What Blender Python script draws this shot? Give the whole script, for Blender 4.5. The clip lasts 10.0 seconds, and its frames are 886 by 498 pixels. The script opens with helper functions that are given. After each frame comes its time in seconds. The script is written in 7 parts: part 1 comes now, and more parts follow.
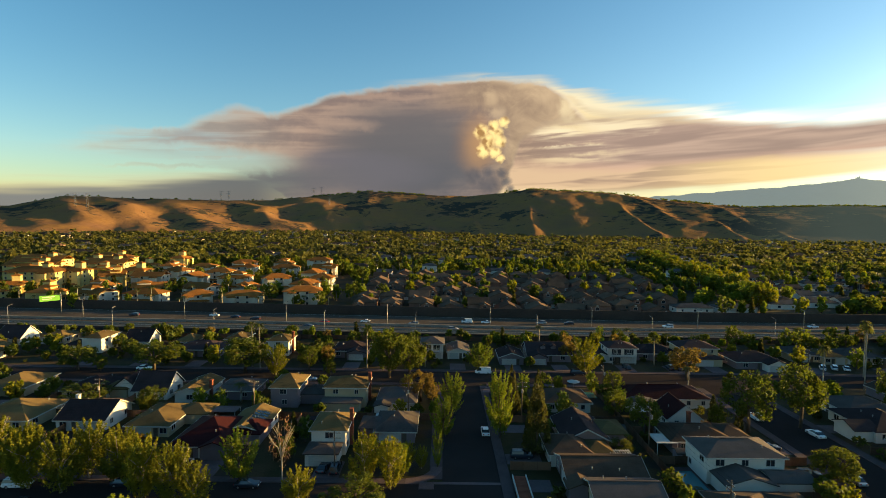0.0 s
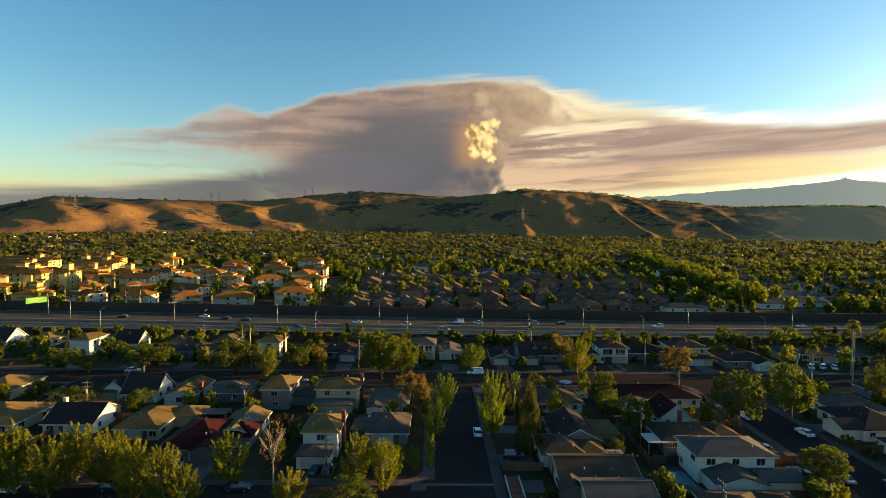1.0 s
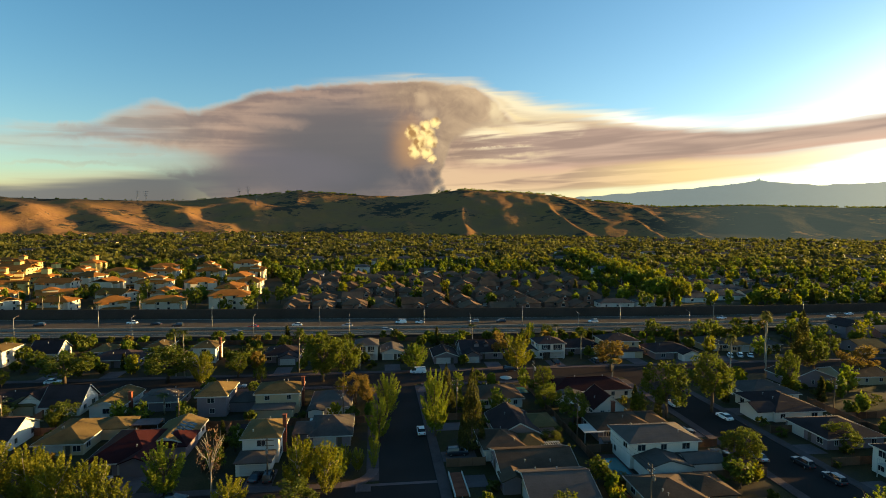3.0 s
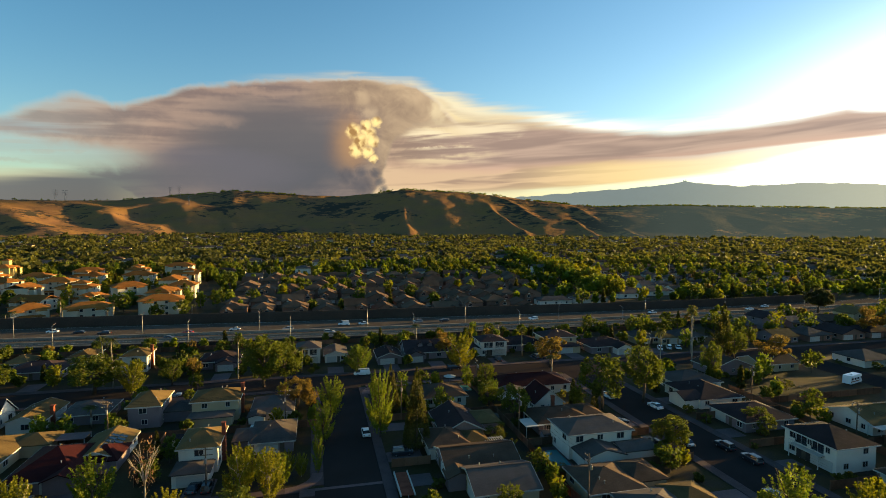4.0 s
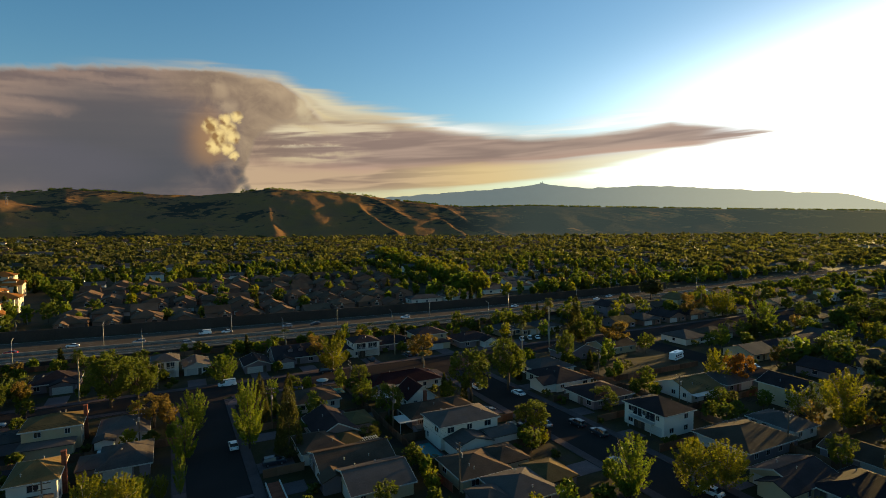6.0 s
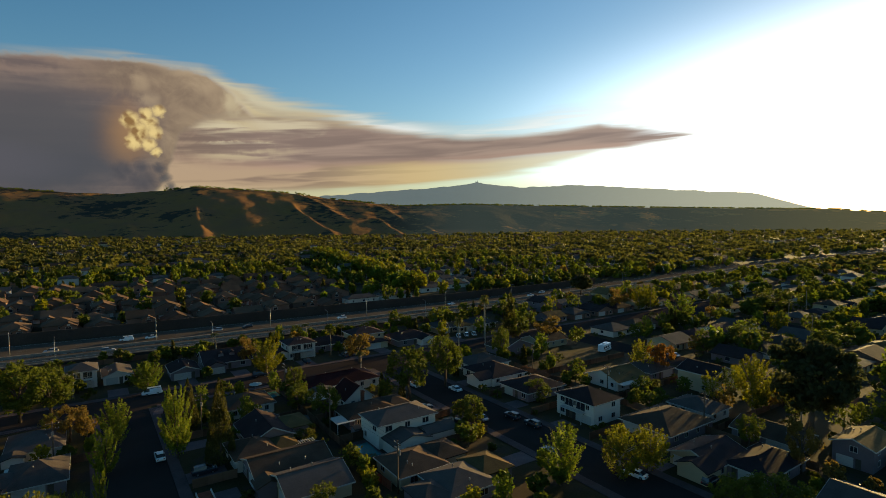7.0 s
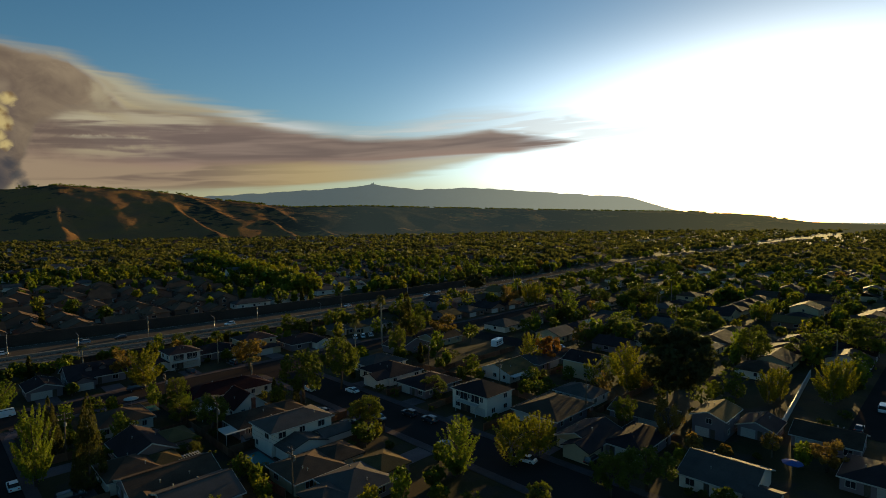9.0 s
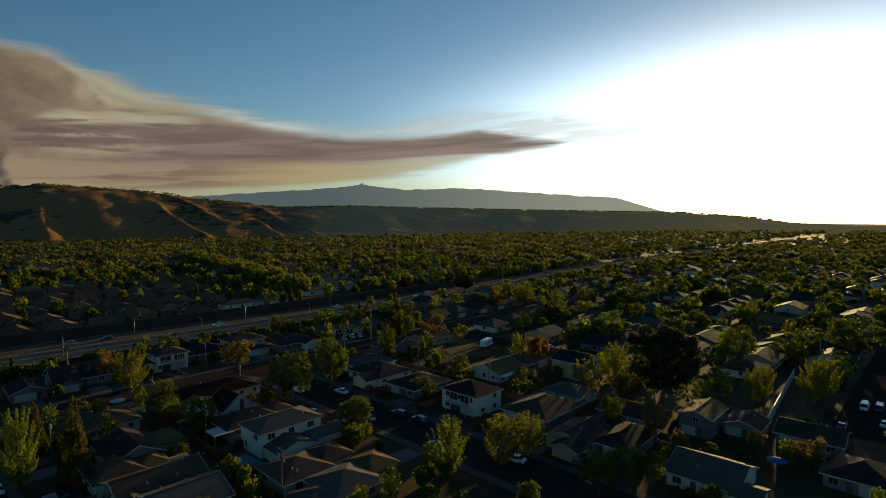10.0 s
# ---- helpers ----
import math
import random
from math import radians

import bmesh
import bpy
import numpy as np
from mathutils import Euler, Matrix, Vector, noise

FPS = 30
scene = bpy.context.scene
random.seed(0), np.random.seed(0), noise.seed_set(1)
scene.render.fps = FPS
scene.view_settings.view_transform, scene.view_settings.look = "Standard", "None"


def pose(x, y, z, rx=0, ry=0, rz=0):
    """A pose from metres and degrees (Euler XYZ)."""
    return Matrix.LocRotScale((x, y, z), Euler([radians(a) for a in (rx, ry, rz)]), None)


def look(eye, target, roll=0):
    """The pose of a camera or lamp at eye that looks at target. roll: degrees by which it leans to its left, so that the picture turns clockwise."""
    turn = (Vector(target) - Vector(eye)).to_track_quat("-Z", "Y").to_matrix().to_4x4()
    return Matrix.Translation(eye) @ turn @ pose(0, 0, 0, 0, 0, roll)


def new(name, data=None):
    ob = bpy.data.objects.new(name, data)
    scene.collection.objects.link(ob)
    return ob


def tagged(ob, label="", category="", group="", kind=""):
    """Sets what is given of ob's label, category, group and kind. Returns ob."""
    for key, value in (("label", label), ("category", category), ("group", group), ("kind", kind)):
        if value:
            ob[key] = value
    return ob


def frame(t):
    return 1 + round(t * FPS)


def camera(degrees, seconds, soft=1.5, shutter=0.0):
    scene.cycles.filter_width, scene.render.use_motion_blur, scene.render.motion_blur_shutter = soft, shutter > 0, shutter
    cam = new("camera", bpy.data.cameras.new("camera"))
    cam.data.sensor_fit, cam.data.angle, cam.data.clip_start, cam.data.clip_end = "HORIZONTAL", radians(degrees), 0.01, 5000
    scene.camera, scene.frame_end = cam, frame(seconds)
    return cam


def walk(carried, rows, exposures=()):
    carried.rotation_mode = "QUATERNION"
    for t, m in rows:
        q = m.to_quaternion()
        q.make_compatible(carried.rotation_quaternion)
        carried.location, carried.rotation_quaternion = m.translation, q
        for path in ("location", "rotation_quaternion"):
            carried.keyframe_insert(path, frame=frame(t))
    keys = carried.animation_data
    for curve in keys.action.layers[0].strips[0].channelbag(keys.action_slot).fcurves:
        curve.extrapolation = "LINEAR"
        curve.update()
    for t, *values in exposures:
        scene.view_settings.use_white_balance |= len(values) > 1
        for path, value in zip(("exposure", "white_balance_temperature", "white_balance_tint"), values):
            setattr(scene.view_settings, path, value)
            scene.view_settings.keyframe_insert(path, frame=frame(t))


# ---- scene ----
cam = camera(79.4, 10.0, soft=0.5)
EYE = 50.0
# seconds, x, y, z from the first eye, yaw, pitch, roll
PATH = [
    (0.0, 0.00, 0.00, 0.00, 0.00, -3.41, -0.70),
    (0.5, -0.08, 0.20, 0.05, -0.29, -3.41, -0.66),
    (1.0, -0.11, 0.25, 0.05, -0.91, -3.36, -0.66),
    (1.5, -0.13, 0.16, 0.04, -1.79, -3.32, -0.64),
    (2.0, -0.17, -0.03, 0.05, -3.19, -3.35, -0.61),
    (2.5, -0.23, -0.32, 0.10, -4.91, -3.34, -0.55),
    (4.0, -0.60, -1.51, 0.43, -13.42, -3.29, -0.29),
    (4.5, -0.77, -1.96, 0.57, -16.91, -3.25, -0.17),
    (5.0, -0.93, -2.40, 0.70, -20.42, -3.20, -0.03),
    (5.5, -1.09, -2.82, 0.79, -23.81, -3.20, -0.05),
    (7.0, -1.41, -3.84, 0.76, -34.03, -3.39, 0.21),
    (7.5, -1.45, -4.08, 0.62, -37.16, -3.38, 0.16),
    (8.0, -1.47, -4.26, 0.45, -40.05, -3.32, 0.17),
    (8.5, -1.49, -4.39, 0.26, -42.89, -3.26, 0.18),
    (9.0, -1.53, -4.49, 0.11, -45.10, -3.23, 0.21),
    (9.5, -1.63, -4.54, 0.05, -46.00, -3.22, 0.15),
    (10.0, -1.86, -4.59, 0.16, -46.27, -3.19, 0.12),
]
EXPOSURE = [(0.0, 1.72, 6900, 10), (2.5, 1.75, 6900, 10), (4.5, 1.62, 6750, 10), (5.5, 1.35, 6600, 10), (7.5, 0.85, 6400, 9), (9.0, 0.45, 6250, 8), (10.0, 0.36, 6200, 8)]
walk(cam, [(t, pose(x, y, EYE + z, 90 + pitch, roll, yaw)) for t, x, y, z, yaw, pitch, roll in PATH], EXPOSURE)

# ---- light: a low evening sun, clear sky, haze round the sun ----
SUN_AZ, SUN_EL = 77.8, 6.4          # degrees right of the y axis, degrees above the horizon
sun_dir = Vector((math.sin(radians(SUN_AZ)) * math.cos(radians(SUN_EL)), math.cos(radians(SUN_AZ)) * math.cos(radians(SUN_EL)), math.sin(radians(SUN_EL))))
sun = new("sun", bpy.data.lights.new("sun", "SUN"))
sun.data.energy, sun.data.angle, sun.data.color = 5.0, radians(0.6), (1.0, 0.69, 0.25)
sun.matrix_world = look(sun_dir * 100, (0, 0, 0))


class Nodes:
    """Short hands for a node tree."""

    def __init__(self, tree):
        self.t = tree
        tree.nodes.clear()

    def n(self, kind, ins=None):
        node = self.t.nodes.new(kind)
        for name, value in (ins or {}).items():
            self.put(node.inputs[name], value)
        return node

    def put(self, socket, value):
        if isinstance(value, bpy.types.NodeSocket):
            self.t.links.new(value, socket)
        elif value is not None:
            socket.default_value = value

    def m(self, op, a, b=None, c=None, clamp=False):
        node = self.n("ShaderNodeMath")
        node.operation, node.use_clamp = op, clamp
        for s, v in zip(node.inputs, (a, b, c)):
            self.put(s, v)
        return node.outputs[0]

    def ramp(self, fac, stops, smooth=True):
        node = self.n("ShaderNodeValToRGB")
        node.color_ramp.interpolation = "EASE" if smooth else "LINEAR"
        el = node.color_ramp.elements
        while len(el) < len(stops):
            el.new(0.5)
        for e, (p, c) in zip(el, stops):
            e.position = p
            e.color = (c, c, c, 1) if isinstance(c, (int, float)) else (*c, 1)
        self.put(node.inputs[0], fac)
        return node.outputs[0]

    def step(self, v, lo, hi):
        node = self.n("ShaderNodeMapRange")
        node.interpolation_type = "SMOOTHSTEP"
        for s, q in zip(node.inputs, (v, lo, hi, 0.0, 1.0)):
            self.put(s, q)
        return node.outputs[0]

    def mix(self, fac, a, b):
        node = self.n("ShaderNodeMix")
        node.data_type = "RGBA"
        for s, v in ((node.inputs[0], fac), (node.inputs[6], a), (node.inputs[7], b)):
            if isinstance(v, tuple) and len(v) == 3:
                v = (*v, 1)
            self.put(s, v)
        return node.outputs[2]

    def noise(self, vec, scale, detail=4.0, rough=0.55, dist=0.0):
        node = self.n("ShaderNodeTexNoise", ins={"Vector": vec, "Scale": scale, "Detail": detail, "Roughness": rough, "Distortion": dist})
        return node.outputs["Fac"]


world = bpy.data.worlds.new("world")
scene.world = world
world.use_nodes = True
w = Nodes(world.node_tree)
sky = w.n("ShaderNodeTexSky")
sky.sky_type, sky.sun_disc, sky.sun_elevation, sky.sun_rotation = "NISHITA", False, radians(SUN_EL), radians(SUN_AZ)
sky.altitude, sky.air_density, sky.dust_density, sky.ozone_density = 60.0, 1.0, 0.35, 2.5
vivid = w.n("ShaderNodeHueSaturation", ins={"Hue": 0.495, "Saturation": 1.20, "Color": sky.outputs[0]})
sky_bg = w.n("ShaderNodeBackground", ins={"Color": vivid.outputs[0], "Strength": 0.086})
# haze lit by the sun: an aureole, drawn out along the horizon
hx, hy, hz = w.n("ShaderNodeSeparateXYZ", ins={0: w.n("ShaderNodeTexCoord").outputs["Generated"]}).outputs
sky_az = w.m("MULTIPLY", w.m("ARCTAN2", hx, hy), 57.2958)
sky_el = w.m("MULTIPLY", w.m("ARCSINE", hz), 57.2958)
off = w.m("SUBTRACT", 180.0, w.m("ABSOLUTE", w.m("SUBTRACT", 180.0, w.m("ABSOLUTE", w.m("SUBTRACT", sky_az, SUN_AZ)))))
side, lift = w.m("DIVIDE", off, 3.0), w.m("SUBTRACT", sky_el, SUN_EL)
away = w.m("SQRT", w.m("ADD", w.m("MULTIPLY", side, side), w.m("MULTIPLY", lift, lift)))
glare = w.m("MULTIPLY", w.m("EXPONENT", w.m("MULTIPLY", w.m("POWER", w.m("DIVIDE", away, 9.3), 3.0), -1.0)), 1.05)
glare = w.m("ADD", glare, w.m("MULTIPLY", w.m("EXPONENT", w.m("MULTIPLY", w.m("POWER", w.m("DIVIDE", away, 19.0), 2.0), -1.0)), 0.075))
haze = w.n("ShaderNodeBackground", ins={"Color": (0.88, 0.95, 1.0, 1), "Strength": glare})
both = w.n("ShaderNodeAddShader")
w.put(both.inputs[0], sky_bg.outputs[0])
w.put(both.inputs[1], haze.outputs[0])
w.put(w.n("ShaderNodeOutputWorld").inputs[0], both.outputs[0])

# ---- materials ----
MATS = {}


def material(name, colour, rough=0.8, vary=0.25, grain=3.0, blotch=0.15, bump=0.0, metal=0.0, second=None, rand=0.0, island=0.0, spec=0.06, rows=0.0):
    """A surface with grain and blotches at two scales, in metres. rand: variation from thing to thing, island: from piece to piece."""
    if name in MATS:
        return MATS[name]
    mat = bpy.data.materials.new(name)
    mat.use_nodes = True
    k = Nodes(mat.node_tree)
    pos = k.n("ShaderNodeNewGeometry").outputs["Position"]
    fine = k.noise(pos, grain, 5.0)
    wide_ = k.noise(pos, blotch, 3.0)
    f = k.m("ADD", k.m("MULTIPLY", k.m("SUBTRACT", fine, 0.5), vary), k.m("MULTIPLY", k.m("SUBTRACT", wide_, 0.5), vary * 1.4))
    if rand:
        f = k.m("ADD", f, k.m("MULTIPLY", k.m("SUBTRACT", k.n("ShaderNodeObjectInfo").outputs["Random"], 0.5), rand))
    if island:
        f = k.m("ADD", f, k.m("MULTIPLY", k.m("SUBTRACT", k.n("ShaderNodeNewGeometry").outputs["Random Per Island"], 0.5), island))
    base = colour
    if second:
        base = k.mix(k.step(k.noise(pos, blotch * 2.3, 4.0), 0.42, 0.6), colour, second)
    col = k.n("ShaderNodeHueSaturation", ins={"Value": k.m("ADD", 1.0, k.m("MULTIPLY", f, 2.0))})
    k.put(col.inputs["Color"], (*base, 1) if isinstance(base, tuple) else base)
    b = k.n("ShaderNodeBsdfPrincipled", ins={"Base Color": col.outputs[0], "Roughness": rough, "Metallic": metal, "Specular IOR Level": spec})
    if bump or rows:
        h = fine
        if rows:
            z = k.n("ShaderNodeSeparateXYZ", ins={0: pos}).outputs[2]
            saw = k.m("FRACT", k.m("MULTIPLY", z, rows))
            h = k.m("ADD", k.m("MULTIPLY", fine, 0.5), saw)
        bp = k.n("ShaderNodeBump", ins={"Strength": max(bump, 0.25), "Distance": 0.05, "Height": h})
        k.put(b.inputs["Normal"], bp.outputs[0])
    k.put(k.n("ShaderNodeOutputMaterial").inputs[0], b.outputs[0])
    MATS[name] = mat
    return mat


def leaf_material(name, colour, light, island=0.5, through_=0.44, rand=0.25, patch=0.35, uneven=0.8):
    """Leaves: each clump its own tone, and sunlight that shines through."""
    if name in MATS:
        return MATS[name]
    mat = bpy.data.materials.new(name)
    mat.use_nodes = True
    k = Nodes(mat.node_tree)
    geo = k.n("ShaderNodeNewGeometry")
    r = k.m("ADD", k.m("MULTIPLY", geo.outputs["Random Per Island"], island), k.m("MULTIPLY", k.n("ShaderNodeObjectInfo").outputs["Random"], rand))
    big = k.noise(geo.outputs["Position"], patch, 3.0)
    col = k.mix(k.m("ADD", k.m("MULTIPLY", r, 0.7), k.m("MULTIPLY", k.m("SUBTRACT", big, 0.4), uneven), clamp=True), colour, light)
    d = k.n("ShaderNodeBsdfPrincipled", ins={"Base Color": col, "Roughness": 0.7, "Specular IOR Level": 0.2})
    shine = k.n("ShaderNodeHueSaturation", ins={"Hue": 0.507, "Saturation": 1.05, "Value": 1.3, "Color": col})
    tr = k.n("ShaderNodeBsdfTranslucent", ins={"Color": shine.outputs[0]})
    mx = k.n("ShaderNodeMixShader", ins={0: through_})
    k.put(mx.inputs[1], d.outputs[0])
    k.put(mx.inputs[2], tr.outputs[0])
    k.put(k.n("ShaderNodeOutputMaterial").inputs[0], mx.outputs[0])
    MATS[name] = mat
    return mat


ROOFS = {
    "tan": material("roof_tan_shingle", (0.112, 0.073, 0.030), 0.85, 0.35, 4.0, 0.3, 0.3, rand=0.25, rows=4.5),
    "dark": material("roof_dark_shingle", (0.036, 0.024, 0.024), 0.85, 0.35, 4.0, 0.3, 0.3, rand=0.25, rows=4.5),
    "grey": material("roof_grey_shingle", (0.076, 0.062, 0.055), 0.8, 0.3, 4.0, 0.3, 0.3, rand=0.25, rows=4.5),
    "brown": material("roof_brown_shingle", (0.068, 0.044, 0.030), 0.85, 0.35, 4.0, 0.3, 0.3, rand=0.25, rows=4.5),
    "red": material("roof_dark_red_tile", (0.034, 0.008, 0.008), 0.75, 0.3, 4.0, 0.3, 0.3, rand=0.2, rows=3.5),
    "terracotta": material("roof_terracotta_tile", (0.225, 0.088, 0.019), 0.8, 0.35, 3.0, 0.2, 0.3, rand=0.25, rows=3.0),
    "clay": material("roof_faded_clay_tile", (0.098, 0.060, 0.038), 0.85, 0.35, 3.0, 0.2, 0.3, rand=0.3, rows=3.0),
}
WALLS = {
    "white": material("white_stucco", (0.620, 0.545, 0.460), 0.85, 0.08, 6.0, 0.4, 0.1),
    "cream": material("cream_stucco", (0.420, 0.320, 0.200), 0.85, 0.1, 6.0, 0.4, 0.1, rand=0.08),
    "grey": material("grey_siding", (0.187, 0.143, 0.148), 0.8, 0.12, 6.0, 0.4, 0.1, rand=0.15),
    "pink": material("pinkish_siding", (0.282, 0.171, 0.144), 0.8, 0.12, 6.0, 0.4, 0.1),
    "tan": material("tan_stucco", (0.187, 0.108, 0.080), 0.85, 0.12, 6.0, 0.4, 0.1, rand=0.15),
}
TRIM = material("white_trim_paint", (0.444, 0.414, 0.370), 0.6, 0.06)
GLASS = material("window_glass", (0.02, 0.024, 0.03), 0.06, 0.0, spec=0.8)
BRICK = material("red_brick", (0.207, 0.063, 0.037), 0.9, 0.4, 8.0, 1.0, 0.3)
WOOD = material("weathered_fence_wood", (0.136, 0.073, 0.044), 0.9, 0.35, 6.0, 0.3, 0.2, rand=0.35)
ASPHALT = material("asphalt", (0.038, 0.030, 0.027), 0.95, 0.25, 5.0, 0.06, 0.1, spec=0.0)
FWY = material("freeway_concrete_asphalt", (0.088, 0.070, 0.054), 0.95, 0.3, 2.0, 0.05, spec=0.0)
CONCRETE = material("concrete", (0.127, 0.090, 0.087), 0.9, 0.3, 3.0, 0.2, 0.1, rand=0.1)
PAVE = material("dull_pavement_concrete", (0.086, 0.061, 0.059), 0.95, 0.3, 3.0, 0.2)
# cream stucco with the low sun's yellow mixed into its colour
SUN_YELLOW = material("sun_yellow_stucco", (0.56, 0.42, 0.16), 0.85, 0.1, 6.0, 0.4, 0.1, rand=0.12)
SAND = material("sand_stucco", (0.48, 0.42, 0.33), 0.85, 0.1, 6.0, 0.4, 0.1, rand=0.12)
BARRIER = material("pale_barrier_concrete", (0.24, 0.20, 0.16), 0.9, 0.25, 2.0, 0.1)
LANE = material("worn_lane_paint", (0.17, 0.155, 0.13), 0.8, 0.4, 2.0, 0.5)
LINE = material("road_paint", (0.481, 0.474, 0.444), 0.7, 0.3, 2.0, 0.5)
SOUNDWALL = material("brown_block_wall", (0.056, 0.043, 0.036), 0.95, 0.3, 1.5, 0.08, 0.2)
POLE_WOOD = material("utility_pole_wood", (0.12, 0.085, 0.06), 0.9, 0.3, 5.0)
STEEL = material("galvanised_steel", (0.26, 0.25, 0.24), 0.5, 0.12, 4.0, metal=0.5)
BARK = material("bark", (0.10, 0.075, 0.055), 0.95, 0.4, 6.0, 0.5, 0.3)
PALEBARK = material("pale_bark", (0.26, 0.22, 0.17), 0.95, 0.4, 6.0, 0.5, 0.3)
POOL = material("pool_water", (0.03, 0.17, 0.18), 0.05, 0.1, spec=0.6)
SIGN = material("sign_green", (0.13, 0.33, 0.05), 0.5, 0.05)
BLUE_CLOTH = material("blue_canvas", (0.05, 0.09, 0.26), 0.85, 0.15, 4.0)
RUBBER = material("tyre_rubber", (0.02, 0.02, 0.02), 0.9, 0.1)
LAMP_GLASS = material("lamp_lens", (0.6, 0.6, 0.58), 0.2, 0.0, spec=0.6)
TAIL = material("tail_lens", (0.30, 0.01, 0.01), 0.2, 0.0, spec=0.6)
PAINTS = {
    "white": material("car_white", (0.75, 0.75, 0.74), 0.25, 0.03, spec=0.6),
    "silver": material("car_silver", (0.42, 0.43, 0.44), 0.25, 0.03, metal=0.5),
    "dark": material("car_dark", (0.03, 0.032, 0.038), 0.22, 0.03, spec=0.6),
    "red": material("car_red", (0.32, 0.02, 0.02), 0.25, 0.03, spec=0.6),
    "blue": material("car_blue", (0.03, 0.06, 0.16), 0.25, 0.03, spec=0.6),
}
LEAF = {
    "ash": leaf_material("leaf_yellow_green", (0.090, 0.098, 0.009), (0.265, 0.228, 0.015)),
    "pear": leaf_material("leaf_fresh_green", (0.080, 0.112, 0.010), (0.215, 0.225, 0.020)),
    "oak": leaf_material("leaf_dark_green", (0.052, 0.066, 0.008), (0.140, 0.150, 0.015)),
    "dome": leaf_material("leaf_dull_green", (0.037, 0.041, 0.015), (0.077, 0.077, 0.022)),
    "cypress": leaf_material("leaf_cypress", (0.036, 0.038, 0.008), (0.085, 0.074, 0.013)),
    "autumn": leaf_material("leaf_autumn_brown", (0.120, 0.080, 0.021), (0.255, 0.165, 0.032)),
    "red": leaf_material("leaf_autumn_red", (0.150, 0.060, 0.014), (0.270, 0.135, 0.020)),
    "bare": leaf_material("leaf_dry", (0.182, 0.097, 0.054), (0.274, 0.155, 0.082)),
    "palm": leaf_material("palm_frond", (0.056, 0.068, 0.015), (0.133, 0.118, 0.022)),
    "shrub": leaf_material("leaf_shrub", (0.056, 0.064, 0.010), (0.135, 0.122, 0.019)),
}
FAR_LEAF = leaf_material("leaf_far_trees", (0.024, 0.029, 0.010), (0.140, 0.126, 0.022), island=0.6, patch=0.022, uneven=2.2)

# ---- small builders ----


def mesh_of(name, verts, faces, mat=None, smooth=False):
    me = bpy.data.meshes.new(name)
    me.from_pydata([tuple(v) for v in verts], [], [tuple(f) for f in faces])
    if mat:
        me.materials.append(mat)
    if smooth:
        me.polygons.foreach_set("use_smooth", [True] * len(me.polygons))
    me.update()
    return me


def quads_mesh(name, v, mat):
    """A mesh of loose quads from an array n x 4 x 3."""
    n = len(v)
    me = bpy.data.meshes.new(name)
    me.vertices.add(n * 4)
    me.vertices.foreach_set("co", np.asarray(v, dtype=np.float32).ravel())
    me.loops.add(n * 4)
    me.loops.foreach_set("vertex_index", np.arange(n * 4, dtype=np.int32))
    me.polygons.add(n)
    me.polygons.foreach_set("loop_start", np.arange(0, n * 4, 4, dtype=np.int32))
    me.materials.append(mat)
    me.update(calc_edges=True)
    return me


BOX_F = ((0, 3, 2, 1), (4, 5, 6, 7), (0, 1, 5, 4), (1, 2, 6, 5), (2, 3, 7, 6), (3, 0, 4, 7))


class Solid:
    """Collects boxes, prisms and tubes into one mesh."""

    def __init__(self):
        self.v, self.f = [], []

    def add(self, verts, faces):
        o = len(self.v)
        self.v += [tuple(q) for q in verts]
        self.f += [tuple(i + o for i in q) for q in faces]
        return self

    def box(self, x0, x1, y0, y1, z0, z1, taper=0.0):
        t = taper
        return self.add([(x0, y0, z0), (x1, y0, z0), (x1, y1, z0), (x0, y1, z0), (x0 + t, y0 + t, z1), (x1 - t, y0 + t, z1), (x1 - t, y1 - t, z1), (x0 + t, y1 - t, z1)], BOX_F)

    def tube(self, a, b, ra, rb, n=7):
        a, b = Vector(a), Vector(b)
        q = (b - a).to_track_quat("Z", "Y")
        ring = [q @ Vector((math.cos(2 * math.pi * i / n), math.sin(2 * math.pi * i / n), 0)) for i in range(n)]
        vs = [a + r * ra for r in ring] + [b + r * rb for r in ring]
        fs = [(i, (i + 1) % n, n + (i + 1) % n, n + i) for i in range(n)] + [tuple(range(n))[::-1], tuple(range(n, 2 * n))]
        return self.add(vs, fs)

    def mesh(self, name, mat, smooth=False):
        return mesh_of(name, self.v, self.f, mat, smooth)


def thing(name, m, label, category, group="", kind=""):
    ob = new(name)
    ob.empty_display_size = 0.5
    ob.matrix_world = m
    return tagged(ob, label, category, group, kind)


def part(name, me, parent, m=None, label=""):
    ob = new(name, me)
    ob.parent = parent
    if m is not None:
        ob.matrix_basis = m
    if label:
        tagged(ob, label)
    return ob


CACHE = {}


def cached(key, build):
    if key not in CACHE:
        CACHE[key] = build()
    return CACHE[key]

# ---- ground, hills, distance ----


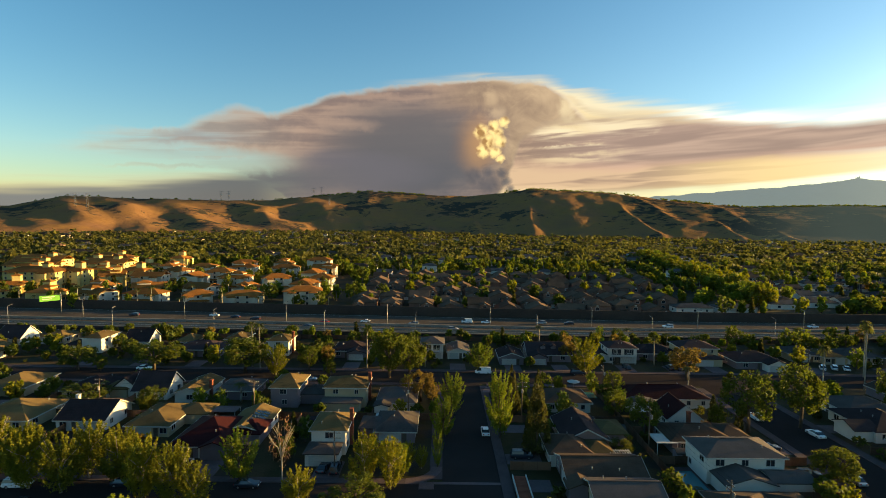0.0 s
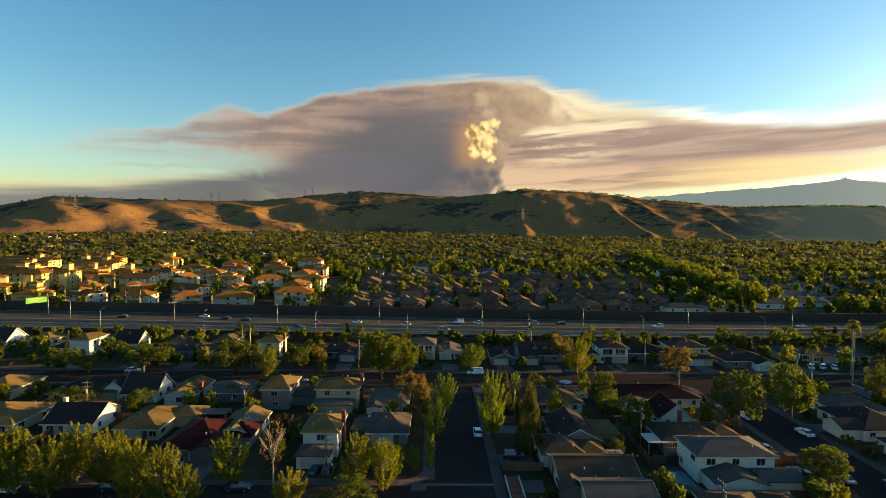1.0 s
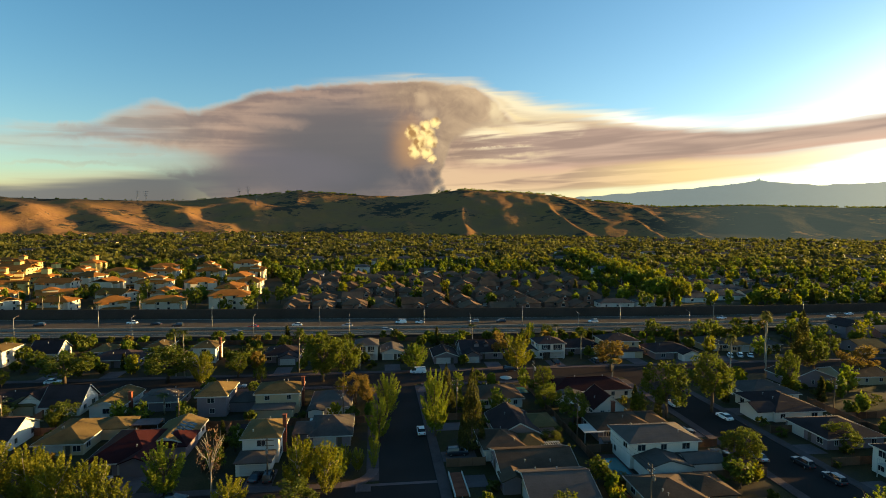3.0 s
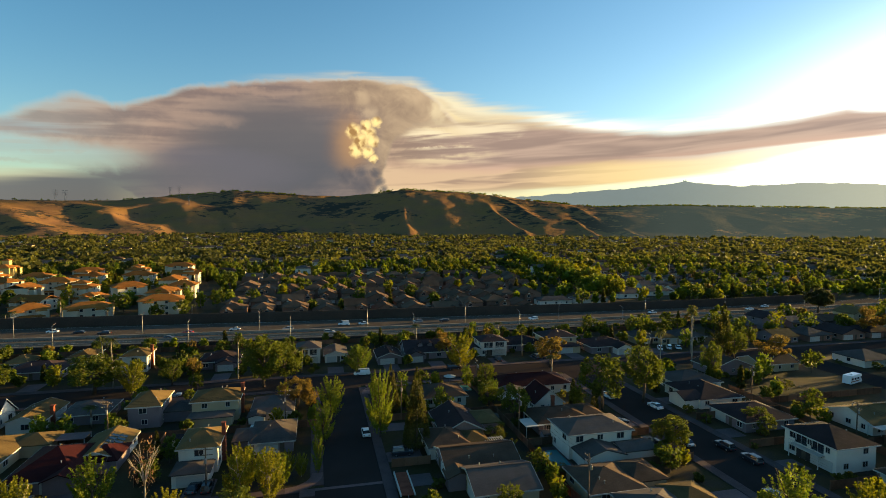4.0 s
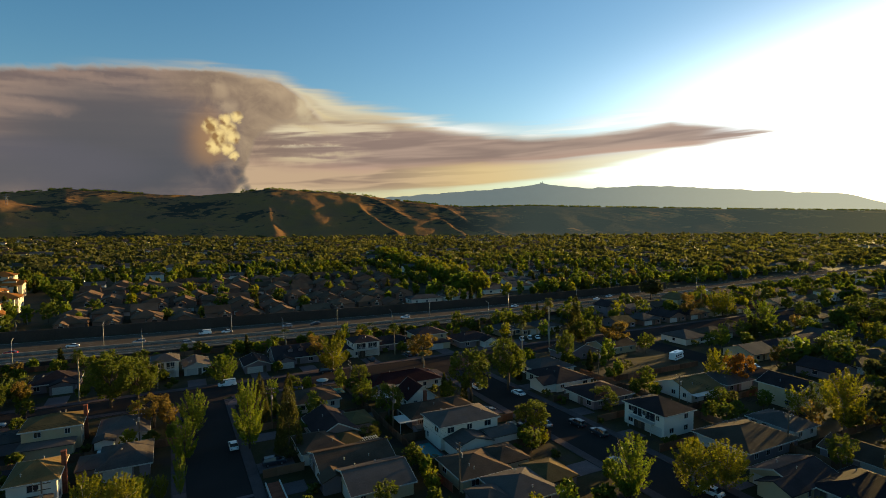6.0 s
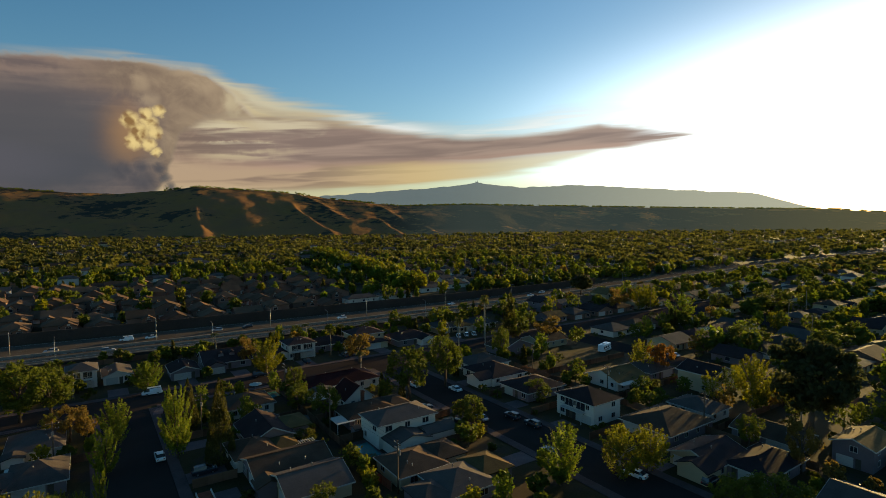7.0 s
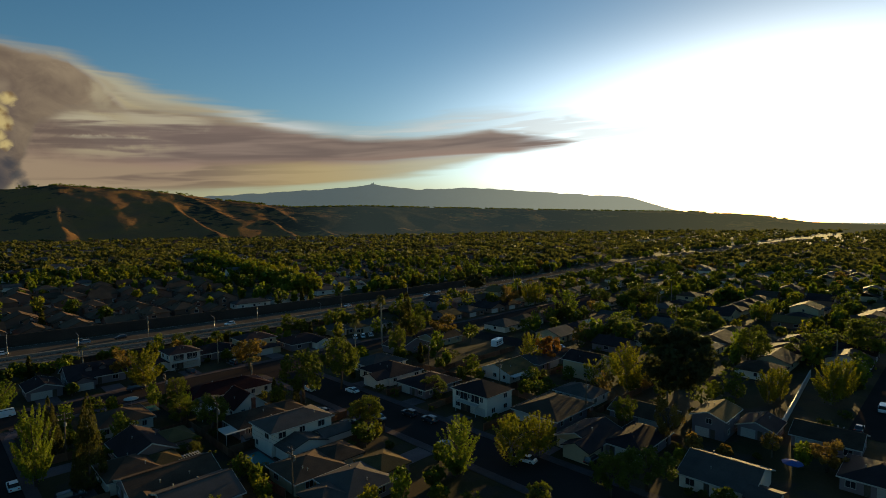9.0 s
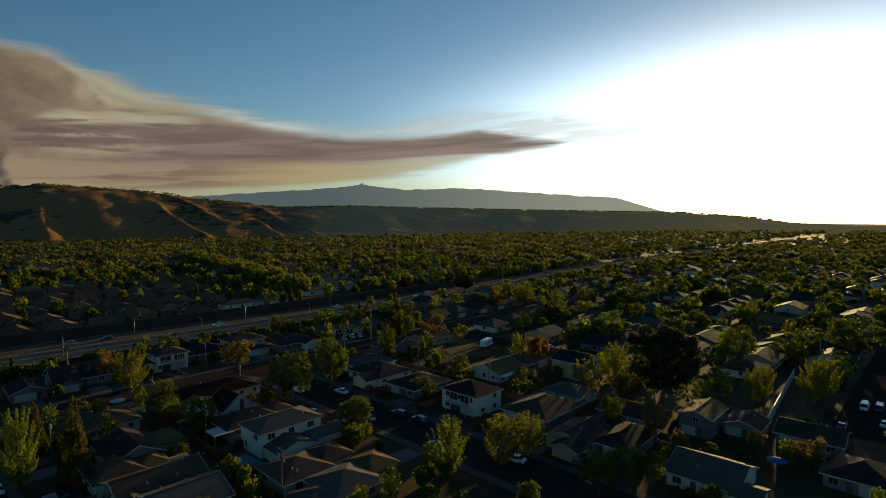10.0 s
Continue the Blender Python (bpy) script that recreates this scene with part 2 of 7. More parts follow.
def ground_material():
    mat = bpy.data.materials.new("dry_suburban_ground")
    mat.use_nodes = True
    k = Nodes(mat.node_tree)
    pos = k.n("ShaderNodeNewGeometry").outputs["Position"]
    lawn = k.mix(k.step(k.noise(pos, 0.06, 4.0), 0.40, 0.62), (0.036, 0.031, 0.011), (0.070, 0.045, 0.020))
    soil = k.mix(k.step(k.noise(pos, 0.13, 5.0), 0.50, 0.66), lawn, (0.044, 0.033, 0.024))
    col = k.n("ShaderNodeHueSaturation", ins={"Value": k.m("ADD", 0.6, k.m("MULTIPLY", k.noise(pos, 2.5, 5.0), 0.8)), "Color": soil})
    b = k.n("ShaderNodeBsdfPrincipled", ins={"Base Color": col.outputs[0], "Roughness": 0.95, "Specular IOR Level": 0.1})
    k.put(k.n("ShaderNodeOutputMaterial").inputs[0], b.outputs[0])
    return mat


ring = [(4900 * math.cos(2 * math.pi * i / 96), 4900 * math.sin(2 * math.pi * i / 96), 0) for i in range(96)]
tagged(new("ground", mesh_of("ground", ring, [tuple(range(96))], ground_material())), "flat dry ground with patchy lawns and bare soil", "ground", kind="structure")


def lerp(x, pts):
    return float(np.interp(x, [p[0] for p in pts], [p[1] for p in pts]))


def hill_material(name="dry_grass_hillside", hazy=False):
    mat = bpy.data.materials.new(name)
    mat.use_nodes = True
    k = Nodes(mat.node_tree)
    pos = k.n("ShaderNodeNewGeometry").outputs["Position"]
    wood = k.noise(pos, 0.0042, 6.0, 0.62)
    speck = k.noise(pos, 0.03, 4.0, 0.7)
    grass = k.mix(k.noise(pos, 0.012, 5.0), (0.192, 0.096, 0.066), (0.285, 0.152, 0.040))
    x, y, height = k.n("ShaderNodeSeparateXYZ", ins={0: pos}).outputs
    f = k.m("ADD", wood, k.m("MULTIPLY", k.m("SUBTRACT", speck, 0.5), 0.62))
    az = k.m("MULTIPLY", k.m("ARCTAN2", x, y), 57.2958)
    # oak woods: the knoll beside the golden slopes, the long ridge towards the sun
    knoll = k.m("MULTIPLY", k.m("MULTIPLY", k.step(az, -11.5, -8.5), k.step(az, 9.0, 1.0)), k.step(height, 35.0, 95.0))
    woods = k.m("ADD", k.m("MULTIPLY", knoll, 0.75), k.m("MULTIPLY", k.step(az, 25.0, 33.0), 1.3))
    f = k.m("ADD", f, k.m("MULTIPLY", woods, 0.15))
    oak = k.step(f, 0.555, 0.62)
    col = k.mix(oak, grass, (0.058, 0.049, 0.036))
    b = k.n("ShaderNodeBsdfPrincipled", ins={"Base Color": col, "Roughness": 1.0, "Specular IOR Level": 0.0})
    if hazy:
        # the bright air in front of the far ridge, painted as a faint surface glow
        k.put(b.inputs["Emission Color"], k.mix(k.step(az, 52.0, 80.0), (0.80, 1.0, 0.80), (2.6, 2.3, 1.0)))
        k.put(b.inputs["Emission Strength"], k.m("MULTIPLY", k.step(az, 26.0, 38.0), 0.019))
    bp = k.n("ShaderNodeBump", ins={"Strength": 0.6, "Distance": 6.0, "Height": k.noise(pos, 0.03, 6.0, 0.62)})
    k.put(b.inputs["Normal"], bp.outputs[0])
    k.put(k.n("ShaderNodeOutputMaterial").inputs[0], b.outputs[0])
    return mat


def ridge_noise(x, y, s):
    return 1 - abs(noise.noise(Vector((x / s, y / s, 3.7)))) * 2


def hill_range(name, crest, foot, depth, az0, az1, step, rows, spur, mat, label, seed, spurs=()):
    """A range of hills round the plain: crest gives its height by bearing, foot the distance at which it begins.
    spurs: bearing and rise (0 foot, 1 crest) of a spur's head and toe, half width in degrees, height in metres."""
    vs, fs = [], []
    n = int((az1 - az0) / step) + 1
    for i in range(n):
        az = az0 + i * step
        r0, hc = lerp(az, foot), lerp(az, crest)
        near = [s for s in spurs if min(s[0], s[2]) - 2.2 * s[4] < az < max(s[0], s[2]) + 2.2 * s[4]]
        for j in range(rows):
            u = j / (rows - 1) * 1.5
            r = r0 + u * depth
            x, y = r * math.sin(radians(az)), r * math.cos(radians(az))
            up = min(u, 1.0)
            rise = up * up * (3 - 2 * up)
            # spurs and gullies run down from the crest
            q = radians(az) * 1600 + 60 * noise.noise(Vector((x / 300, y / 300, seed)))
            g = ridge_noise(q, u * 420 + seed * 700, 290) * 0.62 + ridge_noise(q + 500 + u * 60, u * 300, 130) * 0.26 + ridge_noise(q + 90 - u * 40, u * 140, 60) * 0.06
            cut = spur * lerp(az, [(-14, 0.9), (-8, 0.55), (30, 0.55)]) * (1 - up ** 3) * (0.25 + 0.75 * min(1.0, u * 4))
            h = hc * max(0.0, rise * (1 - cut * 0.75) + cut * (g - 0.2) * 0.8 * min(1, u * 5))
            h += hc * 0.03 * noise.fractal(Vector((x / 90, y / 90, seed)), 1.0, 2.0, 4) * min(1, u * 3)
            bend = 0.5 * noise.noise(Vector((u * 5.0, seed, az * 0.1)))
            for a0, u0, a1, u1, wide_, tall in near:
                t = (u0 - u) / (u0 - u1)
                if -0.25 < t < 1.3:
                    d = abs(az + bend - a0 - (a1 - a0) * t) / (wide_ * (0.75 + 0.5 * min(max(t, 0), 1)))
                    ends = min(1.0, (t + 0.25) * 4) * min(1.0, (1.3 - t) * 2.5)
                    h += 0.62 * tall * (1 - up ** 4) * max(0.0, ends) * (math.sqrt(d * d + 0.04) * -1.0 + 1.2 if d < 1 else 0.19 * max(0.0, 2.0 - d))
            if u > 1:
                h = min(h, hc * (1 - (u - 1) * 1.2) + hc * 0.03 * noise.noise(Vector((x / 60, y / 60, seed))))
            vs.append((x, y, h - 2.0 if j == 0 else h))
    for i in range(n - 1):
        for j in range(rows - 1):
            a = i * rows + j
            fs.append((a, a + 1, a + rows + 1, a + rows))
    ob = new(name, mesh_of(name, vs, fs, mat, True))
    return tagged(ob, label, "hills", kind="structure")


HILL = hill_material()
HILL_DEPTH = 760
FOOT = [(-70, 1380), (-40, 1400), (-25, 1480), (-11, 1620), (-5, 1560), (8, 1400), (26, 1330), (36, 1400), (47, 1560), (70, 2000), (110, 2300)]
CREST = [(-70, 59.5), (-45, 68.1), (-39, 69.9), (-35, 107.9), (-29, 102.9), (-22, 105.6), (-18, 110.9), (-13, 134.0), (-8, 157.6), (-2.7, 144.8), (3, 136.1), (9.3, 163.7), (14, 154.3), (18.4, 144.0), (23.7, 116.3), (29.5, 96.0), (36.7, 102.2), (52, 93.2), (70, 80.2), (76, 57.2), (79.5, 32.0), (84, 21.0), (110, 17.1)]
SPURS = [(-36.5, 0.9, -34.0, 0.35, 1.6, 22), (-33.0, 0.95, -31.0, 0.5, 1.3, 18), (-30.5, 0.6, -29.0, 0.1, 2.0, 20), (-28.0, 0.9, -25.0, 0.45, 2.0, 18), (-25.5, 0.4, -22.5, 0.05, 2.2, 22), (-21.0, 0.85, -18.0, 0.5, 1.8, 20),
         (-19.0, 0.45, -16.0, 0.08, 2.4, 30), (-15.0, 0.85, -11.0, 0.45, 2.6, 30), (-13.0, 0.5, -10.5, 0.1, 2.2, 24), (-8.5, 0.2, -7.5, 0.03, 0.9, 14), (-5.2, 0.2, -4.6, 0.03, 0.7, 12), (-1.6, 0.22, -1.0, 0.03, 0.7, 12),
         (3.2, 0.28, 4.0, 0.03, 0.9, 16), (9.0, 0.5, 9.8, 0.15, 0.9, 14), (9.4, 0.2, 9.8, 0.02, 1.0, 12), (18.6, 0.95, 23.5, 0.45, 0.8, 17), (18.4, 0.6, 22.0, 0.12, 0.6, 15), (27.5, 0.75, 30.0, 0.4, 0.6, 13), (27.6, 0.4, 29.6, 0.06, 0.7, 15),
         (32.2, 0.25, 34.0, 0.03, 0.8, 14), (13.0, 0.8, 14.5, 0.2, 1.6, 6), (38.0, 0.8, 41.0, 0.2, 2.0, 12)]
hill_range("hills", CREST, FOOT, HILL_DEPTH, -70, 26, 0.2, 72, 0.30, HILL, "rolling golden dry-grass hills with dark oak woods", 1, SPURS)
hill_range("backdrop_ridge", CREST, FOOT, HILL_DEPTH, 26, 110, 0.2, 72, 0.30, hill_material("painted_haze_ridge", True), "long hazy wooded ridge low before the mountains", 1, SPURS)


def far_material():
    """Far mountains, a plain backdrop: the bright haze before them is painted as tint and glow."""
    mat = bpy.data.materials.new("painted_haze_mountain")
    mat.use_nodes = True
    k = Nodes(mat.node_tree)
    pos = k.n("ShaderNodeNewGeometry").outputs["Position"]
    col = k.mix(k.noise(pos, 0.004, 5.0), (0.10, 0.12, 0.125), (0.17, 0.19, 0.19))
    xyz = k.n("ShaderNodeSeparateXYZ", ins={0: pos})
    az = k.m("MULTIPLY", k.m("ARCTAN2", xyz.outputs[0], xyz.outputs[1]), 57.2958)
    haze_glow = k.mix(k.step(az, 30.0, 72.0), (0.060, 0.070, 0.062), (0.22, 0.21, 0.14))
    b = k.n("ShaderNodeBsdfPrincipled", ins={"Base Color": col, "Roughness": 1.0, "Specular IOR Level": 0.0, "Emission Color": haze_glow, "Emission Strength": 1.0})
    k.put(k.n("ShaderNodeOutputMaterial").inputs[0], b.outputs[0])
    return mat


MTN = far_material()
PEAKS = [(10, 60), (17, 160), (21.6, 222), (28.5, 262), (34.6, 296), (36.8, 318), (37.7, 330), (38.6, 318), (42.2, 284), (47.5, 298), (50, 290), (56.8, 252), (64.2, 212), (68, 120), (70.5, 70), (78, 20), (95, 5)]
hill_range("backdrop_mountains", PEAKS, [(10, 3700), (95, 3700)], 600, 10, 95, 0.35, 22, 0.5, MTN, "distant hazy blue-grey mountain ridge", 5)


# ---- the smoke of a far fire: a backdrop of thin haze behind the hills, its sunlight painted as glow ----


def smoke_material():
    mat = bpy.data.materials.new("wildfire_smoke")
    mat.use_nodes = True
    k = Nodes(mat.node_tree)
    add, sub, mul, div = (lambda a, b: k.m("ADD", a, b)), (lambda a, b: k.m("SUBTRACT", a, b)), (lambda a, b: k.m("MULTIPLY", a, b)), (lambda a, b: k.m("DIVIDE", a, b))
    x, y, z = k.n("ShaderNodeSeparateXYZ", ins={0: k.n("ShaderNodeNewGeometry").outputs["Position"]}).outputs
    az = mul(k.m("ARCTAN2", x, y), 57.2958)
    flat = k.m("SQRT", add(mul(x, x), mul(y, y)))
    el = mul(k.m("ARCTAN2", sub(z, EYE), flat), 57.2958)

    def lumps(dx, dy):
        """Cauliflower swellings, about zero, sampled dx, dy degrees aside."""
        p = k.n("ShaderNodeCombineXYZ", ins={0: add(add(az, dx), mul(n_fine, 0.55)), 1: add(add(el, dy), mul(n_bil, 0.8)), 2: 0.0}).outputs[0]
        v = k.n("ShaderNodeTexVoronoi")
        v.feature, v.voronoi_dimensions = "SMOOTH_F1", "2D"
        for name, value in (("Vector", p), ("Scale", 0.82), ("Smoothness", 0.35), ("Detail", 1.4), ("Roughness", 0.45)):
            k.put(v.inputs[name], value)
        return v.outputs["Distance"]

    def field(sx, sy, seed, lean=0.0, detail=5.0, rough=0.55, dist=0.0):
        """Noise over bearing and elevation, about zero; sx, sy in waves per degree."""
        p = k.n("ShaderNodeCombineXYZ", ins={0: mul(az, sx), 1: mul(sub(el, mul(az, lean)), sy), 2: seed}).outputs[0]
        return sub(k.noise(p, 1.0, detail, rough, dist), 0.5)

    n_big, n_bil = field(0.12, 0.26, 0.0), field(0.42, 0.5, 4.0, detail=6.0, rough=0.6, dist=0.5)
    n_fine = field(1.15, 1.15, 7.0, detail=5.0, rough=0.6, dist=0.6)
    n_str = field(0.055, 0.62, 9.0, 0.04, 3.0, 0.5, 0.25)
    n_thin = field(0.11, 1.35, 13.0, 0.05, 2.6, 0.5, 0.4)

    def tone(r, g, b, gain=0.315):
        """A smoke colour by its look, as linear light."""
        return tuple((c / 12.92 if c < 0.04 else ((c + 0.055) / 1.055) ** 2.4) * gain for c in (r / 255, g / 255, b / 255))

    def curve(pts):
        lo, hi = pts[0][0], pts[-1][0]
        return mul(k.ramp(div(sub(az, lo), hi - lo), [((a - lo) / (hi - lo), e / 20) for a, e in pts], False), 20.0)

    azw = add(az, add(mul(n_bil, 2.0), mul(n_big, 1.5)))
    elw = add(el, add(mul(n_bil, -1.1), mul(n_fine, 0.45)))

    def cloud(a, e, ra, re, inner=0.0, lean=0.0, warp=True):
        """A soft lump at bearing a and elevation e."""
        p, q = (azw, elw) if warp else (az, el)
        dx, dy = div(sub(p, a), ra), div(sub(sub(q, e), mul(sub(p, a), lean)), re)
        return k.step(add(mul(dx, dx), mul(dy, dy)), 1.0, inner)

    # thin haze above the stream, painted sunlit, and warm haze low over the hills
    low_haze = mul(mul(k.step(el, 5.2, 1.6), mul(k.step(az, 2.0, 6.0), k.step(az, 60.0, 26.0))), add(0.72, mul(n_str, 0.6)))
    col, alpha = k.mix(k.step(az, 10.0, 26.0), tone(236, 208, 164), tone(250, 236, 190)), low_haze
    veil_top = curve([(-12, 12.5), (-5, 14.2), (3, 15.1), (10, 14.7), (13, 13.7), (17, 12.5), (21, 11.6), (27, 10.7), (33, 10.2), (38, 10.1), (46, 11.6), (52, 11.9), (58, 11.6), (63, 10.5)])
    veil = k.step(add(add(sub(veil_top, el), mul(n_thin, 2.2)), mul(n_str, 0.8)), -0.2, 1.5)
    veil = mul(mul(veil, k.step(az, -11.0, 9.0)), k.step(el, 6.5, 8.5))
    veil = mul(veil, sub(1.0, mul(k.step(az, 26.0, 38.0), add(0.25, mul(k.step(n_thin, -0.05, 0.1), 0.4)))))
    col = k.mix(veil, col, k.mix(k.step(az, 20.0, 30.0), tone(255, 240, 198), tone(255, 253, 247, 0.5)))
    alpha = k.m("MAXIMUM", alpha, mul(veil, 0.92))

    # the stream that drifts towards the sun: bands of mauve, rose and pale yellow
    top = curve([(5, 14.0), (10, 13.4), (13, 12.6), (15, 11.6), (17, 11.2), (22, 10.7), (27, 9.7), (32.5, 9.1), (36.5, 8.9), (42.5, 9.0), (47, 9.4), (50.2, 9.8), (55, 9.2), (59, 8.6), (62.5, 8.1)])
    dark_low = curve([(5, 5.8), (12, 5.2), (18, 5.0), (26, 5.3), (32.8, 5.6), (39, 5.9), (43, 6.3), (47, 6.6), (53, 6.8), (58, 7.3), (62.5, 7.9)])
    base = curve([(5, 2.0), (14, 2.1), (22, 2.3), (30, 2.9), (36, 3.6), (41, 4.2), (47, 5.4), (52, 6.6), (58, 7.3), (62.5, 8.0)])
    from_col = k.step(az, 2.5, 5.5)
    calm = sub(1.0, mul(k.step(az, 22.0, 42.0), 0.6))
    over = add(sub(top, el), mul(add(mul(n_thin, 1.5), mul(n_str, 1.0)), calm))
    in_top = k.step(over, 0.0, 0.9)
    in_dark = mul(in_top, k.step(add(sub(el, dark_low), mul(add(mul(n_str, 2.2), mul(n_thin, 0.9)), calm)), -0.35, 0.55))
    in_pale = mul(in_top, k.step(add(sub(el, base), mul(n_thin, 1.2)), -0.3, 0.9))
    bands = add(mul(n_thin, 1.2), mul(n_str, 1.3))
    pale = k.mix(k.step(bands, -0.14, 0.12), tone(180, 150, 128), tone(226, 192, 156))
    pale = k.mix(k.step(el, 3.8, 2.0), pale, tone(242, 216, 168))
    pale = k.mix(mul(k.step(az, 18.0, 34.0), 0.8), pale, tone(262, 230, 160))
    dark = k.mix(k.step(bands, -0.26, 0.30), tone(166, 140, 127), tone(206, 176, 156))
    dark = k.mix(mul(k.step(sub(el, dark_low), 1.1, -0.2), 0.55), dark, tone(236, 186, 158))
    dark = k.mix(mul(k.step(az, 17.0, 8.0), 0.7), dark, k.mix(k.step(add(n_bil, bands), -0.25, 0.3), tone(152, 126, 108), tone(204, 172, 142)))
    # sunlight painted as a lighter rim along the stream's upper edge
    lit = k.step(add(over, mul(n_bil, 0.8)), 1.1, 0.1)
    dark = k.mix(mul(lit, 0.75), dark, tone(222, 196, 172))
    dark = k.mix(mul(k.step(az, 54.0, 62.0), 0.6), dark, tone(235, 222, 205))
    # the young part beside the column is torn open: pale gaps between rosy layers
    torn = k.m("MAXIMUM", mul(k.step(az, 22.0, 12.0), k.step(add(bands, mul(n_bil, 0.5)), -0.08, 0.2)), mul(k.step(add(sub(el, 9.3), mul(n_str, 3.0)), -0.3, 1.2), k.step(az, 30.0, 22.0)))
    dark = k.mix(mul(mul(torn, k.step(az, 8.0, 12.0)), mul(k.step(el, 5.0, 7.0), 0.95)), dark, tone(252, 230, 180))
    col = k.mix(mul(in_pale, from_col), col, pale)
    alpha = k.m("MAXIMUM", alpha, mul(mul(in_pale, from_col), sub(0.96, mul(k.step(az, 30.0, 46.0), 0.25))))
    col = k.mix(mul(in_dark, from_col), col, dark)
    fray = sub(1.0, mul(k.step(az, 52.0, 62.0), k.step(bands, -0.12, 0.2)))
    alpha = k.m("MAXIMUM", alpha, mul(mul(mul(in_dark, from_col), fray), 0.97))
    for a, e, ra, re in ((18.2, 9.3, 3.6, 0.9), (11.8, 8.7, 2.6, 0.75), (15.5, 10.7, 2.6, 1.2), (13.5, 7.4, 3.2, 0.25)):
        col = k.mix(mul(mul(cloud(a, e, ra * 1.3, re * 1.3), k.step(bands, -0.2, 0.14)), 0.85), col, tone(258, 240, 200))

    # the old smoke: a dark blue-grey body under a mauve lid, thinning to streaks
    lid = curve([(-42, 5.6), (-36, 6.4), (-33.7, 7.0), (-27, 8.1), (-25.2, 9.0), (-23, 10.3), (-20.8, 11.0), (-19, 10.7), (-17.2, 10.4), (-15.2, 11.1), (-12.2, 12.4), (-9, 13.1), (-5.2, 13.7), (0, 14.2), (3.7, 14.7), (8, 14.5), (10.5, 14.0), (12.5, 12.6), (14.5, 10.6), (16, 9.0)])
    far_left = k.step(az, -13.0, -30.0)
    rim = add(sub(lid, el), add(mul(n_bil, 1.0), add(mul(n_big, 0.9), mul(n_thin, 0.5))))
    a_body = k.step(rim, -0.1, add(0.75, mul(far_left, 0.8)))
    under = curve([(-42, 5.4), (-34, 5.2), (-30, 4.9), (-26, 4.4), (-22, 3.6), (-18, 2.5), (-14, 0.0), (4.6, 0.0), (6.4, 3.5), (8.2, 8.0), (10, 9.3), (12, 9.7), (16, 10.0)])
    a_body = mul(a_body, k.step(add(sub(el, under), add(mul(n_str, 2.6), mul(n_bil, 0.7))), -0.5, add(0.6, mul(far_left, 0.9))))
    a_body = mul(a_body, sub(0.985, mul(far_left, add(0.22, mul(k.step(bands, -0.05, 0.25), 0.35)))))
    a_body = mul(a_body, k.step(az, -39.0, -31.0))
    wedge = mul(mul(cloud(-25.0, 5.1, 11.0, 1.9, 0.0, 0.03), 0.62), k.step(az, -12.0, -17.0))
    shelf = mul(k.step(add(sub(add(4.9, mul(sub(az, -18.0), 0.105)), el), add(mul(n_thin, 1.3), mul(n_str, 1.2))), -0.5, 1.5), k.step(az, -4.0, -20.0))
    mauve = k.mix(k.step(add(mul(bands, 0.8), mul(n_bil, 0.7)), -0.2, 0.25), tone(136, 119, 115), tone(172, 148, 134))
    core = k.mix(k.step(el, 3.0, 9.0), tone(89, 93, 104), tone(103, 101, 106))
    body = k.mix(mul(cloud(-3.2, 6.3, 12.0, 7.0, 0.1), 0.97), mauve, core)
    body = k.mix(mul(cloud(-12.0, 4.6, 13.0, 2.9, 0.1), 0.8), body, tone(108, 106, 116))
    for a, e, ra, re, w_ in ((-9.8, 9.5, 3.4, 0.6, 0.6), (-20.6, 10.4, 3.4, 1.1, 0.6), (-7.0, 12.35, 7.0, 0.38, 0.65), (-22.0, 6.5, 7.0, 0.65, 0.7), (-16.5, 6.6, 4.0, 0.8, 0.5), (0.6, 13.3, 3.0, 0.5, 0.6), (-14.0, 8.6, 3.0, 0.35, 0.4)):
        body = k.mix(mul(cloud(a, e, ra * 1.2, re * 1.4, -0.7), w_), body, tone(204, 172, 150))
    # bright rim painted where the sun would catch the lid
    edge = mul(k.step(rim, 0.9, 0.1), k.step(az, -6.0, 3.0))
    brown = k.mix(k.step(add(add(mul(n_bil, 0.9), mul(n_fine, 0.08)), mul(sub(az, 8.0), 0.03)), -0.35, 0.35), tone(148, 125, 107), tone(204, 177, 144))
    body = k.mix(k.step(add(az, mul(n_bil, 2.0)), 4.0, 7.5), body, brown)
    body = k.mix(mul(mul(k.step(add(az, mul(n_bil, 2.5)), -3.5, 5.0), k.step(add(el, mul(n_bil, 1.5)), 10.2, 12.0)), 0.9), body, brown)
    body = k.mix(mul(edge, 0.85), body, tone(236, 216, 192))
    col = k.mix(a_body, col, body)
    alpha = k.m("MAXIMUM", alpha, a_body)
    alpha = mul(alpha, sub(1.0, wedge))
    pale_left = mul(cloud(-24.0, 5.2, 14.0, 1.6, 0.0, 0.02), k.step(az, -12.0, -17.0))
    col = k.mix(mul(pale_left, 0.6), col, tone(190, 174, 152))
    col = k.mix(shelf, col, k.mix(k.step(az, -38.0, -20.0), tone(124, 128, 132), tone(103, 104, 110)))
    alpha = k.m("MAXIMUM", alpha, mul(shelf, mul(k.step(az, -62.0, -42.0), 0.94)))

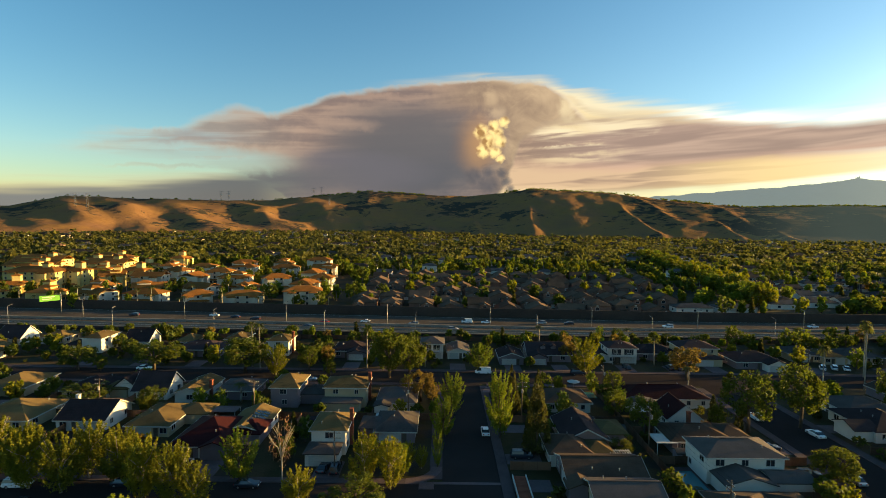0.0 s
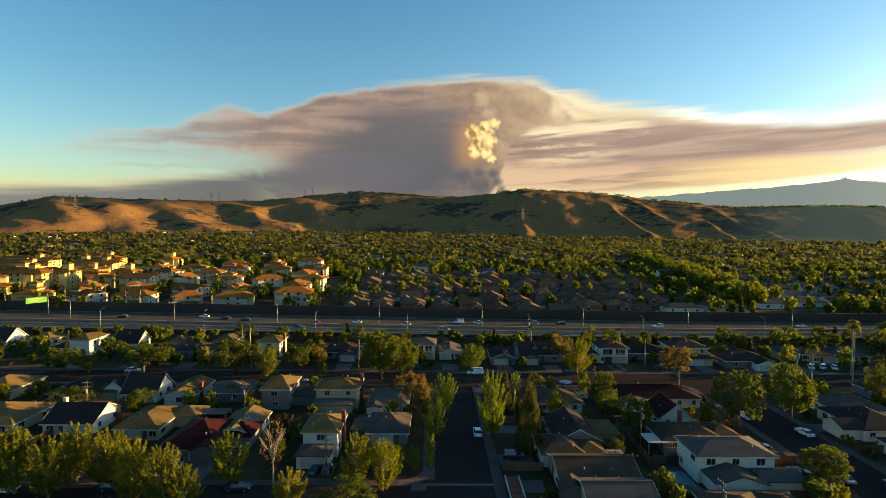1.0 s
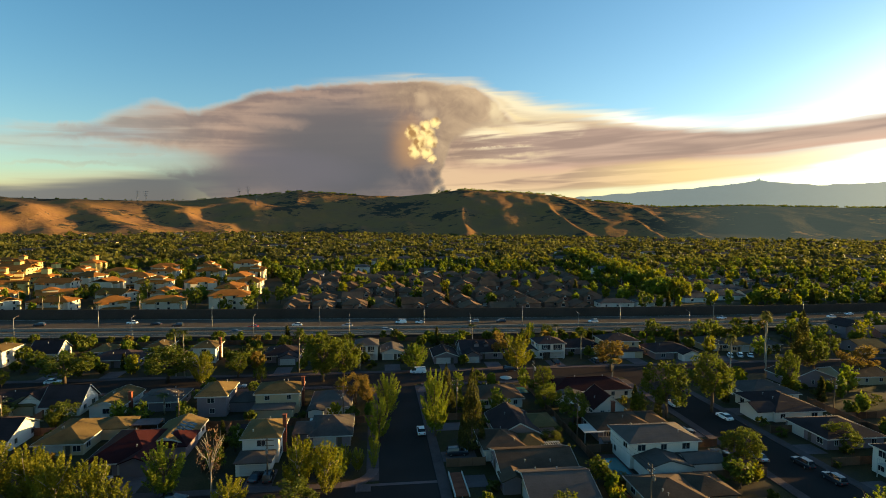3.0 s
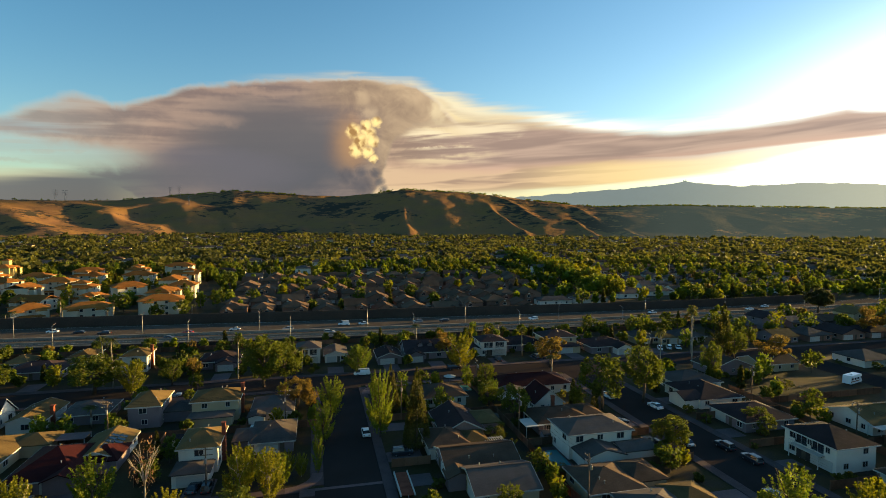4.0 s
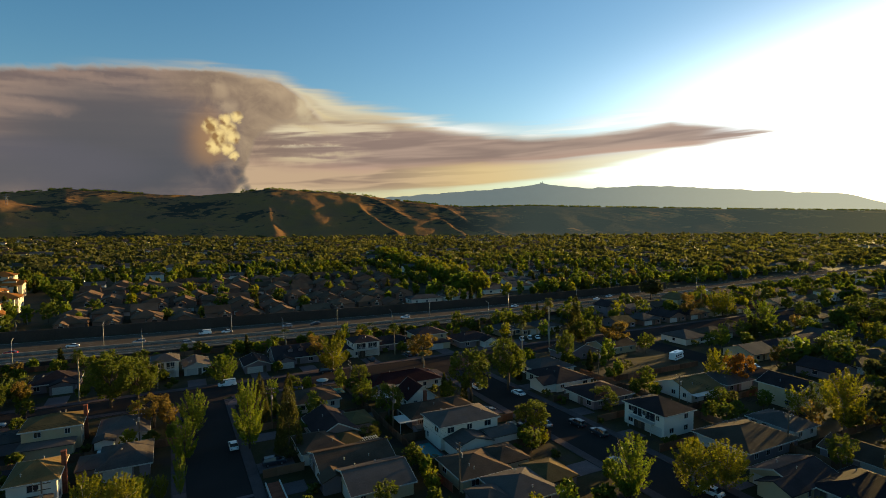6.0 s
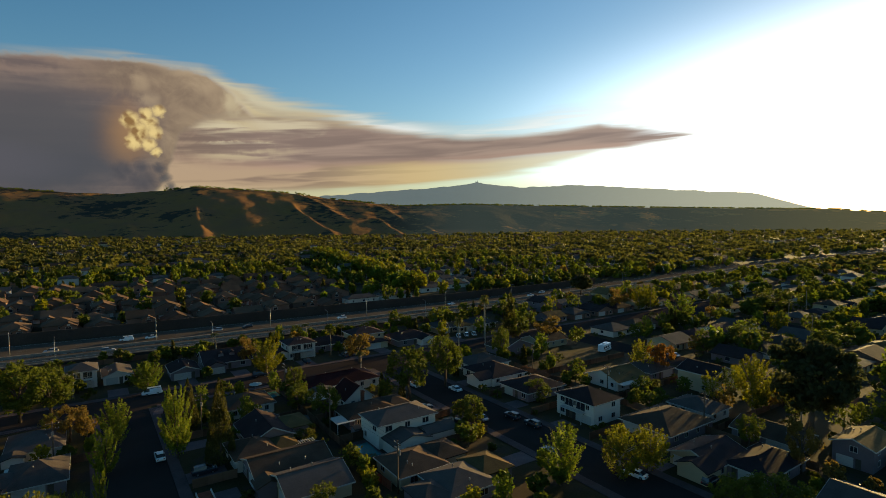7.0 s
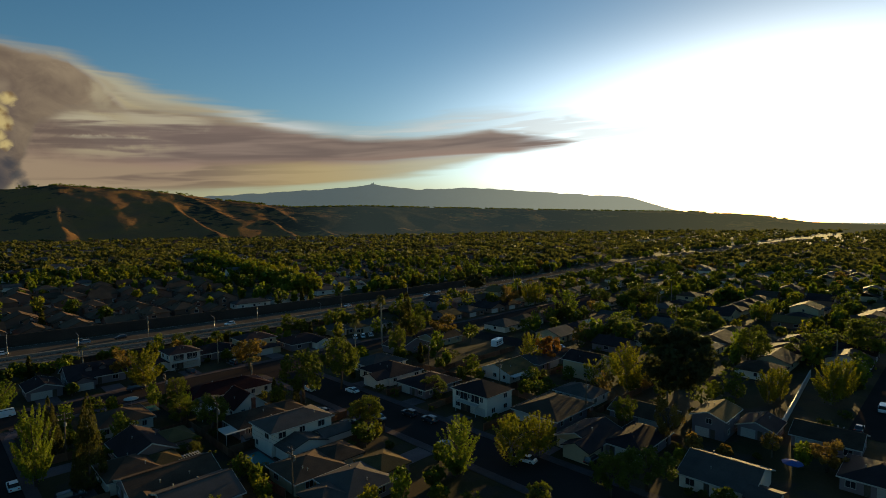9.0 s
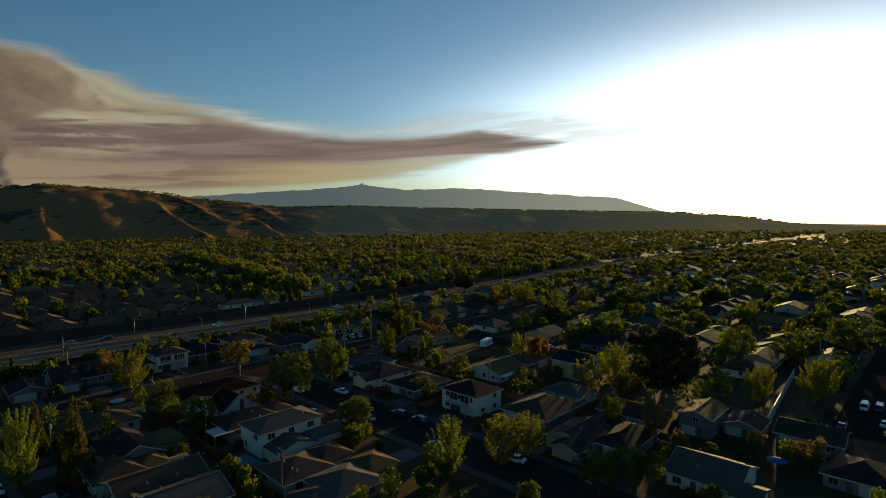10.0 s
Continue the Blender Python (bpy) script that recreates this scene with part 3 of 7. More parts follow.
    # long thin streaks that trail away from the old smoke
    for a, e, ra, re, w_, c in ((-26.5, 7.3, 9.5, 1.1, 0.85, tone(158, 144, 142)), (-22.0, 6.0, 9.0, 0.9, 0.6, tone(188, 170, 152)), (-27.0, 4.6, 7.0, 0.35, 0.45, tone(140, 138, 138))):
        trail = mul(cloud(a, e, ra, re, -0.3, 0.05), mul(k.step(bands, -0.45, 0.1), w_))
        col = k.mix(mul(trail, k.step(az, -12.0, -18.0)), col, c)
        alpha = k.m("MAXIMUM", alpha, mul(trail, k.step(az, -38.5, -30.0)))
    n_boil = field(0.62, 0.62, 21.0, detail=4.0, rough=0.55, dist=1.3)
    # sunlight from the upper right, painted from the slope of the swellings
    relief = add(mul(sub(lumps(0.3, 0.24), lumps(0.0, 0.0)), 1.15), mul(n_boil, 0.6))

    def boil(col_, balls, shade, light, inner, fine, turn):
        """A boiling mass: lumps grown together, painted lighter where they swell towards the sun."""
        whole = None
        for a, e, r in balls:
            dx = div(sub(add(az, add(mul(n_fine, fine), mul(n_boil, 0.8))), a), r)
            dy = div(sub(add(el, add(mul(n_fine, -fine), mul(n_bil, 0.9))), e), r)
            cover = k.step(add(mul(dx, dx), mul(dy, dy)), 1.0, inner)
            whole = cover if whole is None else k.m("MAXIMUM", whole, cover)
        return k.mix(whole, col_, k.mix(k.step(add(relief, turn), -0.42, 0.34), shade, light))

    # the lid's bright end, the column with painted orange flank and painted sunlight, its dark foot
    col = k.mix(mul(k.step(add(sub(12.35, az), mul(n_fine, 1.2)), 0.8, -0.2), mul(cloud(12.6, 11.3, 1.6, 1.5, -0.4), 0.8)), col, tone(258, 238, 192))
    flank_glow = mul(cloud(3.4, 7.8, 3.2, 3.8, -0.5), 0.95)
    col = k.mix(flank_glow, col, k.mix(k.step(az, 0.5, 4.0), tone(124, 104, 98), tone(208, 158, 104)))
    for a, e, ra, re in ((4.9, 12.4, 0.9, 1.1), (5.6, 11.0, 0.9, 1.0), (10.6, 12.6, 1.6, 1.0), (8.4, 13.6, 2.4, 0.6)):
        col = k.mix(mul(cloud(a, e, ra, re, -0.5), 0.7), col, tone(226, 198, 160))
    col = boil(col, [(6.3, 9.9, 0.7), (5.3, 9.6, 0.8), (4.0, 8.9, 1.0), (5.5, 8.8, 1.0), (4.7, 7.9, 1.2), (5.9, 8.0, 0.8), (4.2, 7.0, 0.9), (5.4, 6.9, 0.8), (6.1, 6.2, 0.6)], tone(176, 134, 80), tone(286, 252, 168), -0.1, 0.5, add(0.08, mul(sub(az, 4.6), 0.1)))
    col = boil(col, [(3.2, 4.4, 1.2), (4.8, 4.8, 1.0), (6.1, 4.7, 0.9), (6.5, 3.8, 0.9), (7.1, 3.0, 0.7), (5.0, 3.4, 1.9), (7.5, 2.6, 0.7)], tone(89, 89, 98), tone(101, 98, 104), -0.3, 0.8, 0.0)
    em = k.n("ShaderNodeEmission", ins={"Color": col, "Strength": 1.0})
    tr = k.n("ShaderNodeBsdfTransparent")
    mx = k.n("ShaderNodeMixShader", ins={0: alpha})
    k.put(mx.inputs[1], tr.outputs[0])
    k.put(mx.inputs[2], em.outputs[0])
    k.put(k.n("ShaderNodeOutputMaterial").inputs[0], mx.outputs[0])
    return mat


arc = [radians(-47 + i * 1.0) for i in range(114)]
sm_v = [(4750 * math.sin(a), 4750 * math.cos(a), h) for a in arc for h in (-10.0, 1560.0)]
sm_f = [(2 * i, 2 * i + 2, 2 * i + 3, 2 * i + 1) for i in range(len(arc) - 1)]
tagged(new("backdrop_smoke", mesh_of("backdrop_smoke", sm_v, sm_f, smoke_material())), "towering grey-brown wildfire smoke plume with painted sunlit column", "smoke", kind="structure")

# ---- roads ----


def road(name, x0, x1, y0, y1, z, mat, label, category="road"):
    me = Solid().box(x0, x1, y0, y1, -0.2, z).mesh(name, mat)
    return tagged(new(name, me), label, category, kind="structure")


def fwy_y(x):
    """The freeway's middle line: straight, then bending away to the right."""
    return lerp(x, [(-700, 272), (-210, 251), (-100, 246), (0, 241.5), (60, 239.6), (120, 239.4), (190, 241.5), (265, 244), (351, 250), (430, 257), (518, 264), (640, 270), (760, 272), (1500, 272)])


def fwy_off(x, o):
    """A place o metres across from the middle line: the far lanes narrow to the right."""
    return fwy_y(x) + o * (lerp(x, [(-150, 1.0), (60, 0.92), (210, 0.70), (1500, 0.66)]) if o > 0 else 1.0)


def strip(name, o0, o1, z0, z1, mat, x0, x1, step, label, category, kind="structure"):
    """A band that follows the freeway at the offsets o0 to o1."""
    n = int((x1 - x0) / step)
    vs, fs = [], []
    for i in range(n + 1):
        x_ = x0 + i * step
        a, b = fwy_off(x_, o0), fwy_off(x_, o1)
        vs += [(x_, a, z0), (x_, b, z0), (x_, b, z1), (x_, a, z1)]
    for i in range(n):
        a = 4 * i
        for j in range(4):
            fs.append((a + j, a + 4 + j, a + 4 + (j + 1) % 4, a + (j + 1) % 4))
    fs += [(0, 1, 2, 3), (4 * n + 3, 4 * n + 2, 4 * n + 1, 4 * n)]
    return tagged(new(name, mesh_of(name, vs, fs, mat)), label, category, kind=kind)


road("road_1", 0.5, 11.5, 40, 158, 0.02, ASPHALT, "dark asphalt residential street between front yards")
road("road_2", -320, 330, 158, 170, 0.024, ASPHALT, "dark asphalt cross street with parked cars")
road("road_3", -240, 0.5, 86, 97, 0.024, ASPHALT, "dark asphalt side street lined with trees")
road("road_4", 78, 90, 4, 158, 0.02, ASPHALT, "dark asphalt residential street with parked cars")
road("road_5", 150, 420, 4, 15, 0.024, ASPHALT, "dark asphalt residential street")
road("road_6", 165, 177, 48, 158, 0.02, ASPHALT, "dark asphalt residential street")
road("road_7", 260, 272, -80, 158, 0.02, ASPHALT, "dark asphalt residential street")
road("valley_gutter", -6, 11.5, 97.2, 98.1, 0.03, CONCRETE, "pale concrete gutter across the street mouth", "gutter")
for i, (a, b, c, d) in enumerate([(11.5, 13.6, 40, 156), (-2.0, 0.5, 99, 156), (-240, -3, 97, 99.0), (-320, -2, 155.8, 158), (13.6, 76, 155.8, 158), (-320, 330, 170, 172.4), (75.8, 78, 4, 155.8), (90, 92.2, 17, 156),
                                  (-240, -2, 83.8, 86)]):
    road("pavement" if not i else "pavement.%03d" % i, a, b, c, d, 0.15, PAVE, "dull concrete pavement with a raised kerb", "pavement")

def corner_kerb(cx, cy, r, a0, a1):
    """A curved pavement corner with a raised kerb."""
    v, f, n = [], [], 14
    for i in range(n + 1):
        a = radians(a0 + (a1 - a0) * i / n)
        for q in (r, r + 2.2):
            v += [(cx + q * math.cos(a), cy + q * math.sin(a), 0.0), (cx + q * math.cos(a), cy + q * math.sin(a), 0.16)]
    for i in range(n):
        b = 4 * i
        f += [(b + 1, b + 3, b + 7, b + 5), (b, b + 1, b + 5, b + 4), (b + 3, b + 2, b + 6, b + 7), (b + 2, b, b + 4, b + 6)]
    f += [(0, 2, 3, 1), (4 * n + 1, 4 * n + 3, 4 * n + 2, 4 * n)]
    tagged(new("pavement", mesh_of("pavement", v, f, CONCRETE)), "curved pale concrete pavement at a street corner", "pavement", kind="structure")


corner_kerb(-6.5, 104.0, 4.8, -90, 0)
corner_kerb(-8.0, 150.0, 5.8, 0, 90)
corner_kerb(20.0, 150.0, 5.8, 90, 180)

strip("freeway", -16.5, 25, -0.1, 0.05, FWY, -700, 1500, 20, "wide grey multi-lane freeway", "freeway")
strip("freeway_median", -0.4, 0.4, 0.05, 0.95, BARRIER, -700, 1500, 20, "concrete median barrier along the freeway", "barrier")
strip("freeway_barrier_near", -17.1, -16.5, 0.0, 0.9, BARRIER, -700, 1500, 20, "low concrete barrier along the freeway shoulder", "barrier")
strip("freeway_rail", -8.4, -8.1, 0.05, 0.75, BARRIER, -700, 1500, 20, "low pale concrete divider between lanes", "barrier")
strip("freeway_guard_rail", -12.6, -12.4, 0.05, 0.7, BARRIER, -700, 1500, 20, "low pale guard rail beside the near lanes", "barrier")
strip("sound_wall_far", 26.5, 27.1, 0.0, 4.6, SOUNDWALL, -700, 330, 15, "tall dark brown block sound wall", "wall")
strip("sound_wall_near", -21.6, -21.1, 0.0, 1.5, SOUNDWALL, -700, 300, 15, "dark brown block sound wall behind the back yards", "wall")
for i, o in enumerate((-15.8, -9.2, -7.3, -1.2, 1.2, 24.0)):
    strip("freeway_edge_line" if not i else "freeway_edge_line.%03d" % i, o - 0.09, o + 0.09, 0.05, 0.058, LINE, -700, 1300, 20, "painted freeway edge line", "road marking")
dash = Solid()
for o in (-12.4, -4.6, 4.8, 8.6, 12.4, 16.2, 20.0):
    for i in range(100):
        x_ = -330 + i * 9.0
        c = fwy_off(x_, o)
        dash.box(x_, x_ + 3.2, c - 0.09, c + 0.09, 0.05, 0.059)
tagged(new("lane_markings", dash.mesh("lane_markings", LANE)), "white dashed lane markings on the freeway", "road marking", kind="stuff")

# ---- houses ----


def roof_solid(w, d, eave, kind, pitch, over=0.5):
    """A hip or gable roof over a rectangle, a solid with eaves."""
    hw, hd = w / 2 + over, d / 2 + over
    along_x = kind[1] == "x"
    half, run = (hd, hw) if along_x else (hw, hd)
    ze = eave - over * pitch + 0.10
    zr = ze + half * pitch
    end = max(run - half, 0.15) if kind[0] == "h" else run
    c = [(-hw, -hd, ze), (hw, -hd, ze), (hw, hd, ze), (-hw, hd, ze)]
    r = [(-end, 0, zr), (end, 0, zr)] if along_x else [(0, -end, zr), (0, end, zr)]
    lowr = [(q[0], q[1], q[2] - 0.2) for q in c]
    v = c + r + lowr
    if along_x:
        tops = [(0, 1, 5, 4), (2, 3, 4, 5), (1, 2, 5), (3, 0, 4)]
    else:
        tops = [(1, 2, 5, 4), (3, 0, 4, 5), (0, 1, 4), (2, 3, 5)]
    sides = [(6, 7, 1, 0), (7, 8, 2, 1), (8, 9, 3, 2), (9, 6, 0, 3), (9, 8, 7, 6)]
    if kind[0] == "g":
        # open gables: two slabs with a soffit instead of end faces
        lr = [(q[0], q[1], q[2] - 0.2) for q in r]
        v += lr
        if along_x:
            f = [(0, 1, 5, 4), (2, 3, 4, 5), (6, 10, 11, 7), (8, 11, 10, 9), (6, 7, 1, 0), (8, 9, 3, 2), (7, 11, 5, 1), (11, 8, 2, 5), (9, 10, 4, 3), (10, 6, 0, 4)]
        else:
            f = [(1, 2, 5, 4), (3, 0, 4, 5), (7, 10, 11, 8), (9, 11, 10, 6), (7, 8, 2, 1), (9, 6, 0, 3), (6, 10, 4, 0), (10, 7, 1, 4), (8, 11, 5, 2), (11, 9, 3, 5)]
        return v, f, zr
    return v, tops + sides, zr


def wall_solid(w, d, eave, kind, pitch):
    s = Solid().box(-w / 2, w / 2, -d / 2, d / 2, 0, eave)
    if kind[0] == "g":
        if kind[1] == "x":
            zt = eave + d / 2 * pitch - 0.12
            for q in (-1, 1):
                x_ = q * w / 2
                s.add([(x_, -d / 2, eave), (x_, d / 2, eave), (x_, 0, zt), (x_ - q * 0.2, -d / 2, eave), (x_ - q * 0.2, d / 2, eave), (x_ - q * 0.2, 0, zt)],
                      [(0, 1, 2), (5, 4, 3), (0, 2, 5, 3), (1, 4, 5, 2)])
        else:
            zt = eave + w / 2 * pitch - 0.12
            for q in (-1, 1):
                y_ = q * d / 2
                s.add([(-w / 2, y_, eave), (w / 2, y_, eave), (0, y_, zt), (-w / 2, y_ - q * 0.2, eave), (w / 2, y_ - q * 0.2, eave), (0, y_ - q * 0.2, zt)],
                      [(0, 1, 2), (5, 4, 3), (0, 2, 5, 3), (1, 4, 5, 2)])
    return s


def frame_mesh(ww, wh):
    """A window frame with a middle mullion, in the xz plane, facing -y."""
    s = Solid()
    t = 0.09
    s.box(-ww / 2 - t, ww / 2 + t, -0.07, 0.0, -wh / 2 - t, -wh / 2)
    s.box(-ww / 2 - t, ww / 2 + t, -0.07, 0.0, wh / 2, wh / 2 + t)
    for x_ in (-ww / 2 - t, ww / 2, -0.03):
        s.box(x_, x_ + (t if x_ != -0.03 else 0.06), -0.06, 0.0, -wh / 2, wh / 2)
    return s.mesh("window_frame", TRIM)


def garage_mesh(gw):
    s = Solid()
    for i in range(4):
        s.box(-gw / 2, gw / 2, -0.06, 0.0, 0.03 + i * 0.53, 0.53 + i * 0.53)
    return s


def ring_solid(a, b, z0, z1):
    """A board all round a rectangle, as one piece."""
    t = 0.045
    v = []
    for z in (z0, z1):
        v += [(-a - t, -b - t, z), (a + t, -b - t, z), (a + t, b + t, z), (-a - t, b + t, z), (-a, -b, z), (a, -b, z), (a, b, z), (-a, b, z)]
    f = []
    for i in range(4):
        j = (i + 1) % 4
        f += [(i, j, j + 8, i + 8), (i + 4, i + 12, j + 12, j + 4), (i + 8, j + 8, j + 12, i + 12), (i, i + 4, j + 4, j)]
    return Solid().add(v, f)


def rake_solid(half, ze, zr):
    """A white chevron board along the two slopes of a gable, facing +x."""
    v = []
    for x_ in (0.003, 0.05):
        v += [(x_, -half, ze - 0.24), (x_, 0, zr - 0.24), (x_, half, ze - 0.24), (x_, half, ze + 0.03), (x_, 0, zr + 0.03), (x_, -half, ze + 0.03)]
    f = [(5, 4, 1, 0), (4, 3, 2, 1), (6, 7, 10, 11), (7, 8, 9, 10), (0, 1, 7, 6), (1, 2, 8, 7), (2, 3, 9, 8), (3, 4, 10, 9), (4, 5, 11, 10), (5, 0, 6, 11)]
    return Solid().add(v, f)


def side_pose(side, w, d, u, z):
    """A pose on a wall: u metres along it from its middle, z up, facing out."""
    if side == "-y":
        return pose(u, -d / 2 - 0.004, z, 0, 0, 0)
    if side == "+y":
        return pose(-u, d / 2 + 0.004, z, 0, 0, 180)
    if side == "-x":
        return pose(-w / 2 - 0.004, -u, z, 0, 0, -90)
    return pose(w / 2 + 0.004, u, z, 0, 0, 90)


ROOF_WORDS = {"tan": "sunlit tan shingle", "dark": "dark shingle", "grey": "grey shingle", "brown": "brown shingle", "red": "dark red tile", "terracotta": "orange terracotta tile", "clay": "faded clay tile"}
WALL_WORDS = {"white": "white stucco", "cream": "cream stucco", "grey": "grey siding", "pink": "pinkish siding", "tan": "tan stucco"}
TAKEN = []          # rectangles where nothing else may stand


def plain_window(ww, wh):
    """A far window: frame and pane in one piece."""
    t = 0.1
    me = mesh_of("window", [(-ww / 2 - t, -0.05, -wh / 2 - t), (ww / 2 + t, -0.05, -wh / 2 - t), (ww / 2 + t, -0.05, wh / 2 + t), (-ww / 2 - t, -0.05, wh / 2 + t),
                            (-ww / 2, -0.02, -wh / 2), (ww / 2, -0.02, -wh / 2), (ww / 2, -0.02, wh / 2), (-ww / 2, -0.02, wh / 2),
                            (-ww / 2 - t, 0, -wh / 2 - t), (ww / 2 + t, 0, -wh / 2 - t), (ww / 2 + t, 0, wh / 2 + t), (-ww / 2 - t, 0, wh / 2 + t)],
                 [(0, 1, 5, 4), (1, 2, 6, 5), (2, 3, 7, 6), (3, 0, 4, 7), (4, 5, 6, 7), (1, 0, 8, 9), (2, 1, 9, 10), (3, 2, 10, 11), (0, 3, 11, 8)], TRIM)
    me.materials.append(GLASS)
    me.polygons[4].material_index = 1
    return me


def add_window(root, side, w, d, u, z, ww, wh, simple=False):
    if simple:
        part("window", cached(("plain", ww, wh), lambda: plain_window(ww, wh)), root, side_pose(side, w, d, u, z))
        return
    win = part("window", cached(("frame", ww, wh), lambda: frame_mesh(ww, wh)), root, side_pose(side, w, d, u, z))
    part("pane", cached(("pane", ww, wh), lambda: Solid().box(-ww / 2, ww / 2, -0.02, 0.0, -wh / 2, wh / 2).mesh("pane", GLASS)), win)


def house(x, y, w, d, st=1, roof="hx", rc="tan", wc="cream", front="-y", pitch=0.36, turn=0.0, chimney=None, garage=True, vents=2, group="", detail=2, storey=2.7, dormers=0):
    eave = storey * st
    word = {1: "one-storey", 2: "two-storey", 3: "three-storey"}[st]
    lab = "%s %s house with a %s %s roof" % (word, WALL_WORDS[wc], ROOF_WORDS[rc], "hip" if roof[0] == "h" else "gable")
    root = thing("house", pose(x, y, 0, 0, 0, turn), lab, "house", group)
    TAKEN.append((x - w / 2 - 0.8, x + w / 2 + 0.8, y - d / 2 - 0.8, y + d / 2 + 0.8))
    key = (round(w, 1), round(d, 1), eave, roof, pitch)
    part("wall", cached(("wall", key, wc), lambda: wall_solid(w, d, eave, roof, pitch).mesh("wall", WALLS[wc])), root)
    v, f, zr = roof_solid(w, d, eave, roof, pitch)
    rf = part("roof", cached(("roof", key, rc), lambda: mesh_of("roof", v, f, ROOFS[rc])), root)
    rnd = random.Random(int(x * 31 + y * 17))
    if detail > 1:
        # white fascia boards below the eaves
        hw, hd, ze = w / 2 + 0.5, d / 2 + 0.5, eave - 0.5 * pitch + 0.10
        if roof[0] == "h":
            part("fascia", cached(("fascia", key), lambda: ring_solid(hw + 0.003, hd + 0.003, ze - 0.26, ze).mesh("fascia", TRIM)), root)
        else:
            for q in (-1, 1):
                if roof[1] == "x":
                    bb = cached(("fasciab", key), lambda: Solid().box(-hw, hw, 0.003, 0.045, ze - 0.26, ze).mesh("fascia", TRIM))
                    part("fascia", bb, root, pose(0, q * hd, 0, 0, 0, 0 if q > 0 else 180))
                    rk = cached(("rake", key), lambda: rake_solid(hd, ze, zr).mesh("bargeboard", TRIM))
                    part("bargeboard", rk, root, pose(q * hw, 0, 0, 0, 0, 0 if q > 0 else 180))
                else:
                    bb = cached(("fasciab", key), lambda: Solid().box(-hd, hd, 0.003, 0.045, ze - 0.26, ze).mesh("fascia", TRIM))
                    part("fascia", bb, root, pose(q * hw, 0, 0, 0, 0, -90 if q > 0 else 90))
                    rk = cached(("rake", key), lambda: rake_solid(hw, ze, zr).mesh("bargeboard", TRIM))
                    part("bargeboard", rk, root, pose(0, q * hd, 0, 0, 0, 90 if q > 0 else -90))
        # ridge cap
        half, run = (hd, hw) if roof[1] == "x" else (hw, hd)
        e = max(run - half, 0.15) if roof[0] == "h" else run
        cap = Solid()
        if roof[1] == "x":
            cap.box(-e, e, -0.16, 0.16, zr - 0.05, zr + 0.05)
        else:
            cap.box(-0.16, 0.16, -e, e, zr - 0.05, zr + 0.05)
        part("ridge_cap", cached(("cap", key, rc), lambda: cap.mesh("ridge_cap", ROOFS[rc])), root)
        for i in range(vents):
            # vent pipes on the slope
            hh = d / 2 if roof[1] == "x" else w / 2
            q = rnd.uniform(0.25, 0.7) * hh * rnd.choice((-1, 1))
            a = rnd.uniform(-0.3, 0.3) * (w if roof[1] == "x" else d)
            zz = eave + (hh - abs(q)) * pitch
            px, py = (a, q) if roof[1] == "x" else (q, a)
            if roof[0] == "h":
                zz = min(zz, eave + (min(w / 2 - abs(px), d / 2 - abs(py))) * pitch)
            part("vent_pipe", cached(("vent",), lambda: Solid().tube((0, 0, -0.1), (0, 0, 0.55), 0.09, 0.09).tube((0, 0, 0.5), (0, 0, 0.62), 0.16, 0.13).mesh("vent_pipe", STEEL)), rf, pose(px, py, zz))
    if chimney:
        cx, cy, cm = chimney
        s = Solid().box(-0.36, 0.36, -0.45, 0.45, 0, zr + 0.6).box(-0.44, 0.44, -0.53, 0.53, zr + 0.6, zr + 0.75)
        part("chimney", s.mesh("chimney", BRICK if cm == "brick" else WALLS["white"]), root, pose(cx * (w / 2 + 0.37), cy * d / 2, 0), "red brick chimney" if cm == "brick" else "white chimney")
    for i in range(dormers):
        px = (i - (dormers - 1) / 2) * 3.6
        s = Solid().box(-0.8, 0.8, -1.0, 0.9, 0, 1.0)
        dm = part("dormer", cached(("dormer", wc), lambda: s.mesh("dormer", WALLS[wc])), rf, pose(px, -d * 0.22, eave + d * 0.28 * pitch - 0.35))
        vv, ff, _ = roof_solid(1.6, 2.2, 1.0, "gy", 0.7, 0.2)
        part("dormer_roof", cached(("dormer_roof", rc), lambda: mesh_of("dormer_roof", vv, ff, ROOFS[rc])), dm)
    # openings
    span = {"-y": w, "+y": w, "-x": d, "+x": d}
    for side in ("-y", "+y", "-x", "+x"):
        if detail < 2 and side in ("+y", "+x" if x > 0 else "-x"):
            continue
        L = span[side]
        n = max(1, int(L / (3.8 if detail > 1 else 6.5)))
        for lev in range(st):
            g = 0.0
            if side == front and lev == 0 and garage and L > 6.5:
                gw = 4.9 if L > 8 else 3.0
                gu = -L / 2 + gw / 2 + 0.7 if rnd.random() < 0.5 else L / 2 - gw / 2 - 0.7
                part("garage_door", cached(("garage", gw), lambda: garage_mesh(gw).mesh("garage_door", TRIM)), root, side_pose(side, w, d, gu, 0.0))
                sgn = -1 if gu < 0 else 1
                free0, free1 = (-L / 2, gu - gw / 2) if sgn > 0 else (gu + gw / 2, L / 2)
                du = (free0 + free1) / 2
                if free1 - free0 > 2.2:
                    part("front_door", cached(("door",), lambda: Solid().box(-0.48, 0.48, -0.05, 0, 0, 2.05).mesh("front_door", BARK)), root, side_pose(side, w, d, du - sgn * (free1 - free0) * -0.25, 0.05))
                    if free1 - free0 > 3.4:
                        add_window(root, side, w, d, du - sgn * (free1 - free0) * 0.2, 1.45, 1.5, 1.2, detail < 2)
                continue
            for i in range(n):
                u_ = (i + 0.5) / n * L - L / 2 + rnd.uniform(-0.25, 0.25)
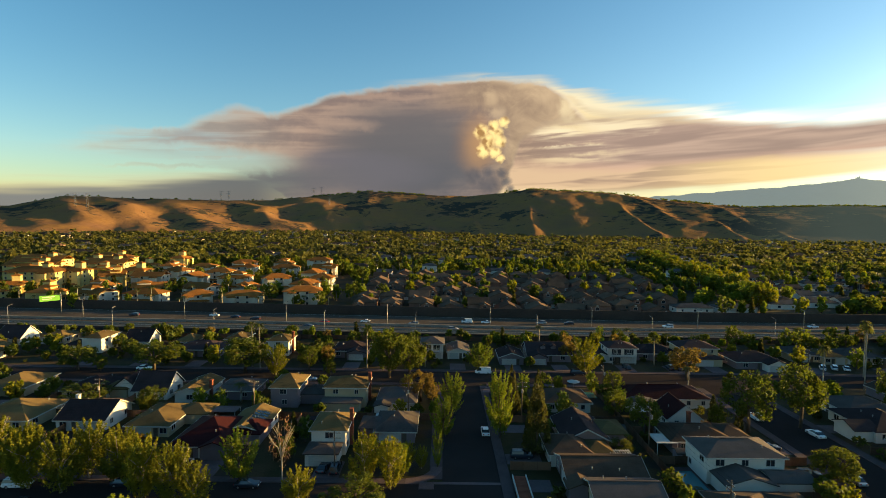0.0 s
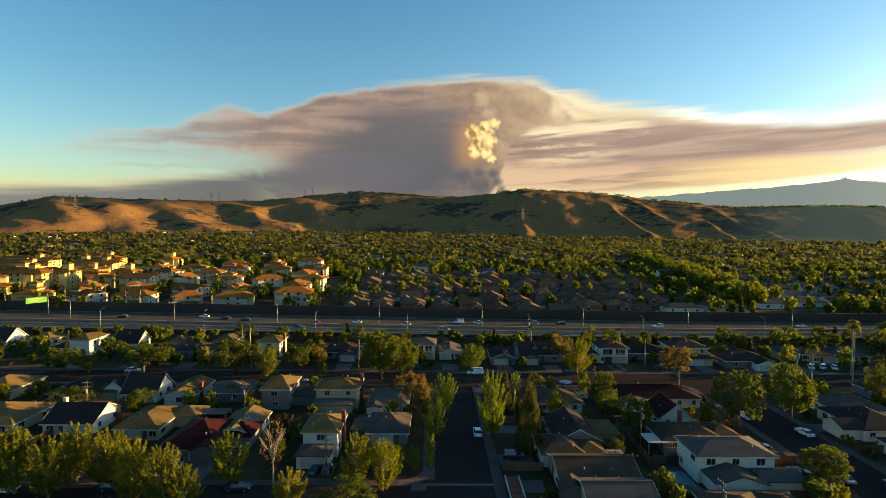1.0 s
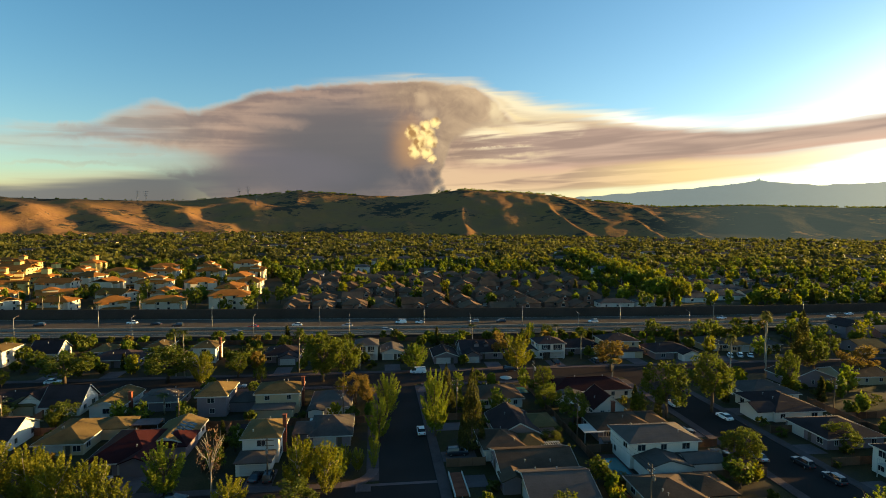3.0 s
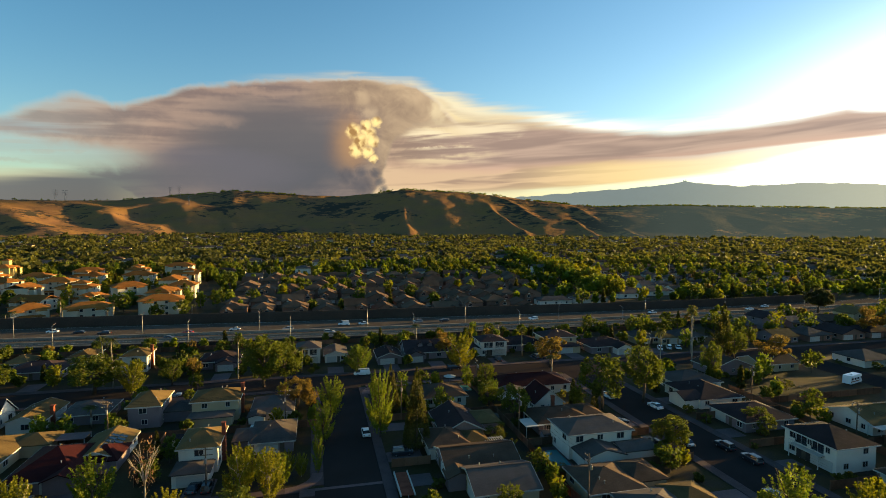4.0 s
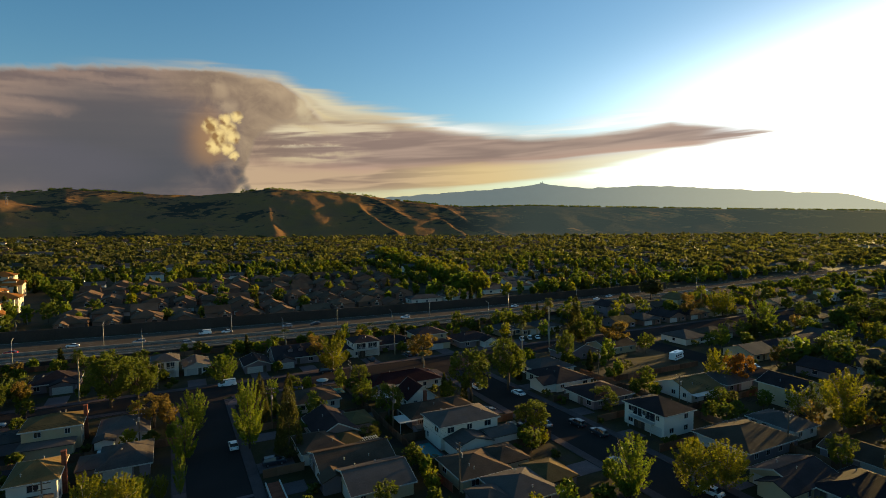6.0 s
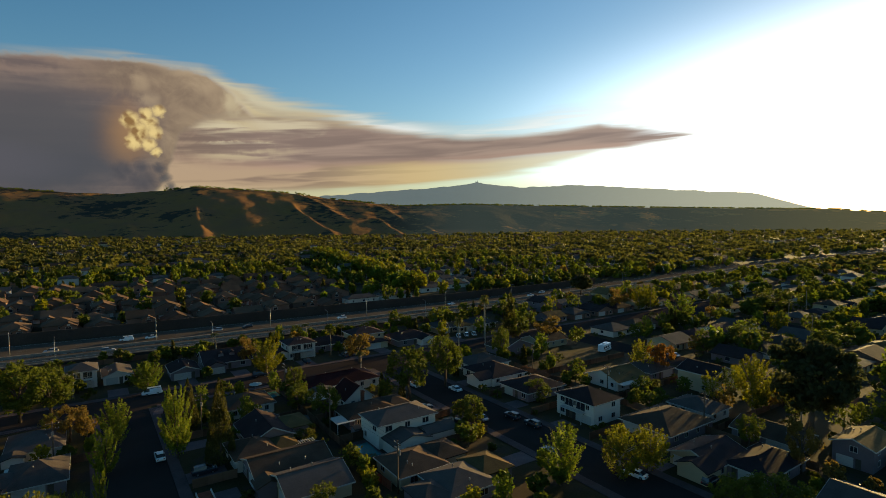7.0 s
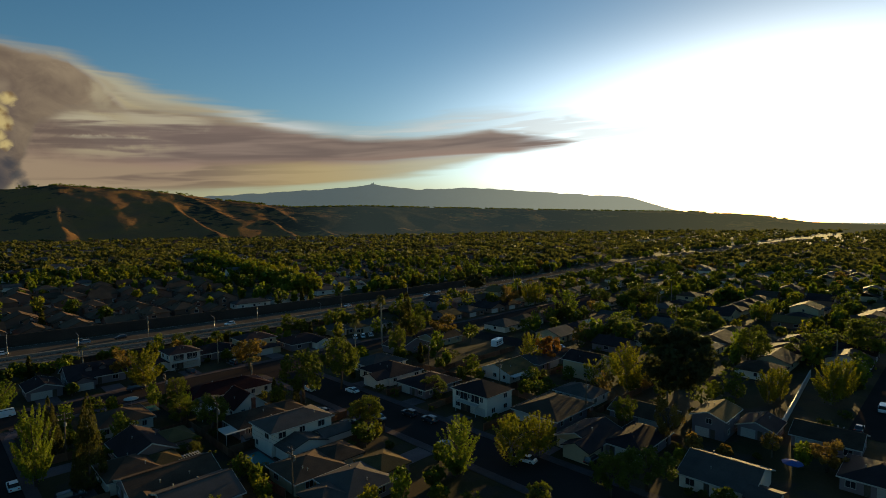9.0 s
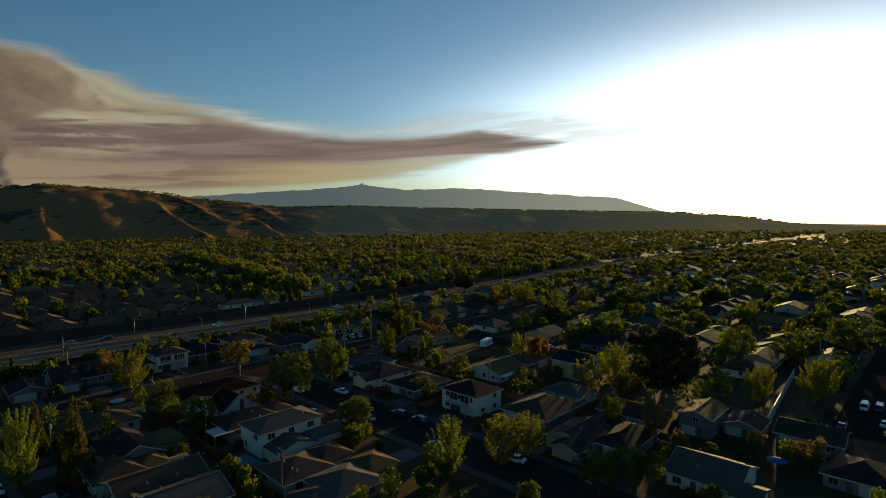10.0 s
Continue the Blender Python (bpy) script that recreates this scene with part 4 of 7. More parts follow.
                if rnd.random() < 0.85:
                    ww, wh = rnd.choice(((1.2, 1.1), (1.6, 1.2), (0.9, 1.1)))
                    add_window(root, side, w, d, u_, lev * storey + 1.5, ww, wh, detail < 2)
    return root


def wing(host, x, y, w, d, st, roof, rc, wc, pitch=0.34, garage=False):
    """A lower wing that belongs to a house; x, y from the house's middle."""
    eave = 2.7 * st
    wg = part("wing", wall_solid(w, d, eave, roof, pitch).mesh("wing", WALLS[wc]), host, pose(x, y, 0))
    v, f, zr = roof_solid(w, d, eave, roof, pitch, 0.4)
    part("wing_roof", mesh_of("wing_roof", v, f, ROOFS[rc]), wg)
    if garage:
        part("garage_door", cached(("garage", 4.9), lambda: garage_mesh(4.9).mesh("garage_door", TRIM)), wg, side_pose("-y", w, d, 0, 0))
    p_ = host.matrix_world.translation
    TAKEN.append((p_.x + x - w / 2, p_.x + x + w / 2, p_.y + y - d / 2, p_.y + y + d / 2))
    return wg


def balcony(host, side, w, d, L, out):
    """A white first-floor balcony with a railing of thin bars."""
    b = part("balcony", Solid().box(-L / 2, L / 2, -out, 0, -0.18, 0).mesh("balcony", TRIM), host, side_pose(side, w, d, 0, 2.75))
    for q in (-0.27, 0.27):
        win = part("balcony_door", cached(("bdoor", L), lambda: frame_mesh(L * 0.4, 2.0)), host, side_pose(side, w, d, q * L, 4.0))
        part("pane", cached(("bpane", L), lambda: Solid().box(-L * 0.2, L * 0.2, -0.02, 0.0, -1.0, 1.0).mesh("pane", GLASS)), win)
    # dark flat panel paints the shade below the balcony; the wall has no recess
    part("carport_recess", cached(("recess", L), lambda: Solid().box(-L * 0.42, L * 0.42, -0.03, 0.0, 0.02, 2.3).mesh("carport_recess", SOUNDWALL)), host, side_pose(side, w, d, 0, 0))
    part("handrail", Solid().box(-L / 2, L / 2, -out, -out + 0.08, 0.92, 1.0).mesh("handrail", TRIM), b)
    n = int(L / 0.45)
    bar = cached(("bar",), lambda: Solid().box(-0.025, 0.025, -0.025, 0.025, 0, 0.92).mesh("baluster", TRIM))
    for i in range(n + 1):
        part("baluster", bar, b, pose(-L / 2 + 0.03 + i * (L - 0.06) / n, -out + 0.04, 0))
    post = cached(("bpost",), lambda: Solid().box(-0.07, 0.07, -0.07, 0.07, -2.75, -0.18).mesh("post", TRIM))
    for a in (-1, 1):
        part("post", post, b, pose(a * (L / 2 - 0.1), -out + 0.1, 0))


def solar(host, w, d, eave, pitch, n):
    """Dark panels on the slope that faces the sun."""
    tilt = math.degrees(math.atan(pitch))
    me = cached(("solar",), lambda: Solid().box(-0.8, 0.8, -0.5, 0.5, 0.03, 0.08).mesh("solar_panel", GLASS))
    for i in range(n):
        for j in range(2):
            x_ = w * (0.14 + 0.17 * j)
            part("solar_panel", me, host, pose(x_, -d * 0.33 + i * 1.6 + j * 0.5, eave + (w / 2 - x_) * pitch + 0.1, 0, tilt, 0))

# ---- trees ----


def leaf_quads(centres, size, rng, flat=0.0):
    """Small leaf sprays, one quad each, turned at random."""
    n = len(centres)
    a = rng.normal(size=(n, 3))
    a[:, 2] *= 1 - flat
    a /= np.linalg.norm(a, axis=1)[:, None] + 1e-9
    b = np.cross(a, rng.normal(size=(n, 3)))
    b /= np.linalg.norm(b, axis=1)[:, None] + 1e-9
    s = size * rng.uniform(0.6, 1.4, (n, 1))
    a, b = a * s, b * s * 0.7
    return np.stack([centres - a - b * 0.3, centres + b, centres + a - b * 0.2, centres - b], 1)


def crown_points(kind, n, rng):
    """Leaf centres of a crown in a tree 1 high and 1 wide."""
    if kind == "cypress":
        h = rng.beta(1.2, 1.5, n) * 0.94 + 0.05
        tuft = rng.integers(0, 90, n)
        ta, th = rng.uniform(0, 6.28, 90), rng.beta(1.1, 1.4, 90) * 0.92 + 0.05
        h = th[tuft] + rng.normal(size=n) * 0.035
        r = 0.5 * np.clip(1.02 - h, 0.02, 1) ** 0.75 * np.clip(h * 7 + 0.25, 0, 1) * rng.uniform(0.55, 1.05, n)
        a = ta[tuft] + rng.normal(size=n) * 0.25
        return np.stack([r * np.cos(a), r * np.sin(a), np.clip(h, 0.02, 1)], 1)
    if kind in ("ash", "pear"):
        # upswept feathery branches from the trunk to the crown's skin
        m = 52 if kind == "ash" else 46
        ang = np.arange(m) * 2.4 + rng.uniform(-0.3, 0.3, m)
        lift = rng.uniform(0.0, 1.0, m) ** 0.8
        tip_r = 0.5 * np.sqrt(np.clip(1 - (lift * 1.5 - 0.55) ** 2, 0.05, 1)) * rng.uniform(0.75, 1.05, m)
        tip = np.stack([tip_r * np.cos(ang), tip_r * np.sin(ang), 0.30 + 0.70 * lift], 1)
        root = np.stack([tip[:, 0] * 0.22, tip[:, 1] * 0.22, np.clip(tip[:, 2] - 0.34 - 0.25 * tip_r, 0.10, 1)], 1)
        which = rng.integers(0, m, n)
        t = rng.uniform(0, 1, (n, 1)) ** 0.7
        p = root[which] + (tip - root)[which] * t
        p[:, 2] -= 0.06 * (t[:, 0] * (1 - t[:, 0]))
        p += rng.normal(size=(n, 3)) * np.array([0.036, 0.036, 0.03]) * (1.3 - 1.05 * t)
        p[:, 2] = np.clip(p[:, 2], 0.06, 1.0)
        return p
    spec = {"oak": (0.55, 0.44, 64, 0.095, 0.9), "dome": (0.62, 0.36, 70, 0.10, 0.8),
            "autumn": (0.58, 0.42, 34, 0.10, 1.0), "red": (0.6, 0.38, 34, 0.10, 0.9), "bare": (0.6, 0.4, 26, 0.08, 1.2), "shrub": (0.5, 0.48, 18, 0.16, 0.9)}[kind]
    mid, hz, clumps, rad, stretch = spec
    d = rng.normal(size=(clumps, 3))
    d /= np.linalg.norm(d, axis=1)[:, None]
    d[:, 2] = d[:, 2] * 0.9 + 0.12
    rr = rng.uniform(0.45, 0.98, (clumps, 1)) ** 0.6
    c = d * rr * np.array([0.44, 0.44, hz])
    c[:, :2] *= (1 + 0.22 * np.sin(np.arctan2(c[:, 1], c[:, 0]) * 3 + rng.uniform(0, 6)))[:, None]
    which = rng.integers(0, clumps, n)
    size = rng.uniform(0.6, 1.35, clumps) * rad
    q = rng.normal(size=(n, 3))
    q /= np.linalg.norm(q, axis=1)[:, None]
    q *= (rng.uniform(0.2, 1, (n, 1)) ** 0.5) * size[which][:, None]
    q[:, 2] *= stretch
    p = c[which] + q
    p[:, 2] = np.clip(p[:, 2] + mid, 0.05, 1.0)
    return p


def trunk_solid(h, w, kind, rng):
    s = Solid()
    top = 0.42 * h
    r = 0.022 * h + 0.06
    s.tube((0, 0, -0.2), (0.1, 0.05, top), r, r * 0.7, 8)
    for i in range({"bare": 9, "cypress": 0}.get(kind, 6)):
        a = i * 2.4 + rng.uniform(0, 0.6)
        e = (0.34 * w * math.cos(a), 0.34 * w * math.sin(a), h * rng.uniform(0.6, 0.9))
        m = (0.12 * w * math.cos(a), 0.12 * w * math.sin(a), h * 0.55)
        s.tube((0.1, 0.05, top * 0.85), m, r * 0.5, r * 0.36, 6)
        s.tube(m, e, r * 0.36, r * 0.1, 5)
        if kind == "bare":
            for j in range(3):
                b = a + rng.uniform(-0.9, 0.9)
                t = rng.uniform(0.3, 0.8)
                o = [m[q] + (e[q] - m[q]) * t for q in range(3)]
                s.tube(o, (o[0] + 0.2 * w * math.cos(b), o[1] + 0.2 * w * math.sin(b), o[2] + h * 0.16), r * 0.18, r * 0.05, 4)
    return s


def crown_mesh(kind, h, w, n, size, seed):
    rng = np.random.default_rng(seed)
    p = crown_points(kind, n, rng) * np.array([w, w, h])
    return quads_mesh("crown", leaf_quads(p, size, rng), LEAF[kind])


def palm_crown(seed, h):
    """Arching fronds, each a row of drooping leaflets."""
    rng = np.random.default_rng(seed)
    out = []
    for i in range(34):
        a, up = i * 2.4, rng.uniform(-0.5, 1.1)
        L = rng.uniform(1.7, 2.4)
        for j in range(9):
            t = (j + 0.5) / 9
            r = L * t * math.cos(up * 0.6)
            z = h + L * (t * math.sin(up) - 0.75 * t * t)
            c = np.array([r * math.cos(a), r * math.sin(a), z])
            side = np.array([-math.sin(a), math.cos(a), -0.35]) * 0.42 * (1 - 0.6 * t)
            fw = np.array([math.cos(a), math.sin(a), 0.2 - t]) * 0.16
            out.append([c - side - fw, c + side * 0.1 - fw, c + side + fw, c + fw])
    return quads_mesh("crown", np.array(out), LEAF["palm"])


TREE_WORDS = {
    "ash": ("tree", "leafy yellow-green street tree with upswept tufts"), "pear": ("tree", "tall narrow fresh-green street tree"), "oak": ("tree", "rounded dark-green garden tree"),
    "dome": ("tree", "huge dense dull-green tree with a domed crown"), "cypress": ("conifer", "tall narrow dark-green conifer with dense foliage"), "autumn": ("tree", "brownish autumn-coloured tree with thinning leaves"),
    "red": ("tree", "orange-red autumn tree with a rounded crown"), "bare": ("tree", "half-bare pale-barked tree with dry leaves"), "palm": ("palm_tree", "tall thin palm with a tuft of fronds"), "shrub": ("shrub", "bushy green garden shrub")}
SEED = [0]


def tree(x, y, h, w, kind, n=4600, size=0.178, group=""):
    SEED[0] += 1
    name, lab = TREE_WORDS[kind]
    root = thing(name, pose(x, y, 0, 0, 0, (SEED[0] * 77) % 360), lab, "shrub" if kind == "shrub" else "tree", group)
    v = SEED[0] % 3
    if kind == "palm":
        H = 12.0
        part("trunk", cached(("ptrunk",), lambda: Solid().tube((0, 0, -0.2), (0.15, 0, 6), 0.26, 0.2).tube((0.15, 0, 6), (0.2, 0.1, H), 0.2, 0.17).mesh("trunk", PALEBARK, True)), root)
        part("crown", cached(("pcrown", v), lambda: palm_crown(40 + v, H)), root, pose(0.2, 0.1, 0))
        root.matrix_world = root.matrix_world @ Matrix.Diagonal((0.95, 0.95, h / (H + 0.9), 1))
        return root
    H, W = 10.0, 8.0
    rng = np.random.default_rng(v + 5)
    part("trunk", cached(("trunk", kind, v), lambda: trunk_solid(H, W, kind, rng).mesh("trunk", PALEBARK if kind in ("bare", "ash") else BARK, True)), root)
    if kind == "bare":
        n = 260
    part("crown", cached(("crown", kind, v, n, size), lambda: crown_mesh(kind, H, W, n, size, 11 + v)), root)
    root.matrix_world = root.matrix_world @ Matrix.Diagonal((w / W, w / W, h / H, 1))
    return root


STUFF = {}


def crowd_tree(x, y, h, w, kind, n, size, bunch):
    """A tree of a crowd: its leaves go into one mesh with the others of its kind."""
    SEED[0] += 1
    rng = np.random.default_rng(SEED[0] * 3 + 1)
    p = crown_points(kind, n, rng) * np.array([w, w, h]) + np.array([x, y, 0])
    STUFF.setdefault((bunch, kind), []).append(leaf_quads(p, size, rng))
    STUFF.setdefault((bunch, "trunk"), []).append((x, y, h))


def settle_crowds():
    for (bunch, kind), rows_ in STUFF.items():
        if kind == "trunk":
            s = Solid()
            for x, y, h in rows_:
                s.tube((x, y, -0.1), (x, y, h * 0.55), 0.16 + h * 0.012, 0.08, 5)
            tagged(new("tree_trunks", s.mesh("tree_trunks", BARK)), "brown trunks of the " + bunch, "trunks", kind="stuff")
        else:
            tagged(new("tree_crowns", quads_mesh("tree_crowns", np.concatenate(rows_), LEAF[kind])), "%s of the %s" % ({"oak": "dark green crowns", "shrub": "green bushes", "pear": "narrow green crowns", "ash": "yellow-green crowns", "autumn": "brownish crowns", "cypress": "narrow dark crowns"}[kind], bunch), "trees", kind="stuff")


# ---- vehicles ----


def loft(sections, close=True):
    """A body through cross sections (each the same count of points)."""
    m = len(sections[0])
    v = [q for s in sections for q in s]
    f = []
    for i in range(len(sections) - 1):
        for j in range(m):
            f.append((i * m + j, i * m + (j + 1) % m, (i + 1) * m + (j + 1) % m, (i + 1) * m + j))
    if close:
        f += [tuple(range(m))[::-1], tuple(range((len(sections) - 1) * m, len(sections) * m))]
    return v, f


def car_body(kind):
    L = {"sedan": 4.6, "suv": 4.8, "van": 5.3}[kind]
    prof = {"sedan": [(-2.3, 0.45, 0.62), (-2.2, 0.3, 0.86), (-1.2, 0.22, 0.95), (0.9, 0.22, 0.98), (2.1, 0.3, 0.84), (2.3, 0.42, 0.62)],
            "suv": [(-2.4, 0.5, 0.8), (-2.3, 0.34, 1.05), (-1.2, 0.28, 1.12), (0.9, 0.28, 1.12), (2.2, 0.34, 1.02), (2.4, 0.5, 0.75)],
            "van": [(-2.65, 0.5, 0.9), (-2.55, 0.34, 1.15), (-1.6, 0.3, 1.2), (1.2, 0.3, 1.2), (2.3, 0.34, 1.05), (2.65, 0.5, 0.75)]}[kind]
    hw = 0.9
    secs = []
    for x_, z0, z1 in prof:
        e = hw - (0.14 if abs(x_) > 2.25 else 0.0)
        secs.append([(x_, -e, z0), (x_, -e, z1 - 0.16), (x_, -e + 0.12, z1), (x_, e - 0.12, z1), (x_, e, z1 - 0.16), (x_, e, z0)])
    return loft(secs)


def car_cabin(kind):
    prof = {"sedan": [(-1.75, 0.93, 0.95), (-1.1, 0.95, 1.38), (0.2, 0.95, 1.42), (1.05, 0.95, 0.99)],
            "suv": [(-2.25, 1.06, 1.1), (-2.0, 1.1, 1.68), (0.3, 1.1, 1.72), (1.15, 1.1, 1.13)],
            "van": [(-2.5, 1.15, 1.2), (-2.4, 1.18, 2.02), (1.2, 1.18, 2.05), (2.0, 1.1, 1.14)]}[kind]
    secs = []
    for x_, z0, z1 in prof:
        secs.append([(x_, -0.84, z0), (x_, -0.66, z1), (x_, 0.66, z1), (x_, 0.84, z0)])
    return loft(secs)


def car_roof(kind):
    x0, x1, z = {"sedan": (-1.08, 0.2, 1.40), "suv": (-1.98, 0.3, 1.70), "van": (-2.38, 1.2, 2.035)}[kind]
    return Solid().box(x0, x1, -0.66, 0.66, z - 0.03, z + 0.05, 0.04)


def wheel_parts():
    t = Solid().tube((0, -0.11, 0), (0, 0.11, 0), 0.32, 0.32, 14).mesh("tyre", RUBBER, False)
    r = Solid().tube((0, -0.12, 0), (0, 0.12, 0), 0.19, 0.19, 10).mesh("rim", STEEL, False)
    return t, r


def car(x, y, heading=0.0, kind="sedan", paint="white", state="parked", group=""):
    what = {"sedan": "saloon car", "suv": "sport utility car", "van": "van"}[kind]
    where = "parked at the kerb" if state == "parked" else ("standing on a driveway" if state == "drive" else "in a freeway lane")
    root = thing("van" if kind == "van" else "car", pose(x, y, 0.03, 0, 0, heading), "%s %s %s" % (paint, what, where), "van" if kind == "van" else "car", group)
    body = part("body", cached(("body", kind, paint), lambda: mesh_of("body", *car_body(kind), PAINTS[paint])), root)
    part("glazing", cached(("cabin", kind), lambda: mesh_of("glazing", *car_cabin(kind), GLASS)), root, label="dark glass windows")
    part("roof", cached(("croof", kind, paint), lambda: car_roof(kind).mesh("roof", PAINTS[paint])), root)
    if kind == "van":
        part("side_panel", cached(("vside", paint), lambda: Solid().box(-2.45, 0.7, -0.86, 0.86, 1.15, 1.9, 0.09).mesh("side_panel", PAINTS[paint])), root)
    front = 2.28 if kind == "sedan" else (2.38 if kind == "suv" else 2.62)
    for s in (-1, 1):
        part("headlight", cached(("head",), lambda: Solid().box(-0.05, 0.06, -0.17, 0.17, -0.07, 0.07, 0.02).mesh("headlight", LAMP_GLASS)), body, pose(front - 0.02, s * 0.56, 0.66))
        part("tail_light", cached(("tail",), lambda: Solid().box(-0.06, 0.05, -0.16, 0.16, -0.08, 0.08, 0.02).mesh("tail_light", TAIL)), body, pose(-front + 0.02, s * 0.58, 0.72))
    t, r = cached(("wheels",), wheel_parts)
    for a in (-1.4, 1.4):
        for s in (-0.8, 0.8):
            wh = part("wheel", t, root, pose(a, s, 0.32))
            part("rim", r, wh)
    TAKEN.append((x - 2.4, x + 2.4, y - 2.4, y + 2.4))
    return root


# ---- street furniture ----


def utility_pole(x, y, h=10.0, turn=0.0):
    root = thing("utility_pole", pose(x, y, 0, 0, 0, turn), "weathered wooden utility pole with a crossarm", "pole", "utility poles")
    part("pole", cached(("upole", h), lambda: Solid().tube((0, 0, -0.3), (0, 0, h), 0.17, 0.11, 8).mesh("pole", POLE_WOOD, True)), root)
    for z in (h - 0.5, h - 1.5):
        arm = part("crossarm", cached(("arm",), lambda: Solid().box(-1.2, 1.2, -0.06, 0.06, -0.06, 0.06).mesh("crossarm", POLE_WOOD)), root, pose(0, 0.14, z))
        for u_ in (-1.05, -0.5, 0.5, 1.05):
            part("insulator", cached(("ins",), lambda: Solid().tube((0, 0, 0.05), (0, 0, 0.22), 0.05, 0.03, 6).mesh("insulator", LAMP_GLASS)), arm, pose(u_, 0, 0))
    part("transformer", cached(("trafo",), lambda: Solid().tube((0, 0, -0.45), (0, 0, 0.45), 0.24, 0.24, 10).mesh("transformer", STEEL)), root, pose(0, -0.4, h - 2.4))


def cable(x0, y0, x1, y1, z, sag=0.7):
    cu = bpy.data.curves.new("cable", "CURVE")
    cu.dimensions, cu.bevel_depth, cu.bevel_resolution = "3D", 0.018, 0
    sp = cu.splines.new("POLY")
    sp.points.add(10)
    for i in range(11):
        t = i / 10
        sp.points[i].co = (x0 + (x1 - x0) * t, y0 + (y1 - y0) * t, z - sag * 4 * t * (1 - t), 1)
    cu.materials.append(RUBBER)
    tagged(new("cable", cu), "thin black overhead cable between poles", "cable", "overhead cables")


def street_lamp(x, y, h=10.5, double=False, turn=0.0):
    root = thing("street_lamp", pose(x, y, 0, 0, 0, turn), "tall grey steel %s street lamp beside the freeway" % ("double-armed" if double else "single-armed"), "lamp", "freeway lamps")
    part("pole", cached(("lpole", h), lambda: Solid().tube((0, 0, -0.2), (0, 0, h), 0.14, 0.08, 8).mesh("pole", STEEL, True)), root)
    for s in ((-1, 1) if double else (1,)):
        part("arm", cached(("larm", h, s), lambda: Solid().tube((0, 0, h - 0.1), (0, s * 2.4, h + 0.35), 0.06, 0.05, 6).mesh("arm", STEEL, True)), root)
        part("lamp_head", cached(("lhead", s), lambda: Solid().box(-0.16, 0.16, -0.4, 0.4, -0.08, 0.08, 0.03).mesh("lamp_head", CONCRETE)), root, pose(0, s * 2.6, h + 0.36))


def fence(x0, y0, x1, y1, h=1.8, mat=None):
    """Board fence: posts and panels of about 3 m."""
    L = math.hypot(x1 - x0, y1 - y0)
    n = max(1, round(L / 3.0))
    step = L / n
    root = thing("fence", pose(x0, y0, 0, 0, 0, math.degrees(math.atan2(y1 - y0, x1 - x0))), "weathered brown wooden board fence between yards", "fence", "yard fences")
    mat = mat or WOOD

    def boards():
        # one ribbed sheet of eight boards
        v, f, k = [], [], 8
        xs = []
        for i in range(k):
            xs += [(i * step / k + 0.012, 0.03), ((i + 1) * step / k - 0.012, 0.03), ((i + 1) * step / k - 0.008, 0.008), ((i + 1) * step / k + 0.008, 0.008)]
        xs = xs[:-2]
        for a, b in xs:
            v += [(a, -b, 0.05), (a, -b, h), (a, b, h), (a, b, 0.05)]
        for i in range(len(xs) - 1):
            for j in range(4):
                f.append((4 * i + j, 4 * i + 4 + j, 4 * i + 4 + (j + 1) % 4, 4 * i + (j + 1) % 4))
        f += [(3, 2, 1, 0), (len(v) - 4, len(v) - 3, len(v) - 2, len(v) - 1)]
        return mesh_of("panel", v, f, mat)

    me = cached(("fpanel", round(step, 2), h, mat.name), boards)
    po = cached(("fpost", h), lambda: Solid().box(-0.05, 0.05, -0.07, 0.05, -0.1, h + 0.1).mesh("post", WOOD))
    for i in range(n):
        part("panel", me, root, pose(i * step, 0, 0))
        part("post", po, root, pose(i * step, 0, 0))
    part("post", po, root, pose(L, 0, 0))


def driveway(x0, x1, y0, y1):
    me = Solid().box(x0, x1, y0, y1, -0.1, 0.06).mesh("driveway", CONCRETE)
    tagged(new("driveway", me), "pale concrete driveway in front of a garage", "driveway", "driveways", kind="structure")
    TAKEN.append((x0, x1, y0, y1))


def free(x, y, r, boxes):
    return all(not (a - r < x < b + r and c - r < y < d + r) for a, b, c, d in boxes)


for r_ in ((0.5, 13.6, 40, 158), (-320, 330, 155.5, 172.5), (-240, 0.5, 84, 99), (75, 92, 4, 158), (90, 420, 4, 15), (165, 177, 15, 158), (260, 272, -80, 158), (-700, 100, 222, 275), (134, 200, 23, 36), (138, 166, 106, 134), (112, 122, 14, 23)):
    TAKEN.append(r_)

# ---- the near houses ----
h_ = house(-101.4, 126.2, 13.8, 14.0, 1, 'hy', 'tan', 'cream')
h_ = house(-82.7, 125.3, 11.1, 11.0, 1, 'gx', 'dark', 'white', chimney=(-0.8, 0.2, 'white'), pitch=0.5)
h_ = house(-65.7, 124.0, 9.4, 14.0, 1, 'hy', 'tan', 'cream')
wing(h_, 6.5, 4, 7, 7, 1, 'hx', 'tan', 'cream')
h_ = house(-49.8, 114.8, 11.5, 16.0, 1, 'hx', 'red', 'grey')
wing(h_, 3.6, -3.5, 5.5, 10.5, 1, 'gy', 'red', 'grey', 0.4)
wing(h_, 7.5, 2.5, 6, 8, 1, 'hx', 'red', 'grey', 0.4)
h_ = house(-43.5, 121.0, 7.9, 13.0, 1, 'gy', 'tan', 'white')
solar(h_, 7.8, 13, 2.7, 0.36, 5)
h_ = house(-23.4, 114.1, 7.1, 10.0, 2, 'hx', 'tan', 'white', chimney=(1, 0.1, 'brick'), garage=False)
wing(h_, -0.4, -7.6, 6.4, 5.4, 1, 'hx', 'grey', 'white', 0.25, True)
